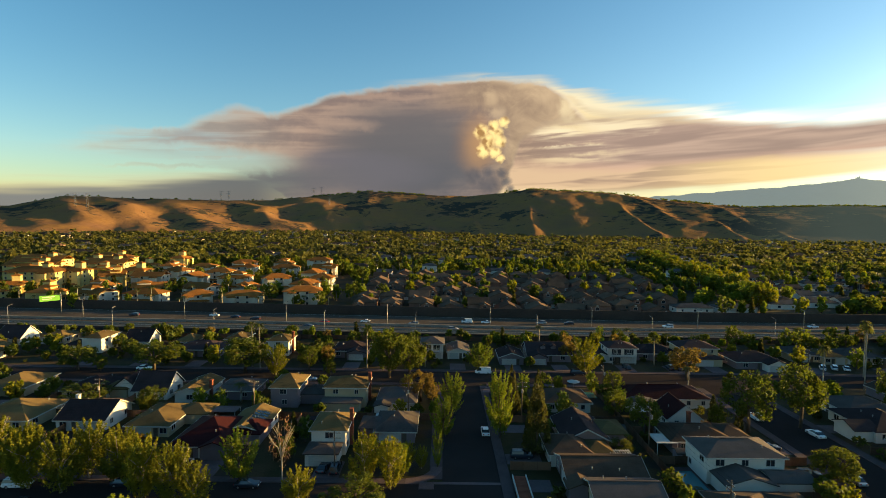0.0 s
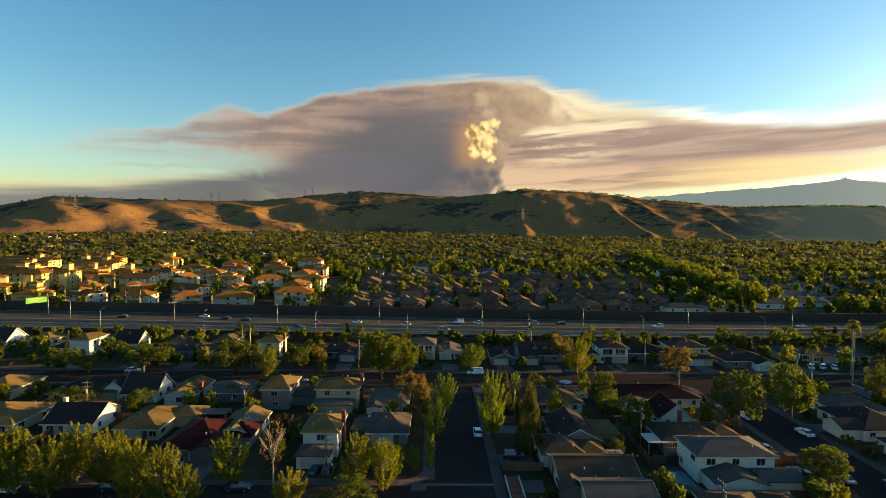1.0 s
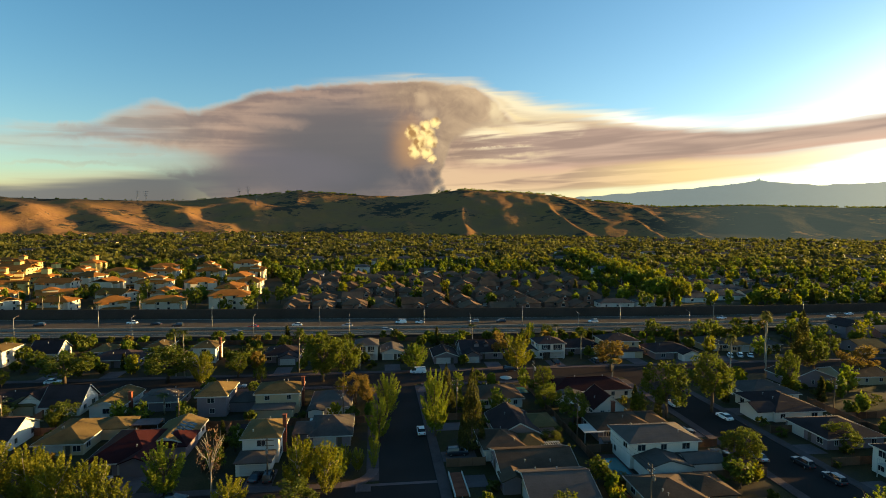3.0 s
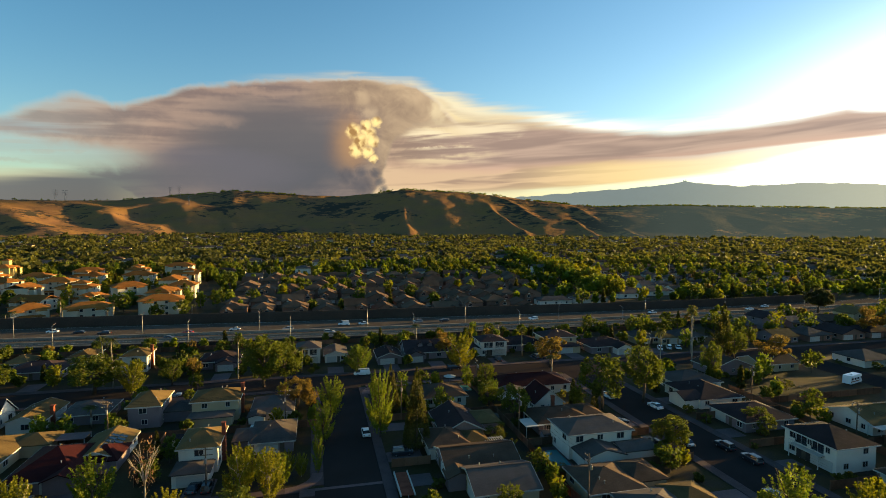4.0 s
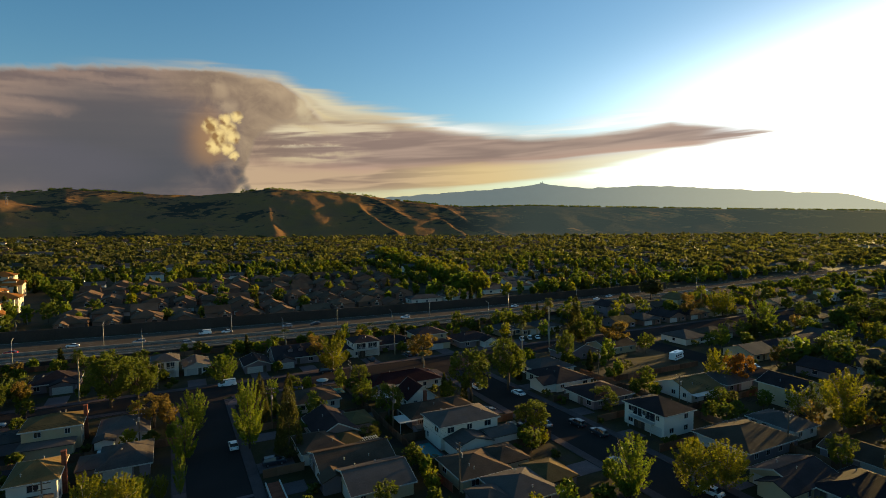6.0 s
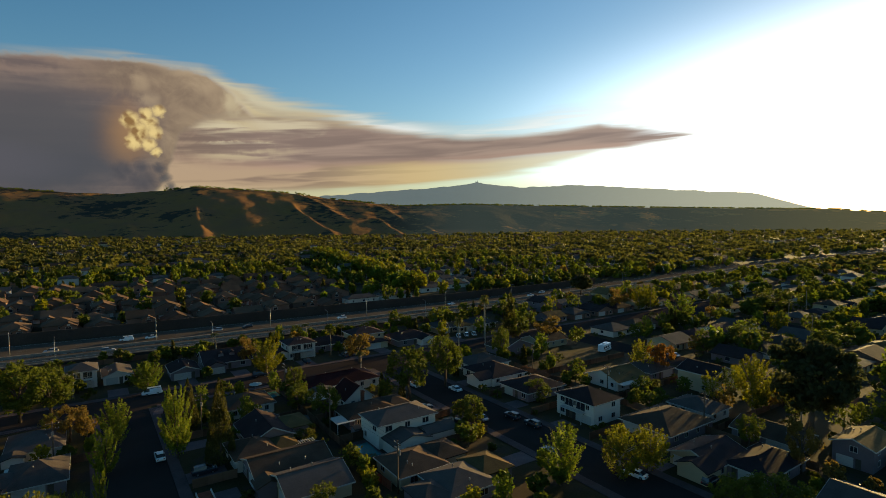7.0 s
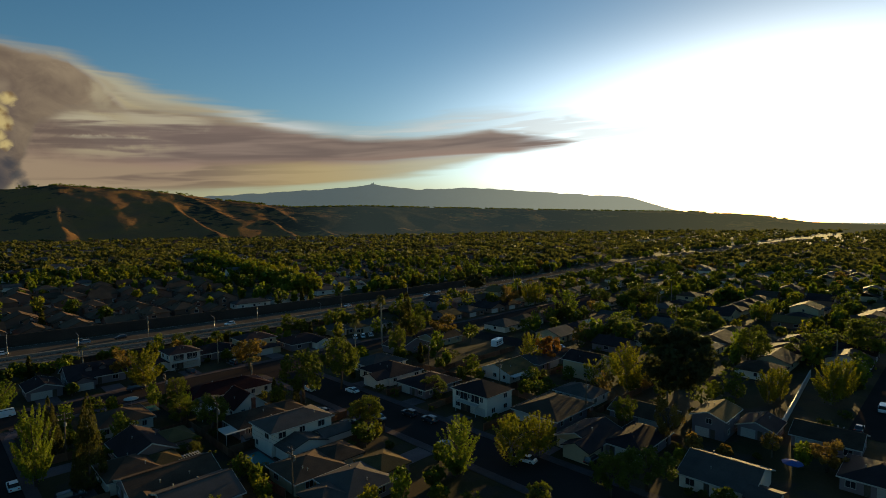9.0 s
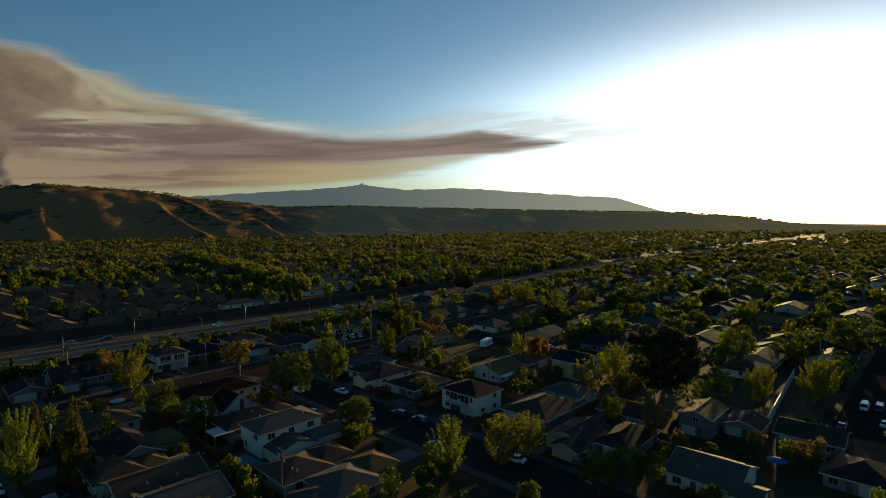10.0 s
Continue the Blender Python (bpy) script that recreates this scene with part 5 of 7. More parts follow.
h_ = house(-10.0, 121.5, 8.7, 12.0, 1, 'hx', 'grey', 'grey')
wing(h_, -5.5, -1, 5, 7, 1, 'hx', 'grey', 'grey', 0.3)
h_ = house(-118.7, 148.7, 11.2, 13.0, 1, 'hy', 'tan', 'cream', front='+y')
h_ = house(-95.5, 146.2, 11.8, 12.0, 1, 'hx', 'dark', 'cream', front='+y')
wing(h_, 7, -1, 7, 7, 1, 'hx', 'tan', 'cream', 0.3)
h_ = house(-78.2, 145.4, 9.0, 9.0, 1, 'gx', 'dark', 'white', front='+y', pitch=0.85)
wing(h_, -7.5, 1, 7, 8, 1, 'gy', 'dark', 'white', 0.8)
h_ = house(-66.9, 145.5, 7.4, 13.0, 1, 'gy', 'tan', 'white', front='+y', chimney=(1, -0.3, 'brick'))
h_ = house(-55.6, 146.7, 9.8, 10.0, 1, 'hx', 'grey', 'grey', front='+y')
h_ = house(-40.8, 141.9, 7.0, 11.0, 2, 'hx', 'tan', 'grey', front='+y')
wing(h_, 6.8, 1.5, 7, 8, 1, 'hx', 'grey', 'grey', 0.3)
h_ = house(-25.0, 141.5, 10.7, 9.0, 2, 'hx', 'tan', 'cream', front='+y', chimney=(1, 0.2, 'brick'))
wing(h_, -0.5, -6.5, 9.6, 4.4, 1, 'hx', 'grey', 'cream', 0.2)
h_ = house(-11.4, 139.6, 9.6, 12.0, 1, 'hx', 'grey', 'white', front='+y')
wing(h_, -3.4, -7.2, 3.6, 3.0, 1, 'gy', 'grey', 'white', 0.25)
h_ = house(-163.2, 203.4, 9.0, 10.0, 1, 'gx', 'dark', 'white', pitch=0.75)
h_ = house(-148.1, 205.1, 9.3, 10.0, 1, 'hx', 'tan', 'cream')
h_ = house(-125.1, 194.0, 7.0, 11.0, 2, 'hy', 'tan', 'white')
wing(h_, -6, -1, 7, 8, 1, 'hx', 'dark', 'white', 0.3)
h_ = house(-113.7, 200.9, 9.0, 9.0, 1, 'gx', 'dark', 'white', pitch=0.75)
h_ = house(-95.6, 201.3, 7.0, 10.0, 1, 'hx', 'tan', 'cream')
h_ = house(-85.8, 190.4, 15.5, 11.0, 1, 'hx', 'dark', 'grey')
h_ = house(-78.9, 206.4, 7.0, 11.0, 1, 'hy', 'tan', 'cream')
h_ = house(-58.1, 192.2, 7.3, 9.0, 2, 'hx', 'tan', 'white', chimney=(1, 0.0, 'brick'))
wing(h_, -5.4, -2.5, 5.6, 7, 1, 'gy', 'grey', 'white', 0.3, True)
h_ = house(-32.3, 191.9, 11.9, 12.0, 1, 'hx', 'dark', 'grey')
wing(h_, 2.6, -7.0, 6.2, 4.5, 1, 'gy', 'dark', 'grey', 0.35, True)
h_ = house(-3.2, 190.7, 7.6, 9.0, 2, 'hx', 'grey', 'white')
balcony(h_, '-y', 7.4, 9, 5.5, 1.4)
h_ = house(5.9, 191.6, 7.4, 11.0, 1, 'gy', 'grey', 'white')
h_ = house(24.0, 184.8, 8.1, 11.0, 1, 'gy', 'dark', 'grey')
h_ = house(37.7, 189.7, 15.0, 12.0, 1, 'gx', 'dark', 'grey', dormers=2, pitch=0.5)
wing(h_, -4.5, -7.6, 5.8, 5, 1, 'gy', 'dark', 'grey', 0.45, True)
h_ = house(63.0, 187.5, 9.8, 9.0, 2, 'hx', 'dark', 'white')
balcony(h_, '-y', 9.8, 9, 8.0, 1.6)
wing(h_, -7.2, 0, 5, 8, 1, 'gy', 'dark', 'white', 0.4)
h_ = house(77.1, 192.7, 14.4, 11.0, 1, 'hx', 'dark', 'grey')
h_ = house(90.4, 189.3, 12.8, 10.0, 2, 'hx', 'dark', 'cream')
wing(h_, 0.5, -6.6, 11, 5, 1, 'hx', 'dark', 'cream', 0.3, True)
h_ = house(107.5, 183.4, 15.7, 12.0, 1, 'hx', 'dark', 'grey')
wing(h_, 4.0, -7.2, 6.4, 4.4, 1, 'gy', 'dark', 'white', 0.4, True)
h_ = house(130.0, 192.8, 9.4, 11.0, 1, 'hx', 'grey', 'cream')
h_ = house(138.4, 190.1, 7.8, 11.0, 1, 'hy', 'tan', 'cream')
h_ = house(149.3, 190.6, 12.4, 11.0, 1, 'hx', 'grey', 'white')
h_ = house(32.9, 140.6, 11.5, 11.0, 1, 'hx', 'brown', 'white', front='-x')
h_ = house(31.5, 118.4, 9.5, 13.0, 1, 'gy', 'dark', 'pink', front='-x', pitch=0.5)
wing(h_, 6.8, 1.0, 6, 8, 1, 'hx', 'tan', 'pink', 0.3)
h_ = house(26.6, 109.9, 8.6, 10.0, 1, 'hx', 'brown', 'white', front='-x')
wing(h_, 6.0, -1.0, 5, 6, 1, 'hx', 'tan', 'white', 0.3)
h_ = house(30.7, 99.6, 14.5, 11.0, 1, 'gx', 'brown', 'grey', front='-x')
wing(h_, -5.6, -6.6, 4.4, 3.4, 1, 'gy', 'brown', 'grey', 0.4)
h_ = house(32.0, 89.9, 11.6, 11.0, 1, 'gx', 'grey', 'cream', front='-x')
h_ = house(60.0, 144.6, 22.9, 11.0, 1, 'hx', 'red', 'white', front='+x')
wing(h_, -7.5, -6.8, 6.5, 3.0, 1, 'gy', 'grey', 'white', 0.12)
h_ = house(58.4, 129.6, 7.8, 9.0, 1, 'gy', 'red', 'white', pitch=0.8, garage=False)
h_ = house(56.6, 117.1, 13.6, 10.0, 1, 'hx', 'brown', 'grey', front='+x', chimney=(0.2, 1.05, 'brick'))
wing(h_, 8.2, 1.0, 6, 8, 1, 'hx', 'brown', 'grey', 0.3)
h_ = house(58.0, 103.1, 14.7, 9.0, 2, 'hx', 'grey', 'white', front='+x')
wing(h_, -2.0, -7.2, 9.0, 5.6, 1, 'gy', 'grey', 'white', 0.3)
wing(h_, 6.5, -6.4, 7.5, 5.0, 1, 'gx', 'grey', 'white', 0.3)
h_ = house(51.1, 85.5, 10.3, 10.0, 1, 'hx', 'brown', 'cream', front='+x')
wing(h_, 7.8, 1.0, 7, 8, 1, 'hx', 'brown', 'cream', 0.33)
h_ = house(54.5, 74.4, 10.0, 10.0, 1, 'hx', 'grey', 'grey', front='+x')
wing(h_, 8.0, 2.0, 7, 8, 1, 'hx', 'tan', 'grey', 0.33)
wing(h_, -7, -1, 6, 7, 1, 'hx', 'grey', 'grey', 0.33)
h_ = house(104.3, 86.6, 10.0, 12.0, 2, 'hx', 'dark', 'white', front='-x')
balcony(h_, '-x', 10, 12, 7.0, 1.6)
h_ = house(105.2, 125.6, 13.0, 15.0, 1, 'hy', 'dark', 'white', front='-x')
wing(h_, -8, -3.5, 5.5, 6.5, 1, 'gx', 'dark', 'white', 0.4)
h_ = house(105.1, 108.1, 14.0, 12.0, 1, 'hx', 'dark', 'grey', front='-x')
h_ = house(112.5, 69.8, 17.0, 13.0, 1, 'hx', 'brown', 'grey', front='-x')
h_ = house(128.3, 71.1, 9.0, 11.0, 1, 'hx', 'grey', 'white', front='-x')
h_ = house(103.5, 54.3, 12.0, 9.5, 1, 'gx', 'dark', 'cream', front='-x')
wing(h_, -7, -2, 5, 6, 1, 'gx', 'dark', 'cream', 0.4)
h_ = house(109.0, 46.0, 15.0, 8.5, 1, 'hx', 'dark', 'grey', front='-x')
h_ = house(125.5, 52.0, 10.0, 13.0, 1, 'gy', 'brown', 'grey', front='-x')
h_ = house(131.0, 37.0, 11.0, 7.0, 2, 'gx', 'tan', 'grey', front='-x', storey=2.4)
h_ = house(136.2, 29.0, 8.6, 7.4, 1, 'gx', 'dark', 'grey', front='-x')
h_ = house(105.0, 27.0, 13.0, 12.0, 1, 'gy', 'grey', 'white', front='-x')
wing(h_, -4.6, -7.6, 6, 4.4, 1, 'gy', 'grey', 'white', 0.3)
h_ = house(139.0, 16.5, 10.0, 12.0, 1, 'gy', 'brown', 'grey', front='-x')
h_ = house(124.0, 6.0, 12.0, 11.0, 1, 'hx', 'dark', 'grey', front='-x')
h_ = house(108.9, 136.6, 14.0, 12.0, 1, 'hx', 'grey', 'white', front='-x')

# ---- the trees that stand out ----
tree(-74.6, 94.0, 11.6, 8.7, 'ash')
tree(-67.7, 92.6, 10.7, 8.4, 'ash')
tree(-84.2, 97.5, 12.1, 8.8, 'ash')
tree(-77.1, 96.1, 11.2, 8.5, 'ash')
tree(-66.2, 98.0, 11.7, 8.2, 'ash')
tree(-59.7, 96.6, 10.9, 7.9, 'ash')
tree(-58.7, 97.1, 9.1, 5.3, 'ash')
tree(-54.5, 95.7, 8.5, 5.1, 'ash')
tree(-51.9, 90.4, 12.2, 7.7, 'ash')
tree(-45.7, 89.0, 11.4, 7.5, 'ash')
tree(-41.7, 87.9, 8.1, 6.8, 'ash')
tree(-37.6, 97.4, 10.5, 7.4, 'pear')
tree(-29.3, 96.3, 13.2, 5.8, 'bare')
tree(-24.2, 88.3, 7.7, 6.2, 'ash')
tree(-14.2, 96.7, 10.4, 6.4, 'ash')
tree(-9.1, 95.3, 9.7, 6.2, 'ash')
tree(-6.3, 104.9, 5.1, 3.2, 'ash')
tree(-3.7, 103.5, 4.8, 3.1, 'ash')
tree(-14.0, 86.0, 6.3, 11.4, 'oak')
tree(-91.8, 168.2, 9.5, 15.9, 'oak')
tree(-115.5, 167.2, 7.8, 11.8, 'oak')
tree(-107.7, 166.3, 5.4, 4.6, 'oak')
tree(-62.1, 166.3, 11.2, 16.7, 'oak')
tree(-51.6, 164.3, 9.7, 7.7, 'ash')
tree(-92.8, 137.1, 5.3, 12.4, 'oak')
tree(-73.4, 132.4, 6.6, 7.4, 'oak')
tree(-62.1, 138.1, 2.3, 4.9, 'oak')
tree(-42.8, 170.3, 8.0, 7.1, 'oak')
tree(-38.0, 175.1, 7.3, 5.0, 'autumn')
tree(-34.4, 162.7, 5.5, 4.6, 'oak')
tree(-16.1, 163.4, 15.7, 14.1, 'oak')
tree(-9.8, 161.4, 13.6, 11.3, 'oak')
tree(-5.5, 142.3, 8.6, 9.6, 'autumn')
tree(-13.6, 181.8, 7.9, 7.8, 'oak')
tree(2.8, 132.2, 11.3, 7.3, 'pear')
tree(0.6, 118.3, 9.8, 6.3, 'pear')
tree(-0.5, 103.8, 7.9, 2.8, 'pear')
tree(-24.5, 173.0, 13.9, 5.2, 'palm')
tree(-62.0, 172.7, 15.8, 4.7, 'palm')
tree(-59.0, 171.5, 15.3, 4.6, 'palm')
tree(12.8, 172.6, 8.8, 10.2, 'pear')
tree(46.7, 170.9, 11.7, 11.0, 'ash')
tree(44.3, 184.4, 10.0, 8.1, 'autumn')
tree(77.0, 164.8, 10.8, 12.0, 'autumn')
tree(13.5, 118.7, 16.1, 7.3, 'pear')
tree(20.4, 110.2, 18.2, 6.6, 'cypress')
tree(17.9, 132.7, 13.1, 5.3, 'cypress')
tree(73.0, 123.7, 15.2, 13.0, 'oak')
tree(113.7, 205.5, 9.6, 6.9, 'oak')
tree(73.6, 208.9, 7.3, 5.1, 'palm')
tree(89.6, 209.8, 5.0, 5.3, 'palm')
tree(141.3, 209.6, 8.0, 6.4, 'palm')
tree(126.7, 156.8, 20.2, 4.3, 'palm')
tree(108.2, 148.6, 15.8, 4.7, 'palm')
tree(38.8, 111.5, 4.2, 5.8, 'shrub')
tree(47.3, 121.2, 9.4, 8.6, 'oak')
tree(48.1, 146.5, 8.0, 6.0, 'oak')
tree(44.1, 131.6, 7.3, 7.6, 'oak')
tree(74.6, 97.6, 7.5, 8.8, 'oak')
tree(45.2, 92.6, 2.1, 5.9, 'shrub')
tree(134.4, 47.7, 22.5, 18.7, 'dome', 9000, 0.24)
tree(142.7, 64.5, 14.8, 10.7, 'ash')
tree(160.2, 33.1, 10.0, 6.7, 'ash')
tree(165.5, 31.7, 9.3, 6.5, 'ash')
tree(170.9, 21.1, 12.4, 9.1, 'ash')
tree(178.2, 19.7, 11.6, 8.8, 'ash')
tree(83.2, 60.5, 10.2, 9.3, 'ash')
tree(90.6, 59.1, 9.5, 9.0, 'ash')
tree(72.6, 65.6, 11.9, 8.8, 'pear')
tree(76.5, 99.9, 6.4, 6.9, 'oak')
tree(150.5, 95.5, 11.0, 9.5, 'red')
tree(148.0, 101.5, 11.5, 9.5, 'ash')
tree(154.7, 151.1, 10.7, 14.0, 'autumn')
tree(87.2, 126.5, 15.8, 11.4, 'oak')
tree(146.5, 159.6, 10.7, 9.3, 'oak')
tree(102.3, 102.4, 5.7, 8.1, 'oak')
tree(186.7, 103.6, 5.7, 9.2, 'oak')
tree(206.2, 97.8, 9.5, 17.1, 'oak')
tree(264.9, 231.1, 13.3, 14.0, 'dome', 9000, 0.24)
tree(144.0, 162.1, 20.0, 8.5, 'cypress')
tree(136.6, 169.8, 19.1, 3.3, 'palm')
tree(118.5, 137.5, 13.1, 7.1, 'oak')
tree(306.8, 414.0, 16.4, 5.4, 'palm')
tree(196.6, 46.8, 13.4, 11.9, 'oak')
tree(114.3, 41.6, 11.4, 6.9, 'autumn')
tree(116.7, 52.7, 8.2, 5.8, 'oak')
tree(233.1, 19.4, 15.9, 19.8, 'oak')
tree(218.1, 34.8, 10.0, 14.1, 'oak')
tree(92.2, 36.3, 8.5, 10.5, 'oak')
tree(85.7, 40.1, 8.3, 7.9, 'oak')
tree(124.4, 14.4, 6.8, 7.7, 'autumn')
tree(279.3, 147.9, 9.9, 13.3, 'oak')
tree(234.6, 142.6, 14.6, 14.5, 'pear')
tree(235.4, 179.6, 12.8, 14.1, 'autumn')
tree(249.5, 175.9, 13.2, 9.7, 'ash')
tree(257.3, 174.5, 12.3, 9.4, 'ash')
tree(297.2, 129.1, 13.1, 20.4, 'oak')
tree(222.7, 94.0, 5.0, 7.8, 'ash')
tree(229.0, 92.6, 4.6, 7.5, 'ash')
tree(225.6, 77.6, 9.5, 15.2, 'oak')

# ---- fronts: driveways, fences, poles ----
for x_ in (-97, -78, -61, -46, -22):
    driveway(x_ - 2.6, x_ + 2.6, 99.1, 106)
for x_ in (-118, -100, -82, -55, -30, 5.5, 24, 40, 62, 78, 92, 108, 126, 150):
    driveway(x_ - 2.6, x_ + 2.6, 172.5, 180)
for y_ in (97, 108, 124):
    driveway(13.7, 21, y_ - 2.3, y_ + 2.3)
for y_ in (60, 86, 103, 126):
    driveway(92.3, 97, y_ - 2.4, y_ + 2.4)
for y_ in (78, 101, 114):
    driveway(68, 75.7, y_ - 2.4, y_ + 2.4)
for a, b, c, d in ((-118, 128.6, 0, 128.6), (-86, 113, -86, 128), (-68.5, 112, -68.5, 128), (-54, 112, -54, 128), (-34, 106, -34, 128), (-16.5, 106, -16.5, 128), (-46, 129, -46, 146), (-31, 129, -31, 146), (-17, 129, -17, 146),
                   (-103, 129, -103, 146), (-82, 129, -82, 146), (44.5, 91, 44.5, 150), (14, 103.2, 22, 103.2), (14, 128, 44, 128), (45, 92.5, 76, 92.5), (45, 106.5, 75, 106.5), (45, 122, 60, 122), (92.5, 95, 118, 95), (92.5, 76, 118, 76),
                   (118, 40, 118, 130), (92.5, 112, 118, 112), (-120, 214, 150, 214), (92.5, 45, 118, 45), (118, 62, 160, 62), (118, 90, 160, 90), (118, 118, 160, 118)):
    fence(a, b, c, d)
wl = tagged(new("garden_wall", Solid().add([(142, 26.0, 0), (198, 30.5, 0), (198, 30.8, 0), (142, 26.3, 0), (142, 26.0, 2.1), (198, 30.5, 2.1), (198, 30.8, 2.1), (142, 26.3, 2.1)], BOX_F).mesh("garden_wall", TRIM)), "long pale painted garden wall beside the street", "wall", kind="structure")
for x_, y_, h_ in ((-46, 129, 9.5), (-84, 129, 9.5), (-8, 129, 9.5), (45.0, 112.5, 10), (45, 146, 9.5), (45, 80, 10), (118.5, 92, 9.5), (118.5, 64, 9.5), (118.5, 122, 9.5), (-20.5, 101, 8.5), (20, 129, 10), (104, 149, 14)):
    utility_pole(x_, y_, h_, 90 if x_ > 30 else 0)
for a, b, c, d, z in ((-84, 129, -46, 129, 9.0), (-46, 129, -8, 129, 9.0), (-8, 129, 20, 129, 9.0), (45, 80, 45, 112.5, 9.5), (45, 112.5, 45, 146, 9.3), (118.5, 64, 118.5, 92, 9.0), (118.5, 92, 118.5, 122, 9.0)):
    for o in (-1.0, 0.0, 1.0):
        cable(a + (o if abs(d - b) > 1 else 0), b + (0 if abs(d - b) > 1 else o), c + (o if abs(d - b) > 1 else 0), d + (0 if abs(d - b) > 1 else o), z)
for x_ in (-260, -215, -169, -120, -72, -25, 22, 68, 116, 165, 215, 270, 330):
    street_lamp(x_, fwy_y(x_) - 0.0, 9.5, True)
for x_ in (-190, -143, -98, -50, -11, 40, 88, 140):
    street_lamp(x_, fwy_y(x_) - 18.6, 9.0, False)



def ring_slab(x0, x1, y0, y1, a0, a1, b0, b1, z):
    return Solid().box(x0, a0, y0, y1, -0.1, z).box(a1, x1, y0, y1, -0.1, z).box(a0, a1, y0, b0, -0.1, z).box(a0, a1, b1, y1, -0.1, z)


# ---- a pool, patio covers, sheds ----
tagged(new("pool", Solid().box(45.9, 50.1, 96.2, 103.6, -0.1, 0.05).mesh("pool", POOL)), "small turquoise back-yard pool", "pool", kind="structure")
tagged(new("pool", Solid().box(41.0, 43.8, 146.5, 151.5, -0.1, 0.05).mesh("pool", POOL)), "small turquoise back-yard pool", "pool", kind="structure")
tagged(new("pool_deck", ring_slab(45.2, 50.5, 94.5, 105.2, 45.9, 50.1, 96.2, 103.6, 0.09).mesh("pool_deck", PAVE)), "dull concrete deck round the pool", "paving", kind="structure")
tagged(new("drain_cover", Solid().box(-3.9, -1.1, 95.2, 97.8, 0.02, 0.2, 0.03).mesh("drain_cover", CONCRETE)), "pale concrete drain cover at the street corner", "drain cover", kind="structure")
TAKEN.append((45, 52, 90, 111))


def pergola(x, y, w, d):
    root = thing("pergola", pose(x, y, 0), "white wooden pergola with open slats beside a house", "pergola")
    for a in (-1, 1):
        for b in (-1, 1):
            part("post", cached(("pgp",), lambda: Solid().box(-0.07, 0.07, -0.07, 0.07, -0.05, 2.5).mesh("post", TRIM)), root, pose(a * (w / 2 - 0.1), b * (d / 2 - 0.1), 0))
    for b in (-1, 1):
        part("beam", cached(("pgb", w), lambda: Solid().box(-w / 2, w / 2, -0.06, 0.06, 2.5, 2.65).mesh("beam", TRIM)), root, pose(0, b * (d / 2 - 0.1), 0))
    for i in range(9):
        part("slat", cached(("pgs", d), lambda: Solid().box(-0.05, 0.05, -d / 2 - 0.2, d / 2 + 0.2, 2.65, 2.75).mesh("slat", TRIM)), root, pose((i - 4) * w / 9, 0, 0))


def umbrella(x, y, cloth=TRIM, word="pale"):
    root = thing("garden_umbrella", pose(x, y, 0), word + " open garden umbrella on a thin pole", "umbrella")
    part("pole", Solid().tube((0, 0, -0.1), (0, 0, 3.1), 0.04, 0.03, 6).mesh("pole", STEEL), root)
    v = [(0, 0, 3.2)] + [(1.9 * math.cos(i * math.pi / 4), 1.9 * math.sin(i * math.pi / 4), 2.65) for i in range(8)] + [(0, 0, 3.14)] + [(1.86 * math.cos(i * math.pi / 4), 1.86 * math.sin(i * math.pi / 4), 2.6) for i in range(8)]
    f = [(0, 1 + i, 1 + (i + 1) % 8) for i in range(8)] + [(9, 10 + (i + 1) % 8, 10 + i) for i in range(8)] + [(1 + i, 10 + i, 10 + (i + 1) % 8, 1 + (i + 1) % 8) for i in range(8)]
    part("canopy", mesh_of("canopy", v, f, cloth), root)


def trailer(x, y):
    root = thing("flatbed_trailer", pose(x, y, 0.06), "long flatbed trailer with white side rails and a dark red deck", "trailer")
    part("deck", Solid().box(-1.15, 1.15, -4.4, 4.4, 0.55, 0.68).mesh("deck", BRICK), root)
    for a in (-1, 1):
        part("side_rail", cached(("rail",), lambda: Solid().box(-0.13, 0.13, -4.5, 4.5, 0.5, 0.95, 0.04).mesh("side_rail", TRIM)), root, pose(a * 1.28, 0, 0))
        for b in (-0.6, 0.6):
            part("wheel", cached(("twheel",), lambda: Solid().tube((-0.12, 0, 0.32), (0.12, 0, 0.32), 0.32, 0.32, 12).mesh("wheel", RUBBER)), root, pose(a * 1.0, b, 0))
    part("drawbar", Solid().tube((0, -4.4, 0.55), (0, -5.9, 0.5), 0.07, 0.07, 6).mesh("drawbar", STEEL), root)


pergola(36.6, 106.0, 4.6, 2.2)
umbrella(38.6, 153.0)
umbrella(117.7, 18.9, BLUE_CLOTH, "blue")
trailer(15.2, 95.0)
# wooden fence in brick red: the low sun's orange is put into its colour
fence(43.6, 90.4, 44.4, 81.5, 1.8, BRICK)


def patio_cover(x, y, w, d, mat):
    root = thing("patio_cover", pose(x, y, 0), "flat pale patio cover on four posts", "patio cover", "patio covers")
    part("cover", Solid().box(-w / 2, w / 2, -d / 2, d / 2, 2.45, 2.58).mesh("cover", mat), root)
    me = Solid().box(-0.06, 0.06, -0.06, 0.06, -0.05, 2.45).mesh("post", TRIM)
    for a in (-1, 1):
        for b in (-1, 1):
            part("post", me, root, pose(a * (w / 2 - 0.15), b * (d / 2 - 0.15), 0))
    TAKEN.append((x - w / 2, x + w / 2, y - d / 2, y + d / 2))


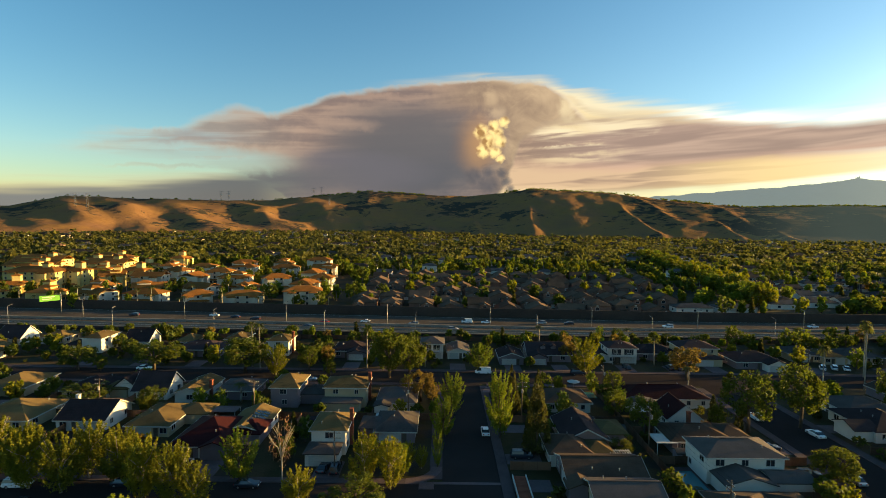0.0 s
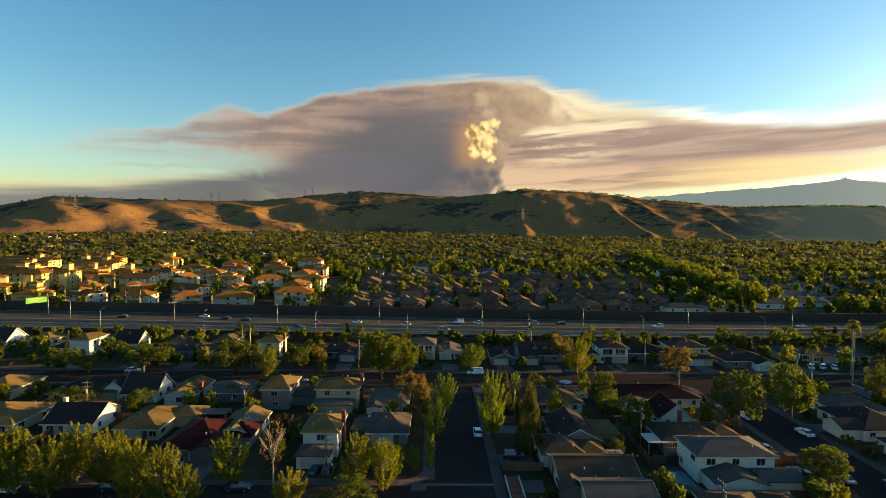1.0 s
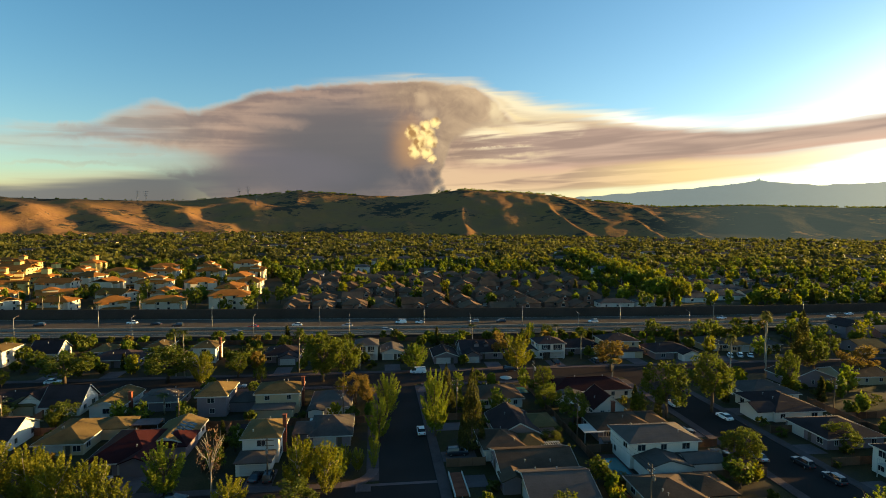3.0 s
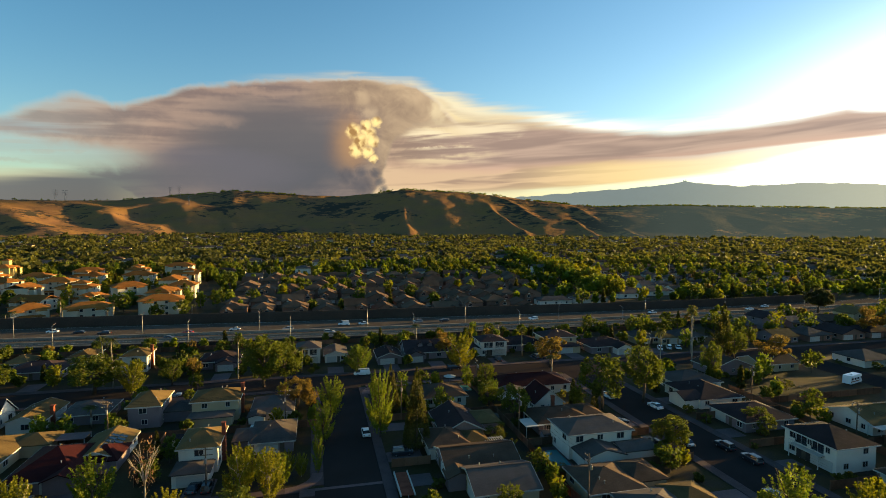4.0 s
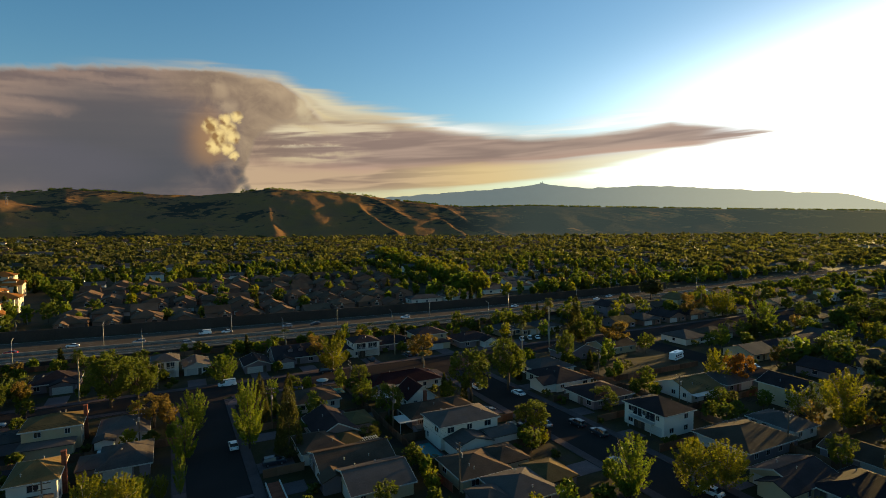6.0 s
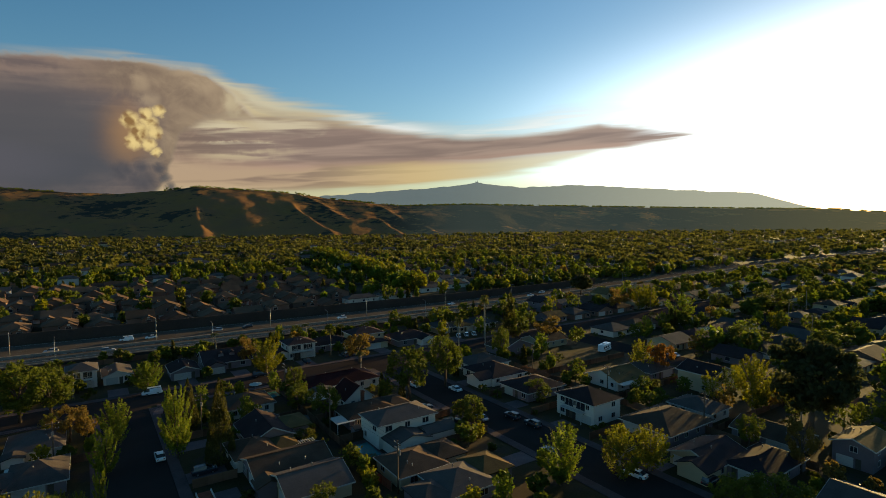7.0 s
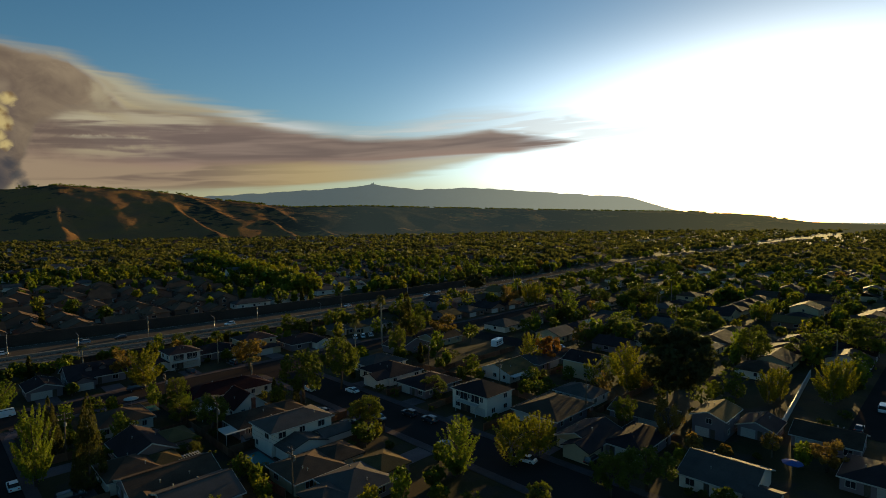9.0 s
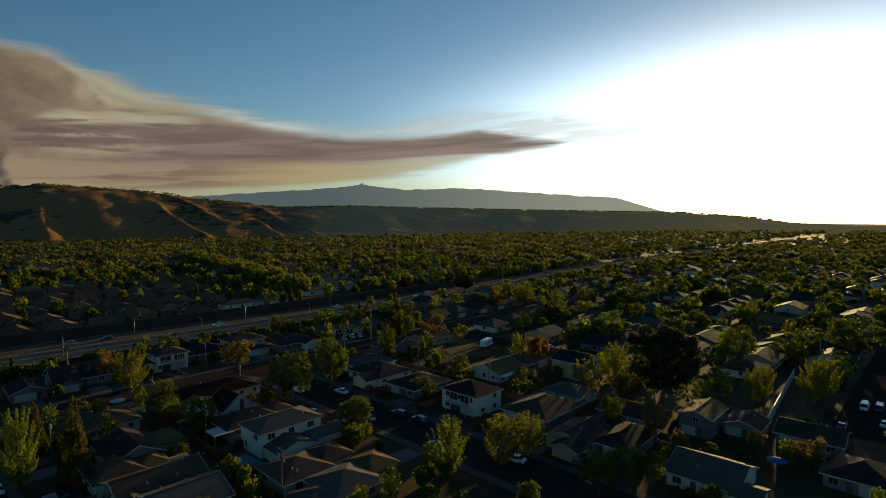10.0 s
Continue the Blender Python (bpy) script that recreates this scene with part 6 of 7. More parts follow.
for x_, y_, w_, d_, m_ in ((48.5, 113.5, 4.6, 5.0, TRIM), (-53, 128.0, 7, 4, CONCRETE), (50.5, 131.0, 5, 3.2, TRIM), (-84, 133, 5, 3.5, WOOD), (-13, 124.8, 5, 3, TRIM), (-108, 131, 6, 3, CONCRETE), (118, 74, 6, 5, CONCRETE), (128, 93, 6, 3.4, TRIM)):
    patio_cover(x_, y_, w_, d_, m_)


def shed(x, y, w, d, rc, wc):
    root = thing("shed", pose(x, y, 0), "small back-yard storage shed with a pitched roof", "shed", "sheds")
    part("wall", wall_solid(w, d, 2.0, "gx", 0.4).mesh("wall", WALLS[wc]), root)
    v, f, _ = roof_solid(w, d, 2.0, "gx", 0.4, 0.2)
    part("roof", mesh_of("roof", v, f, ROOFS[rc]), root)
    part("door", Solid().box(-0.5, 0.5, -d / 2 - 0.05, -d / 2, 0.02, 1.85).mesh("door", WOOD), root)
    TAKEN.append((x - w / 2, x + w / 2, y - d / 2, y + d / 2))


for q in ((50.5, 108.5, 3, 2.4, "grey", "grey"), (-30, 124, 3, 2.5, "dark", "cream"), (-66, 126, 3, 2.5, "brown", "tan"), (41, 121, 3, 2.5, "grey", "white"), (112, 72, 3, 2.6, "grey", "grey"), (-98, 126, 3, 2.5, "grey", "white")):
    shed(*q)

# ---- vehicles ----
for x_, y_, a_, k_, p_ in ((-35.4, 95.4, 0, "sedan", "dark"), (-76.9, 94.5, 5, "suv", "white"), (-71.4, 88, 180, "sedan", "dark"), (-58, 95.4, 0, "sedan", "dark"), (10.4, 121, 90, "sedan", "white"),
                           (13.5, 168.7, 180, "van", "white"), (-95.3, 168.8, 0, "sedan", "white"), (44, 168.8, 0, "suv", "dark"), (-40, 159.3, 0, "sedan", "silver"), (87.6, 121.8, 95, "sedan", "white"), (86.9, 96, 92, "suv", "dark"),
                           (87.6, 89.2, 90, "suv", "dark"), (79.8, 99.8, 90, "sedan", "silver"), (86.6, 59.4, 100, "sedan", "white"), (80.2, 76, 90, "sedan", "dark"), (79.6, 132, 90, "suv", "white"), 
                           (166.4, 111, 90, "sedan", "silver"), (175, 108, 90, "sedan", "silver"), (154.5, 13, 0, "sedan", "dark"), (163, 5.6, 0, "sedan", "white"), (174.4, 10.6, 0, "van", "white"), (175.4, 7.6, 0, "van", "blue"), (96, 49.5, 0, "suv", "dark")):
    car(x_, y_, a_, k_, p_, "parked", "parked cars")
for x_, y_, a_, k_, p_ in ((-50.5, 103, 90, "sedan", "silver"), (-22.8, 102.3, 80, "sedan", "dark"), (-20.5, 102, 90, "suv", "dark"), (129.2, 178, 60, "suv", "white"), (133.2, 178, 60, "suv", "white"), (137, 177.6, 60, "sedan", "white"),
                           (62, 175.8, 90, "suv", "dark"), (76.6, 176, 90, "suv", "dark"), (79.6, 176, 90, "sedan", "dark"), (17, 108.6, 0, "suv", "dark"), (72, 101.5, 0, "suv", "dark"), (72, 114, 0, "sedan", "dark")):
    car(x_, y_, a_, k_, p_, "drive", "cars on driveways")
for x_, o_, k_, p_ in ((-150, 9.5, "suv", "dark"), (-112, 14.3, "sedan", "white"), (-100, 10.5, "sedan", "dark"), (-89, 6.6, "suv", "dark"), (-55, 3.0, "sedan", "red"), (-36, 6.7, "sedan", "white"), (-13, 2.9, "suv", "silver"),
                       (12, 10.5, "van", "white"), (21, 10.5, "sedan", "white"), (47, 10.5, "suv", "silver"), (60, 10.4, "suv", "dark"), (105, 6.7, "suv", "white"), (175, 10.5, "sedan", "white"), (200, -7.1, "sedan", "silver"),
                       (236, 6.7, "sedan", "white"), (252, 14.3, "sedan", "white"), (300, 10.5, "suv", "silver"), (330, -7.1, "sedan", "white"), (5, -7.1, "suv", "silver"), (-60, -7.1, "sedan", "dark")):
    b_ = math.degrees(math.atan2(fwy_y(x_ + 5) - fwy_y(x_ - 5), 10))
    car(x_, fwy_off(x_, o_), b_ + (180 if o_ > 0 else 0), k_, p_, "fwy", "freeway cars")



def motorhome(x, y, heading):
    root = thing("motorhome", pose(x, y, 0.03, 0, 0, heading), "white motorhome with dark side windows parked in the street", "motorhome")
    white = PAINTS["white"]
    part("body", Solid().box(-3.6, 2.1, -1.2, 1.2, 0.55, 3.05, 0.08).mesh("body", white), root)
    v, f = loft([[(2.1, -1.1, 0.5), (2.1, -1.1, 2.2), (2.1, 1.1, 2.2), (2.1, 1.1, 0.5)], [(2.9, -1.05, 0.5), (2.9, -0.95, 2.0), (2.9, 0.95, 2.0), (2.9, 1.05, 0.5)], [(3.6, -1.0, 0.5), (3.6, -0.95, 1.15), (3.6, 0.95, 1.15), (3.6, 1.0, 0.5)]])
    part("cab", mesh_of("cab", v, f, white), root)
    part("overcab", Solid().box(1.9, 3.0, -1.15, 1.15, 2.25, 3.0, 0.1).mesh("overcab", white), root)
    part("windscreen", mesh_of("windscreen", [(2.95, -0.85, 1.9), (2.95, 0.85, 1.9), (3.5, 0.85, 1.28), (3.5, -0.85, 1.28), (2.85, -0.85, 1.9), (2.85, 0.85, 1.9), (3.4, 0.85, 1.2), (3.4, -0.85, 1.2)], BOX_F, GLASS), root)
    for a in (-2.6, -0.9, 0.8):
        for b in (-1, 1):
            part("side_window", cached(("rvwin",), lambda: Solid().box(-0.55, 0.55, -0.03, 0.03, -0.3, 0.3).mesh("side_window", GLASS)), root, pose(a, b * 1.165, 2.0))
    for b in (-1, 1):
        part("stripe", cached(("rvstripe",), lambda: Solid().box(-3.5, 2.0, -0.02, 0.02, -0.12, 0.12).mesh("stripe", BRICK)), root, pose(0, b * 1.19, 1.25))
    part("roof_vent", Solid().box(-1.6, -0.8, -0.4, 0.4, 3.05, 3.3, 0.06).mesh("roof_vent", LAMP_GLASS), root)
    t, r = cached(("wheels",), wheel_parts)
    for a in (-2.2, 2.7):
        for b in (-1.0, 1.0):
            wh = part("wheel", t, root, pose(a, b, 0.32))
            part("rim", r, wh)


motorhome(160.5, 127.0, 15)

# ---- the freeway sign: green panel with plain bars for its writing ----
sg = thing("freeway_sign", pose(-194, 262, 0, 0, 0, 48), "green overhead freeway sign on a steel post", "sign")
part("panel", Solid().box(-4.2, 4.2, -0.1, 0.1, 6.2, 9.0).mesh("panel", SIGN), sg)
part("post", Solid().tube((4.6, 0, -0.2), (4.6, 0, 9.4), 0.22, 0.18, 8).mesh("post", STEEL, True), sg)
part("beam", Solid().tube((-4.2, 0.25, 7.6), (4.6, 0.25, 7.6), 0.14, 0.14, 6).mesh("beam", STEEL, True), sg)
for i, (a, b) in enumerate(((-3.2, 2.2), (-3.2, 0.8))):
    part("text_bar", Solid().box(a, b, -0.13, -0.1, 8.0 - i * 1.0, 8.45 - i * 1.0).mesh("text_bar", TRIM), sg)

# ---- beyond the freeway: a white hall, apartment blocks, tract houses ----
for x_, w_, y_ in ((136, 20, 289), (160, 22, 291), (196, 18, 305), (222, 18, 312)):
    house(x_, y_, w_, 9, 1, "hx", "grey", "white", detail=1, garage=False, storey=3.2)


def apartment(x, y, w, d, st, turn, big):
    skin = SUN_YELLOW if big else SAND
    lab = "cream stucco apartment block with orange terracotta tile roof" if not big else "large sunlit cream apartment block with tile roofs and towers"
    root = thing("apartment_building", pose(x, y, 0, 0, 0, turn), lab, "building", "apartment blocks")
    eave = 2.9 * st
    part("wall", cached(("apw", big, w, d, st), lambda: wall_solid(w, d, eave, "hx", 0.3).mesh("wall", skin)), root)
    v, f, zr = roof_solid(w, d, eave, "hx" if (x + y) % 3 < 2 else "gx", 0.36, 0.8)
    part("roof", cached(("apr", w, d, st, (x + y) % 3 < 2), lambda: mesh_of("roof", v, f, ROOFS["terracotta"])), root)
    # projecting bays with their own small hips
    for s, q in ((-1, -1), (1, -1), (1, 1)):
        bay = part("bay", cached(("bayw", big, st, round(d / 3, 1)), lambda: Solid().box(-d / 6, d / 6, -1.6, 1.6, 0, eave - 0.8).mesh("bay", skin)), root, pose(s * w * 0.28, q * (d / 2 + 0.8), 0))
        vv, ff, _ = roof_solid(d / 3, 3.2, eave - 0.8, "hx", 0.36, 0.4)
        part("bay_roof", cached(("bayr", st, round(d / 3, 1)), lambda: mesh_of("bay_roof", vv, ff, ROOFS["terracotta"])), bay)
    if big:
        tw = part("tower", cached(("tow", st), lambda: Solid().box(-2.2, 2.2, -2.2, 2.2, 0, eave + 5).mesh("tower", skin)), root, pose(w * 0.2, 0, 0))
        vv, ff, _ = roof_solid(4.4, 4.4, eave + 5, "hx", 0.45, 0.5)
        part("tower_roof", cached(("towr", st), lambda: mesh_of("tower_roof", vv, ff, ROOFS["terracotta"])), tw)
    # a taller stepped block with its own roof, and a low hipped lean-to over the carports
    if int(x) % 5 < 2:
        hi = part("upper_block", cached(("upw", big, st, w), lambda: Solid().box(-w * 0.2, w * 0.2, -d * 0.3, d * 0.3, eave - 0.5, eave + 2.3).mesh("upper_block", skin)), root, pose(-w * 0.16 if (x + y) % 2 < 1 else w * 0.12, 0, 0))
        vv, ff, _ = roof_solid(w * 0.4, d * 0.6, eave + 2.3, "hx", 0.36, 0.6)
        part("upper_roof", cached(("upr", st, w, d), lambda: mesh_of("upper_roof", vv, ff, ROOFS["terracotta"])), hi)
    if int(x) % 3:
        low = part("carport", cached(("cpw", big, w), lambda: Solid().box(-w * 0.36, w * 0.36, -1.4, 1.4, 0, 2.6).mesh("carport", skin)), root, pose(0, -d / 2 - 2.6, 0))
        vv, ff, _ = roof_solid(w * 0.72, 2.8, 2.6, "hx", 0.36, 0.5)
        part("carport_roof", cached(("cpr", w), lambda: mesh_of("carport_roof", vv, ff, ROOFS["terracotta"])), low)
        # three dark flat panels paint the shade of carport openings on a solid wall
        part("carport_opening", cached(("cpo", w), lambda: Solid().box(-w * 0.3, -w * 0.12, -0.03, 0, 0.02, 2.1).box(-w * 0.08, w * 0.08, -0.03, 0, 0.02, 2.1).box(w * 0.12, w * 0.3, -0.03, 0, 0.02, 2.1).mesh("carport_opening", SOUNDWALL)), low, pose(0, -1.403, 0))
    for side, L in (("-y", w), ("+x", d)):
        n = int(L / 4.2)
        for lev in range(st):
            for i in range(n):
                u_ = (i + 0.5) / n * L - L / 2
                if side == "-y" and abs(abs(u_) - w * 0.28) < d / 6 + 0.7:
                    continue
                add_window(root, side, w, d, u_, lev * 2.9 + 1.6, 1.2, 1.3, True)
    TAKEN.append((x - w / 2 - 1, x + w / 2 + 1, y - d / 2 - 2, y + d / 2 + 2))


rnd = random.Random(5)
for row, (y_, x0, x1) in enumerate(((298, -262, -60), (328, -275, -62), (360, -290, -66), (394, -300, -72), (430, -300, -78), (470, -320, -84))):
    x_ = x1 - 8.0 - (row % 2) * 6
    while x_ > x0:
        w_ = rnd.choice((15, 18, 20))
        if rnd.random() < 0.9:
            apartment(x_ - w_ / 2, y_ + rnd.uniform(-3, 3), w_, 12, rnd.choice((2, 2, 3) if row < 2 else (2, 3, 3, 4)), rnd.choice((0, 90, 0, 25, -20, 12)), x_ < -215)
        x_ -= w_ + rnd.uniform(8, 16)
for x_, y_, w_ in ((-268, 352, 34), (-300, 392, 36), (-262, 420, 30), (-330, 440, 40), (-290, 470, 34)):
    apartment(x_, y_, w_, 16, 4, 0, True)

def tract_front(host, w, d, st, q):
    """The broken front of a tract house: a gabled bay, a low hipped porch roof, gable vents and a band of windows."""
    wd = round(w * 0.46, 1)
    e = 2.7 * st
    bay = part("gabled_bay", cached(("tbay", wd, st), lambda: wall_solid(wd, 4.0, e - 0.3, "gy", 0.5).mesh("gabled_bay", WALLS["tan"])), host, pose(q * w * 0.24, -d / 2 - 1.2, 0))
    v, f, _ = roof_solid(wd, 4.0, e - 0.3, "gy", 0.5, 0.45)
    part("bay_roof", cached(("tbayr", wd, st), lambda: mesh_of("bay_roof", v, f, ROOFS["clay"])), bay)
    part("gable_vent", cached(("tvent",), lambda: Solid().box(-0.5, 0.5, -0.06, 0, -0.35, 0.35).mesh("gable_vent", TRIM)), bay, pose(0, -2.004, e + 0.25))
    for lev in range(st):
        part("window", cached(("plain", 1.9, 1.2), lambda: plain_window(1.9, 1.2)), bay, pose(0, -2.004, lev * 2.7 + 1.4))
    porch = part("porch", cached(("tpor", wd), lambda: Solid().box(-wd / 2, wd / 2, -1.2, 1.2, 0, 2.4).mesh("porch", WALLS["tan"])), host, pose(-q * w * 0.25, -d / 2 - 0.9, 0))
    v2, f2, _ = roof_solid(wd, 2.4, 2.4, "hx", 0.45, 0.5)
    part("porch_roof", cached(("tporr", wd), lambda: mesh_of("porch_roof", v2, f2, ROOFS["clay"])), porch)
    part("garage_door", cached(("garage", 3.0), lambda: garage_mesh(3.0).mesh("garage_door", TRIM)), porch, pose(0, -1.204, 0))


for i in range(30):
    x_ = -258 + i * 6.9 + 2.5 * math.sin(i * 2.3)
    tree(round(x_, 1), round(280.5 + 3.0 * math.sin(i * 1.7) + (34 if i % 3 == 1 else 0), 1), 9.0 + 3.0 * math.sin(i * 5.1), 4.0, "palm", group="palms before the apartments")
TRACT = [(11.0, 12.5, 2), (12.5, 11.5, 2), (10.0, 13.0, 2), (13.0, 12.0, 1)]
n_t = 0
for row, y_ in enumerate((281, 304, 326, 351, 374, 399, 423)):
    x_ = -46 - row * 1.0
    while x_ < 118 + row * 6:
        w_, d_, st_ = TRACT[rnd.randrange(4)]
        if free(x_ + w_ / 2, y_, 4, TAKEN[-60:]):
            home = house(x_ + w_ / 2, y_ + rnd.uniform(-1, 1), w_, d_, st_, rnd.choice(("hx", "gy", "gx", "gy", "hy")), "clay", "tan", detail=1, group="tract houses", front=rnd.choice(("-y", "+y")), pitch=0.42)
            if row < 4:
                tract_front(home, w_, d_, st_, rnd.choice((-1, 1)))
            n_t += 1
        x_ += w_ + rnd.uniform(2.2, 4.5)
for row, y_ in enumerate((318, 345, 380, 408, 445, 475)):
    x_ = 205 + row * 14
    while x_ < 420 + row * 25:
        w_, d_, st_ = TRACT[rnd.randrange(4)]
        house(x_, y_ + 0.06 * (x_ - 205), w_, d_, 1, rnd.choice(("hx", "hy", "gx")), rnd.choice(("grey", "dark", "brown")), rnd.choice(("white", "cream", "grey")), detail=1, group="houses beyond the freeway")
        x_ += w_ + rnd.uniform(5, 9)

# ---- more houses of the same streets, towards the sun ----
for x0, y_, n_, fr in ((182, 146, 5, "+y"), (182, 118, 5, "-y"), (182, 92, 4, "+y"), (182, 66, 4, "-y"), (182, 42, 4, "+y"), (182, 24, 4, "-y"), (182, 182, 6, "-y"), (278, 146, 5, "+y"), (278, 112, 6, "-y"), (278, 84, 6, "+y"), (278, 54, 6, "-y"),
                       (278, 26, 6, "+y"), (278, -8, 6, "-y"), (124, 148, 2, "+y"), (126, 100, 2, "-y"), (128, 82, 2, "-y"), (290, 182, 5, "-y"), (278, -36, 6, "-y"), (100, -10, 4, "+y"), (182, -12, 4, "+y"), (290, 208, 5, "+y"), (182, 206, 5, "+y"),
                       (-235, 182, 5, "-y"), (-235, 146, 5, "+y"), (-235, 112, 5, "-y")):
    x_ = x0
    for i in range(n_):
        w_, d_ = rnd.uniform(11, 15), rnd.uniform(10, 13)
        if free(x_ + w_ / 2, y_, 5, TAKEN):
            house(round(x_ + w_ / 2, 1), y_, round(w_), round(d_), 2 if rnd.random() < 0.1 else 1, rnd.choice(("hx", "hx", "gx", "gy")), rnd.choice(("grey", "dark", "brown", "tan", "dark")), rnd.choice(("white", "cream", "grey", "tan")), fr, group="houses along the streets", detail=1 if x_ > 175 or x_ < -150 else 2)
        x_ += w_ + rnd.uniform(3, 5)

# ---- garden trees and shrubs between them ----
rnd = random.Random(11)
made = 0
for i in range(4200):
    x_, y_ = rnd.uniform(-170, 330), rnd.uniform(-40, 216)
    if math.hypot(x_, y_) < 72 or math.degrees(math.atan2(x_, y_)) < -45:
        continue
    kind = rnd.choices(("oak", "shrub", "pear", "ash", "autumn", "cypress", "palm"), (40, 34, 10, 9, 4, 3, 2))[0]
    h_ = {"oak": rnd.uniform(4, 8), "shrub": rnd.uniform(1.4, 3), "pear": rnd.uniform(5, 9), "ash": rnd.uniform(5, 9), "autumn": rnd.uniform(5, 8), "cypress": rnd.uniform(5, 10), "palm": rnd.uniform(7, 13)}[kind]
    h_ *= 1.15 if x_ > 130 else 0.78
    w_ = h_ * {"oak": 0.95, "shrub": 1.3, "pear": 0.6, "ash": 0.8, "autumn": 0.8, "cypress": 0.35, "palm": 0.4}[kind]
    if kind == "palm" and y_ < 112 and x_ < 95:
        continue
    if not free(x_, y_, min(w_ * 0.35, 2.2), TAKEN):
        continue
    TAKEN.append((x_ - w_ * 0.3, x_ + w_ * 0.3, y_ - w_ * 0.3, y_ + w_ * 0.3))
    if made < 110 or kind == "palm":
        tree(round(x_, 1), round(y_, 1), h_, w_, kind, 1300, 0.32, "garden trees")
    else:
        near = math.hypot(x_, y_) < 175
        crowd_tree(x_, y_, h_, w_, kind, (560 if near else 280) if kind != "shrub" else 260, (0.30 if near else 0.55) if kind != "shrub" else 0.26, "garden trees")
    made += 1
    if made > 900:
        break

# trees along the freeway's near wall and among the houses beyond it
for i in range(60):
    x_ = -300 + i * 10 + rnd.uniform(-4, 4)
    if x_ < 235:
        crowd_tree(x_, fwy_y(x_) - 25.0 + rnd.uniform(-1.5, 1.5), rnd.uniform(1.5, 4.5) * (1.6 if i % 9 == 0 else 1), rnd.uniform(2.5, 5), rnd.choice(("oak", "shrub", "oak", "pear")), 420, 0.42, "trees along the freeway")
for i in range(44):
    t_ = i / 43
    for o in (-5, 6):
        tree(186 + 72 * t_ + o + rnd.uniform(-3, 3), 306 + 380 * t_ + rnd.uniform(-3, 3), rnd.uniform(10, 15), rnd.uniform(9, 13), "ash" if rnd.random() < 0.7 else "pear", 420, 0.75, "row of trees beyond the freeway")
made = 0
for i in range(2400):
    x_, y_ = rnd.uniform(-330, 440), rnd.uniform(276, 560)
    if math.degrees(math.atan2(x_, y_)) < -43:
        continue
    kind = rnd.choices(("oak", "pear", "palm", "cypress", "ash"), (36, 34, 6, 9, 16))[0]
    h_ = rnd.uniform(6, 11)
    w_ = h_ * {"oak": 0.85, "pear": 0.5, "palm": 0.4, "cypress": 0.3, "ash": 0.7}[kind]
    if not free(x_, y_, 1.2, TAKEN):
        continue
    TAKEN.append((x_ - 2, x_ + 2, y_ - 2, y_ + 2))
    if kind == "palm":
        tree(x_, y_, h_, w_, kind, 220, 0.85, "palms beyond the freeway")
    else:
        crowd_tree(x_, y_, h_, w_, kind, 170, 0.95, "trees beyond the freeway")
    made += 1
    if made > 820:
        break

# the streets further towards the sun: crowded trees
for i in range(1500):
    r_, az_ = rnd.uniform(215, 600), radians(rnd.uniform(38, 101))
    x_, y_ = r_ * math.sin(az_), r_ * math.cos(az_)
    if abs(y_ - fwy_y(x_)) < 26 or not free(x_, y_, 1.0, TAKEN) or (x_ < 330 and -40 < y_ < 216 and rnd.random() < 0.5):
        continue
    kind = rnd.choices(("oak", "pear", "ash", "autumn", "cypress", "shrub"), (46, 18, 12, 5, 5, 14))[0]
    h_ = rnd.uniform(4.5, 10) if kind != "shrub" else rnd.uniform(2, 3.5)
    crowd_tree(x_, y_, h_, h_ * {"oak": 1.0, "pear": 0.6, "ash": 0.8, "autumn": 0.85, "cypress": 0.35, "shrub": 1.3}[kind], kind, 170, 0.95, "street trees towards the sun")
for i in range(70):
    x_ = 105 + i * 7 + rnd.uniform(-4, 4)
    kind = rnd.choice(("oak", "oak", "pear", "autumn", "ash"))
    h_ = rnd.uniform(1.6, 3.8) * (1.9 if i % 9 == 0 else 1.0)
    crowd_tree(x_, fwy_y(x_) - 24 - rnd.uniform(0, 12), h_, h_ * 0.9, kind, 260, 0.7, "trees along the freeway")
for i in range(150):
    x_ = 330 + i * 5.5 + rnd.uniform(-4, 4)
    o_ = rnd.choice((-1, -1, 1))
    h_ = rnd.uniform(5, 11) if o_ > 0 else rnd.uniform(2, 5)
    crowd_tree(x_, fwy_off(x_, o_ * (30 if o_ > 0 else 24)) + o_ * rnd.uniform(0, 9), h_, h_ * 0.9, rnd.choice(("oak", "oak", "pear", "ash")), 110, 1.0, "trees along the freeway")
settle_crowds()

# ---- the far town: tree tops and roofs to the foot of the hills ----


HOMES = list(TAKEN)


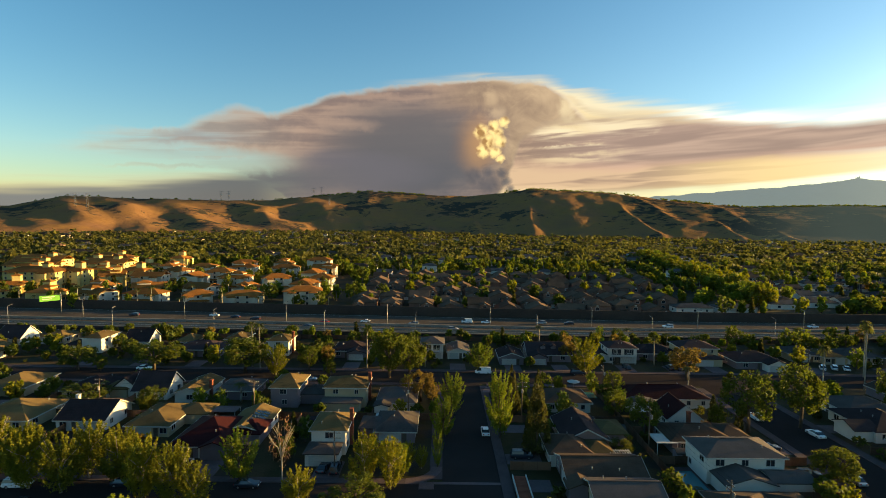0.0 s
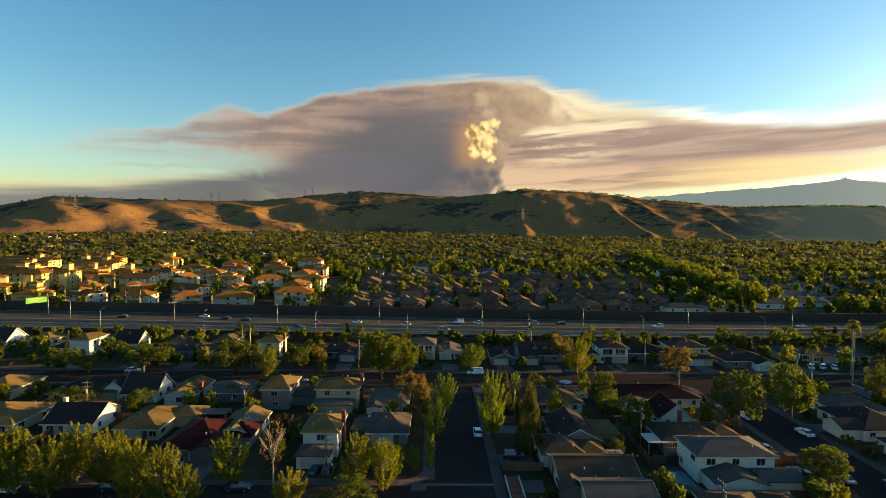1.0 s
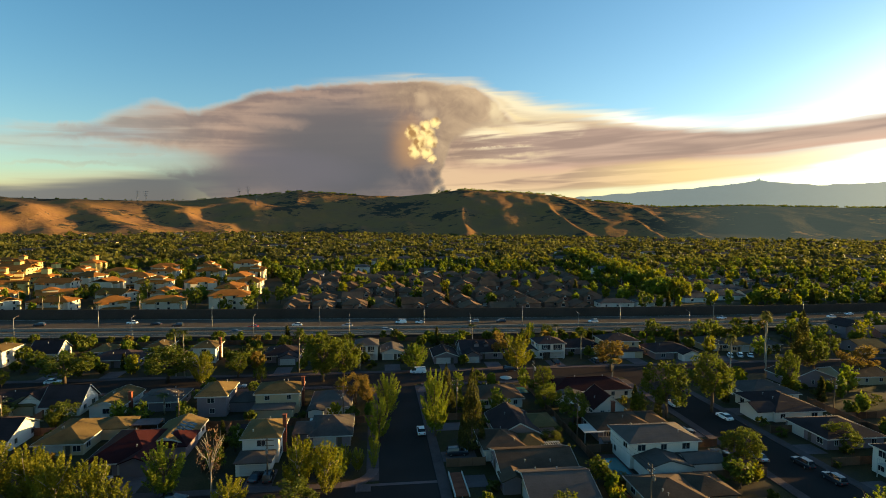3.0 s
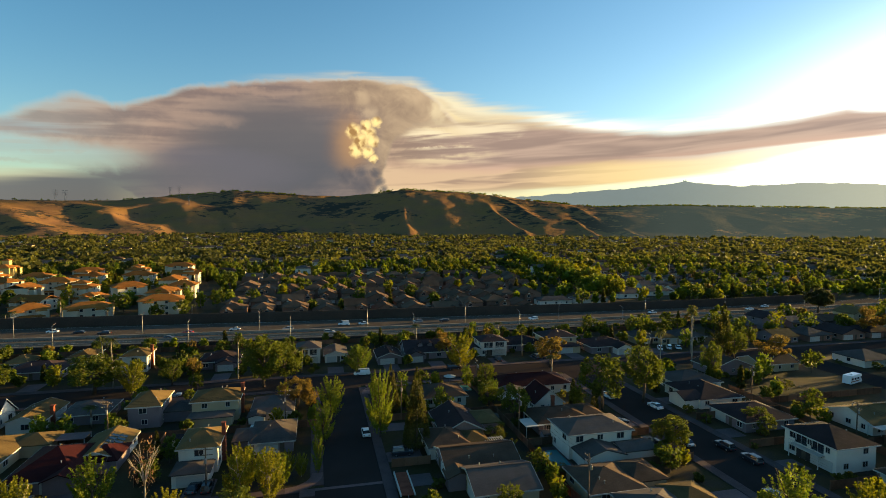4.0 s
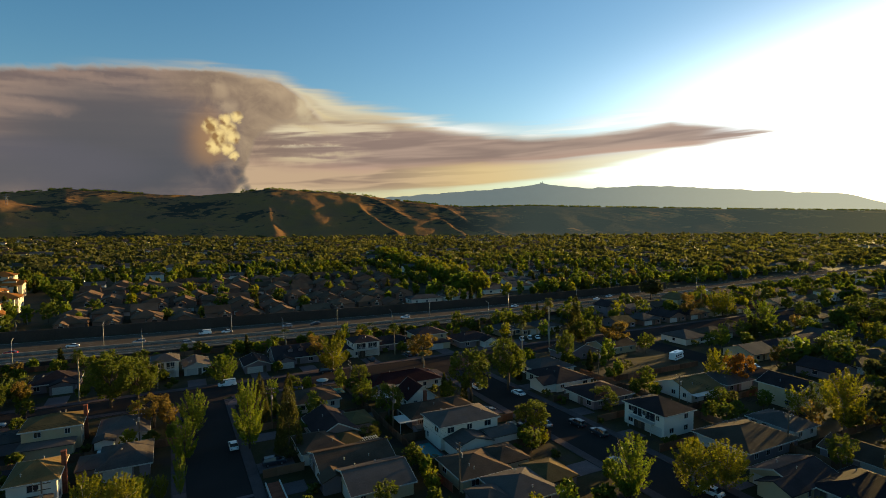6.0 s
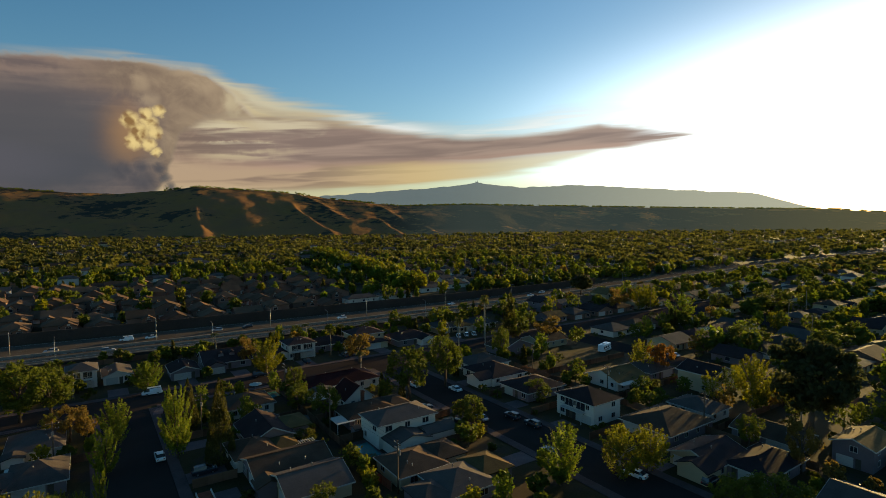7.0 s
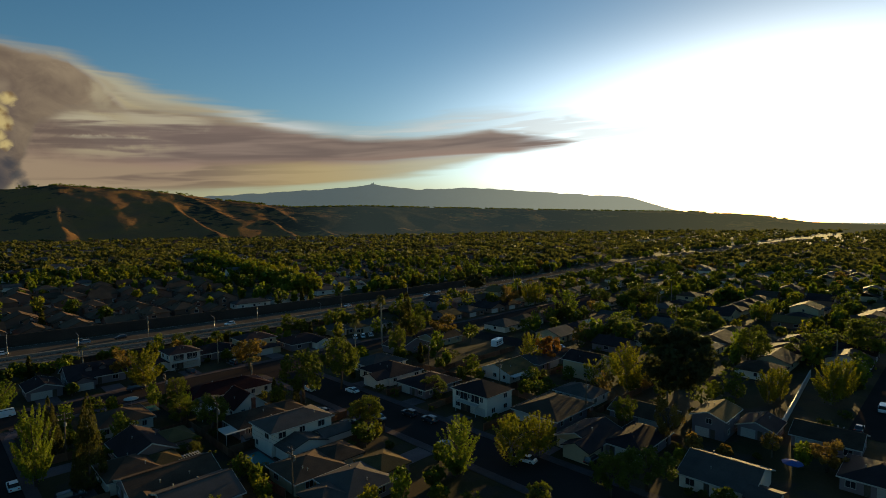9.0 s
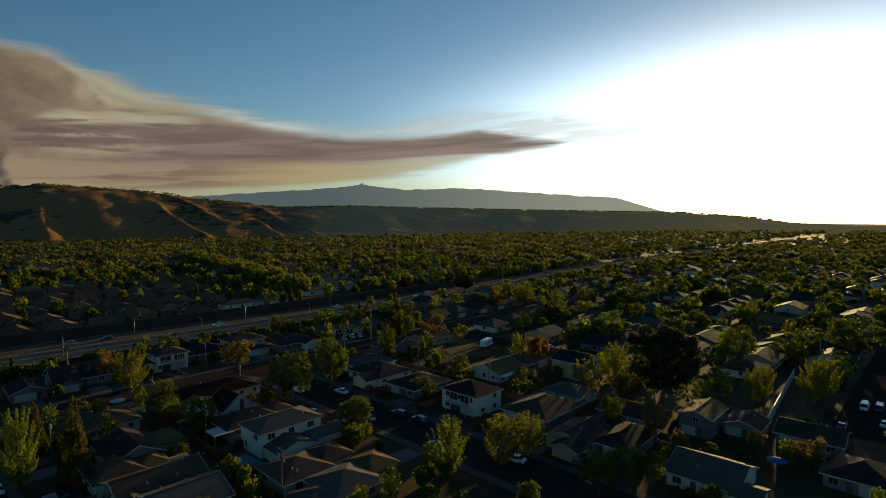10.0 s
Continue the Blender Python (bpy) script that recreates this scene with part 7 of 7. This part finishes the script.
def far_houses(count, rc, wc, seed):
    rng = np.random.default_rng(seed)
    roofs, walls = Solid(), Solid()
    for i in range(count):
        if rng.random() < 0.22:
            r, az = rng.uniform(400, 620), radians(rng.uniform(45, 101))
        elif rng.random() < 0.2:
            r, az = rng.uniform(445, 640), radians(rng.uniform(-9, 26))
        else:
            r, az = 560 * (1900 / 560) ** rng.uniform(0, 1), radians(rng.uniform(-47, 100))
        x_, y_ = r * math.sin(az), r * math.cos(az)
        if abs(y_ - fwy_y(x_)) < 40 or not free(x_, y_, 8, HOMES):
            continue
        HOMES.append((x_ - 7, x_ + 7, y_ - 6, y_ + 6))
        w_, d_, e_ = rng.uniform(11, 18), rng.uniform(9, 12), rng.choice((3.0, 3.0, 5.6))
        v, f, _ = roof_solid(w_, d_, e_, "hx" if rng.random() < 0.6 else "gx", 0.4)
        roofs.add([(a + x_, b + y_, c) for a, b, c in v], f)
        walls.box(x_ - w_ / 2, x_ + w_ / 2, y_ - d_ / 2, y_ + d_ / 2, 0, e_)
    return roofs.mesh("far_roofs", ROOFS[rc]), walls.mesh("far_walls", WALLS[wc])


for rc, wc, c_, s_ in (("grey", "white", 800, 1), ("brown", "cream", 900, 2), ("clay", "tan", 900, 3)):
    a_, b_ = far_houses(c_, rc, wc, s_)
    tagged(new("far_roofs", a_), "scattered %s roofs of the far town" % ROOF_WORDS[rc], "roofs", kind="stuff")
    tagged(new("far_walls", b_), "scattered %s house walls of the far town" % WALL_WORDS[wc], "walls", kind="stuff")




def spray(c, spread, n, size, rng):
    """A far tree top: a handful of leafy boughs on the skin of a lump."""
    d = rng.normal(size=(n, 3))
    d /= np.linalg.norm(d, axis=1)[:, None]
    d[:, 2] = np.abs(d[:, 2]) * 1.1 - 0.25
    return leaf_quads(c + d * rng.uniform(0.55, 1.0, (n, 1)) * np.array(spread), size, rng)


def far_trees():
    rng = np.random.default_rng(3)
    out = []
    n = 17500
    u = rng.uniform(0, 1, n)
    r = 560 * (2450 / 560) ** u
    az = np.radians(rng.uniform(-48, 100, n))
    X, Y = r * np.sin(az), r * np.cos(az)
    keep = np.array([abs(b - fwy_y(a)) > 34 for a, b in zip(X, Y)])
    hm = np.array(HOMES)
    for a, b, c, d in hm[np.hypot((hm[:, 0] + hm[:, 1]) / 2, (hm[:, 2] + hm[:, 3]) / 2) > 540]:
        keep &= ~((X > a - 1) & (X < b + 1) & (Y > c - 9) & (Y < d + 1))
    X, Y, r = X[keep], Y[keep], r[keep]
    for x_, y_, q in zip(X, Y, r):
        lumps = 2 if q < 1100 else 1
        s = rng.uniform(3.2, 7.0) * (1 + max(0, q - 800) / 1500)
        h = rng.uniform(4.0, 9.0) * (1.4 if rng.random() < 0.06 else 1.0)
        for j in range(lumps):
            c = np.array([x_ + rng.normal() * s * 0.6, y_ + rng.normal() * s * 0.6, h * rng.uniform(0.5, 0.8)])
            out.append(spray(c, (s * 0.7, s * 0.7, h * 0.40), 10, s * 0.44, rng))
    return quads_mesh("far_trees", np.concatenate(out), FAR_LEAF)


tagged(new("far_trees", far_trees()), "dense dark-green tree tops across the far town", "trees", kind="stuff")


# ---- transmission towers on the hills, masts on the peak ----
def hill_height(az):
    return lerp(az, CREST)


def pylon(az, up):
    r = lerp(az, FOOT) + HILL_DEPTH * up
    z = 0.62 * hill_height(az) if up < 0.8 else hill_height(az) - 3
    root = thing("pylon", pose(r * math.sin(radians(az)), r * math.cos(radians(az)), z, 0, 0, -az), "grey steel lattice transmission tower on a hillside", "pylon", "transmission towers")

    def build():
        s = Solid()
        for a in (-1, 1):
            for b in (-1, 1):
                s.tube((a * 4, b * 4, -25), (a * 0.8, b * 0.8, 38), 0.45, 0.3, 4)
        for h in (22, 29, 36):
            s.tube((-8, 0, h), (8, 0, h), 0.4, 0.4, 4)
        for h in (2, 12, 20):
            s.tube((-4 + h * 0.08, -4, h), (4 - h * 0.08, -4, h + 9), 0.3, 0.3, 4)
            s.tube((4 - h * 0.08, -4, h), (-4 + h * 0.08, -4, h + 9), 0.3, 0.3, 4)
        return s.mesh("lattice", STEEL)

    part("lattice", cached(("pylon",), build), root)


for az, up in ((-13.6, 0.95), (-12.8, 0.9), (-22.5, 0.95), (-21.8, 0.97), (-34.5, 0.5), (-33.6, 0.45), (-12.0, 0.5)):
    pylon(az, up)


def radio_masts(az):
    """Two slim masts and a flat-roofed hut on the far peak."""
    r = 4290.0
    root = thing("radio_mast", pose(r * math.sin(radians(az)), r * math.cos(radians(az)), lerp(az, PEAKS) - 6, 0, 0, -az), "tiny grey radio masts and a hut on the mountain top", "mast")
    # hut and masts share the mountains' painted haze glow
    part("hut", Solid().box(-9, 9, -6, 6, -10, 10).mesh("hut", MTN), root)
    for q, h in ((-12, 14), (4, 20)):
        part("mast", Solid().tube((q, 0, -10), (q, 0, h), 2.2, 1.4, 6).mesh("mast", MTN), root)


radio_masts(37.7)


def ridge_oaks():
    """Oaks standing along the crests."""
    rng = np.random.default_rng(8)
    out = []
    for a, b, n in ((-14, -2, 420), (6, 20, 420), (22, 78, 1900), (-38, -15, 60)):
        for i in range(n):
            az = rng.uniform(a, b)
            r = lerp(az, FOOT) + HILL_DEPTH * (1.0 + rng.normal() * 0.05)
            if noise.noise(Vector((az * 0.9, 0, 4))) < -0.28:
                continue
            s = rng.uniform(1.5, 4.6)
            c = np.array([r * math.sin(radians(az)), r * math.cos(radians(az)), hill_height(az) + s * 0.2])
            out.append(spray(c, (s * 1.2, s * 1.2, s), 10, s * 0.6, rng))
    return quads_mesh("ridge_oaks", np.concatenate(out), LEAF["oak"])


tagged(new("ridge_oaks", ridge_oaks()), "dark oaks along the hill crests", "trees", kind="stuff")
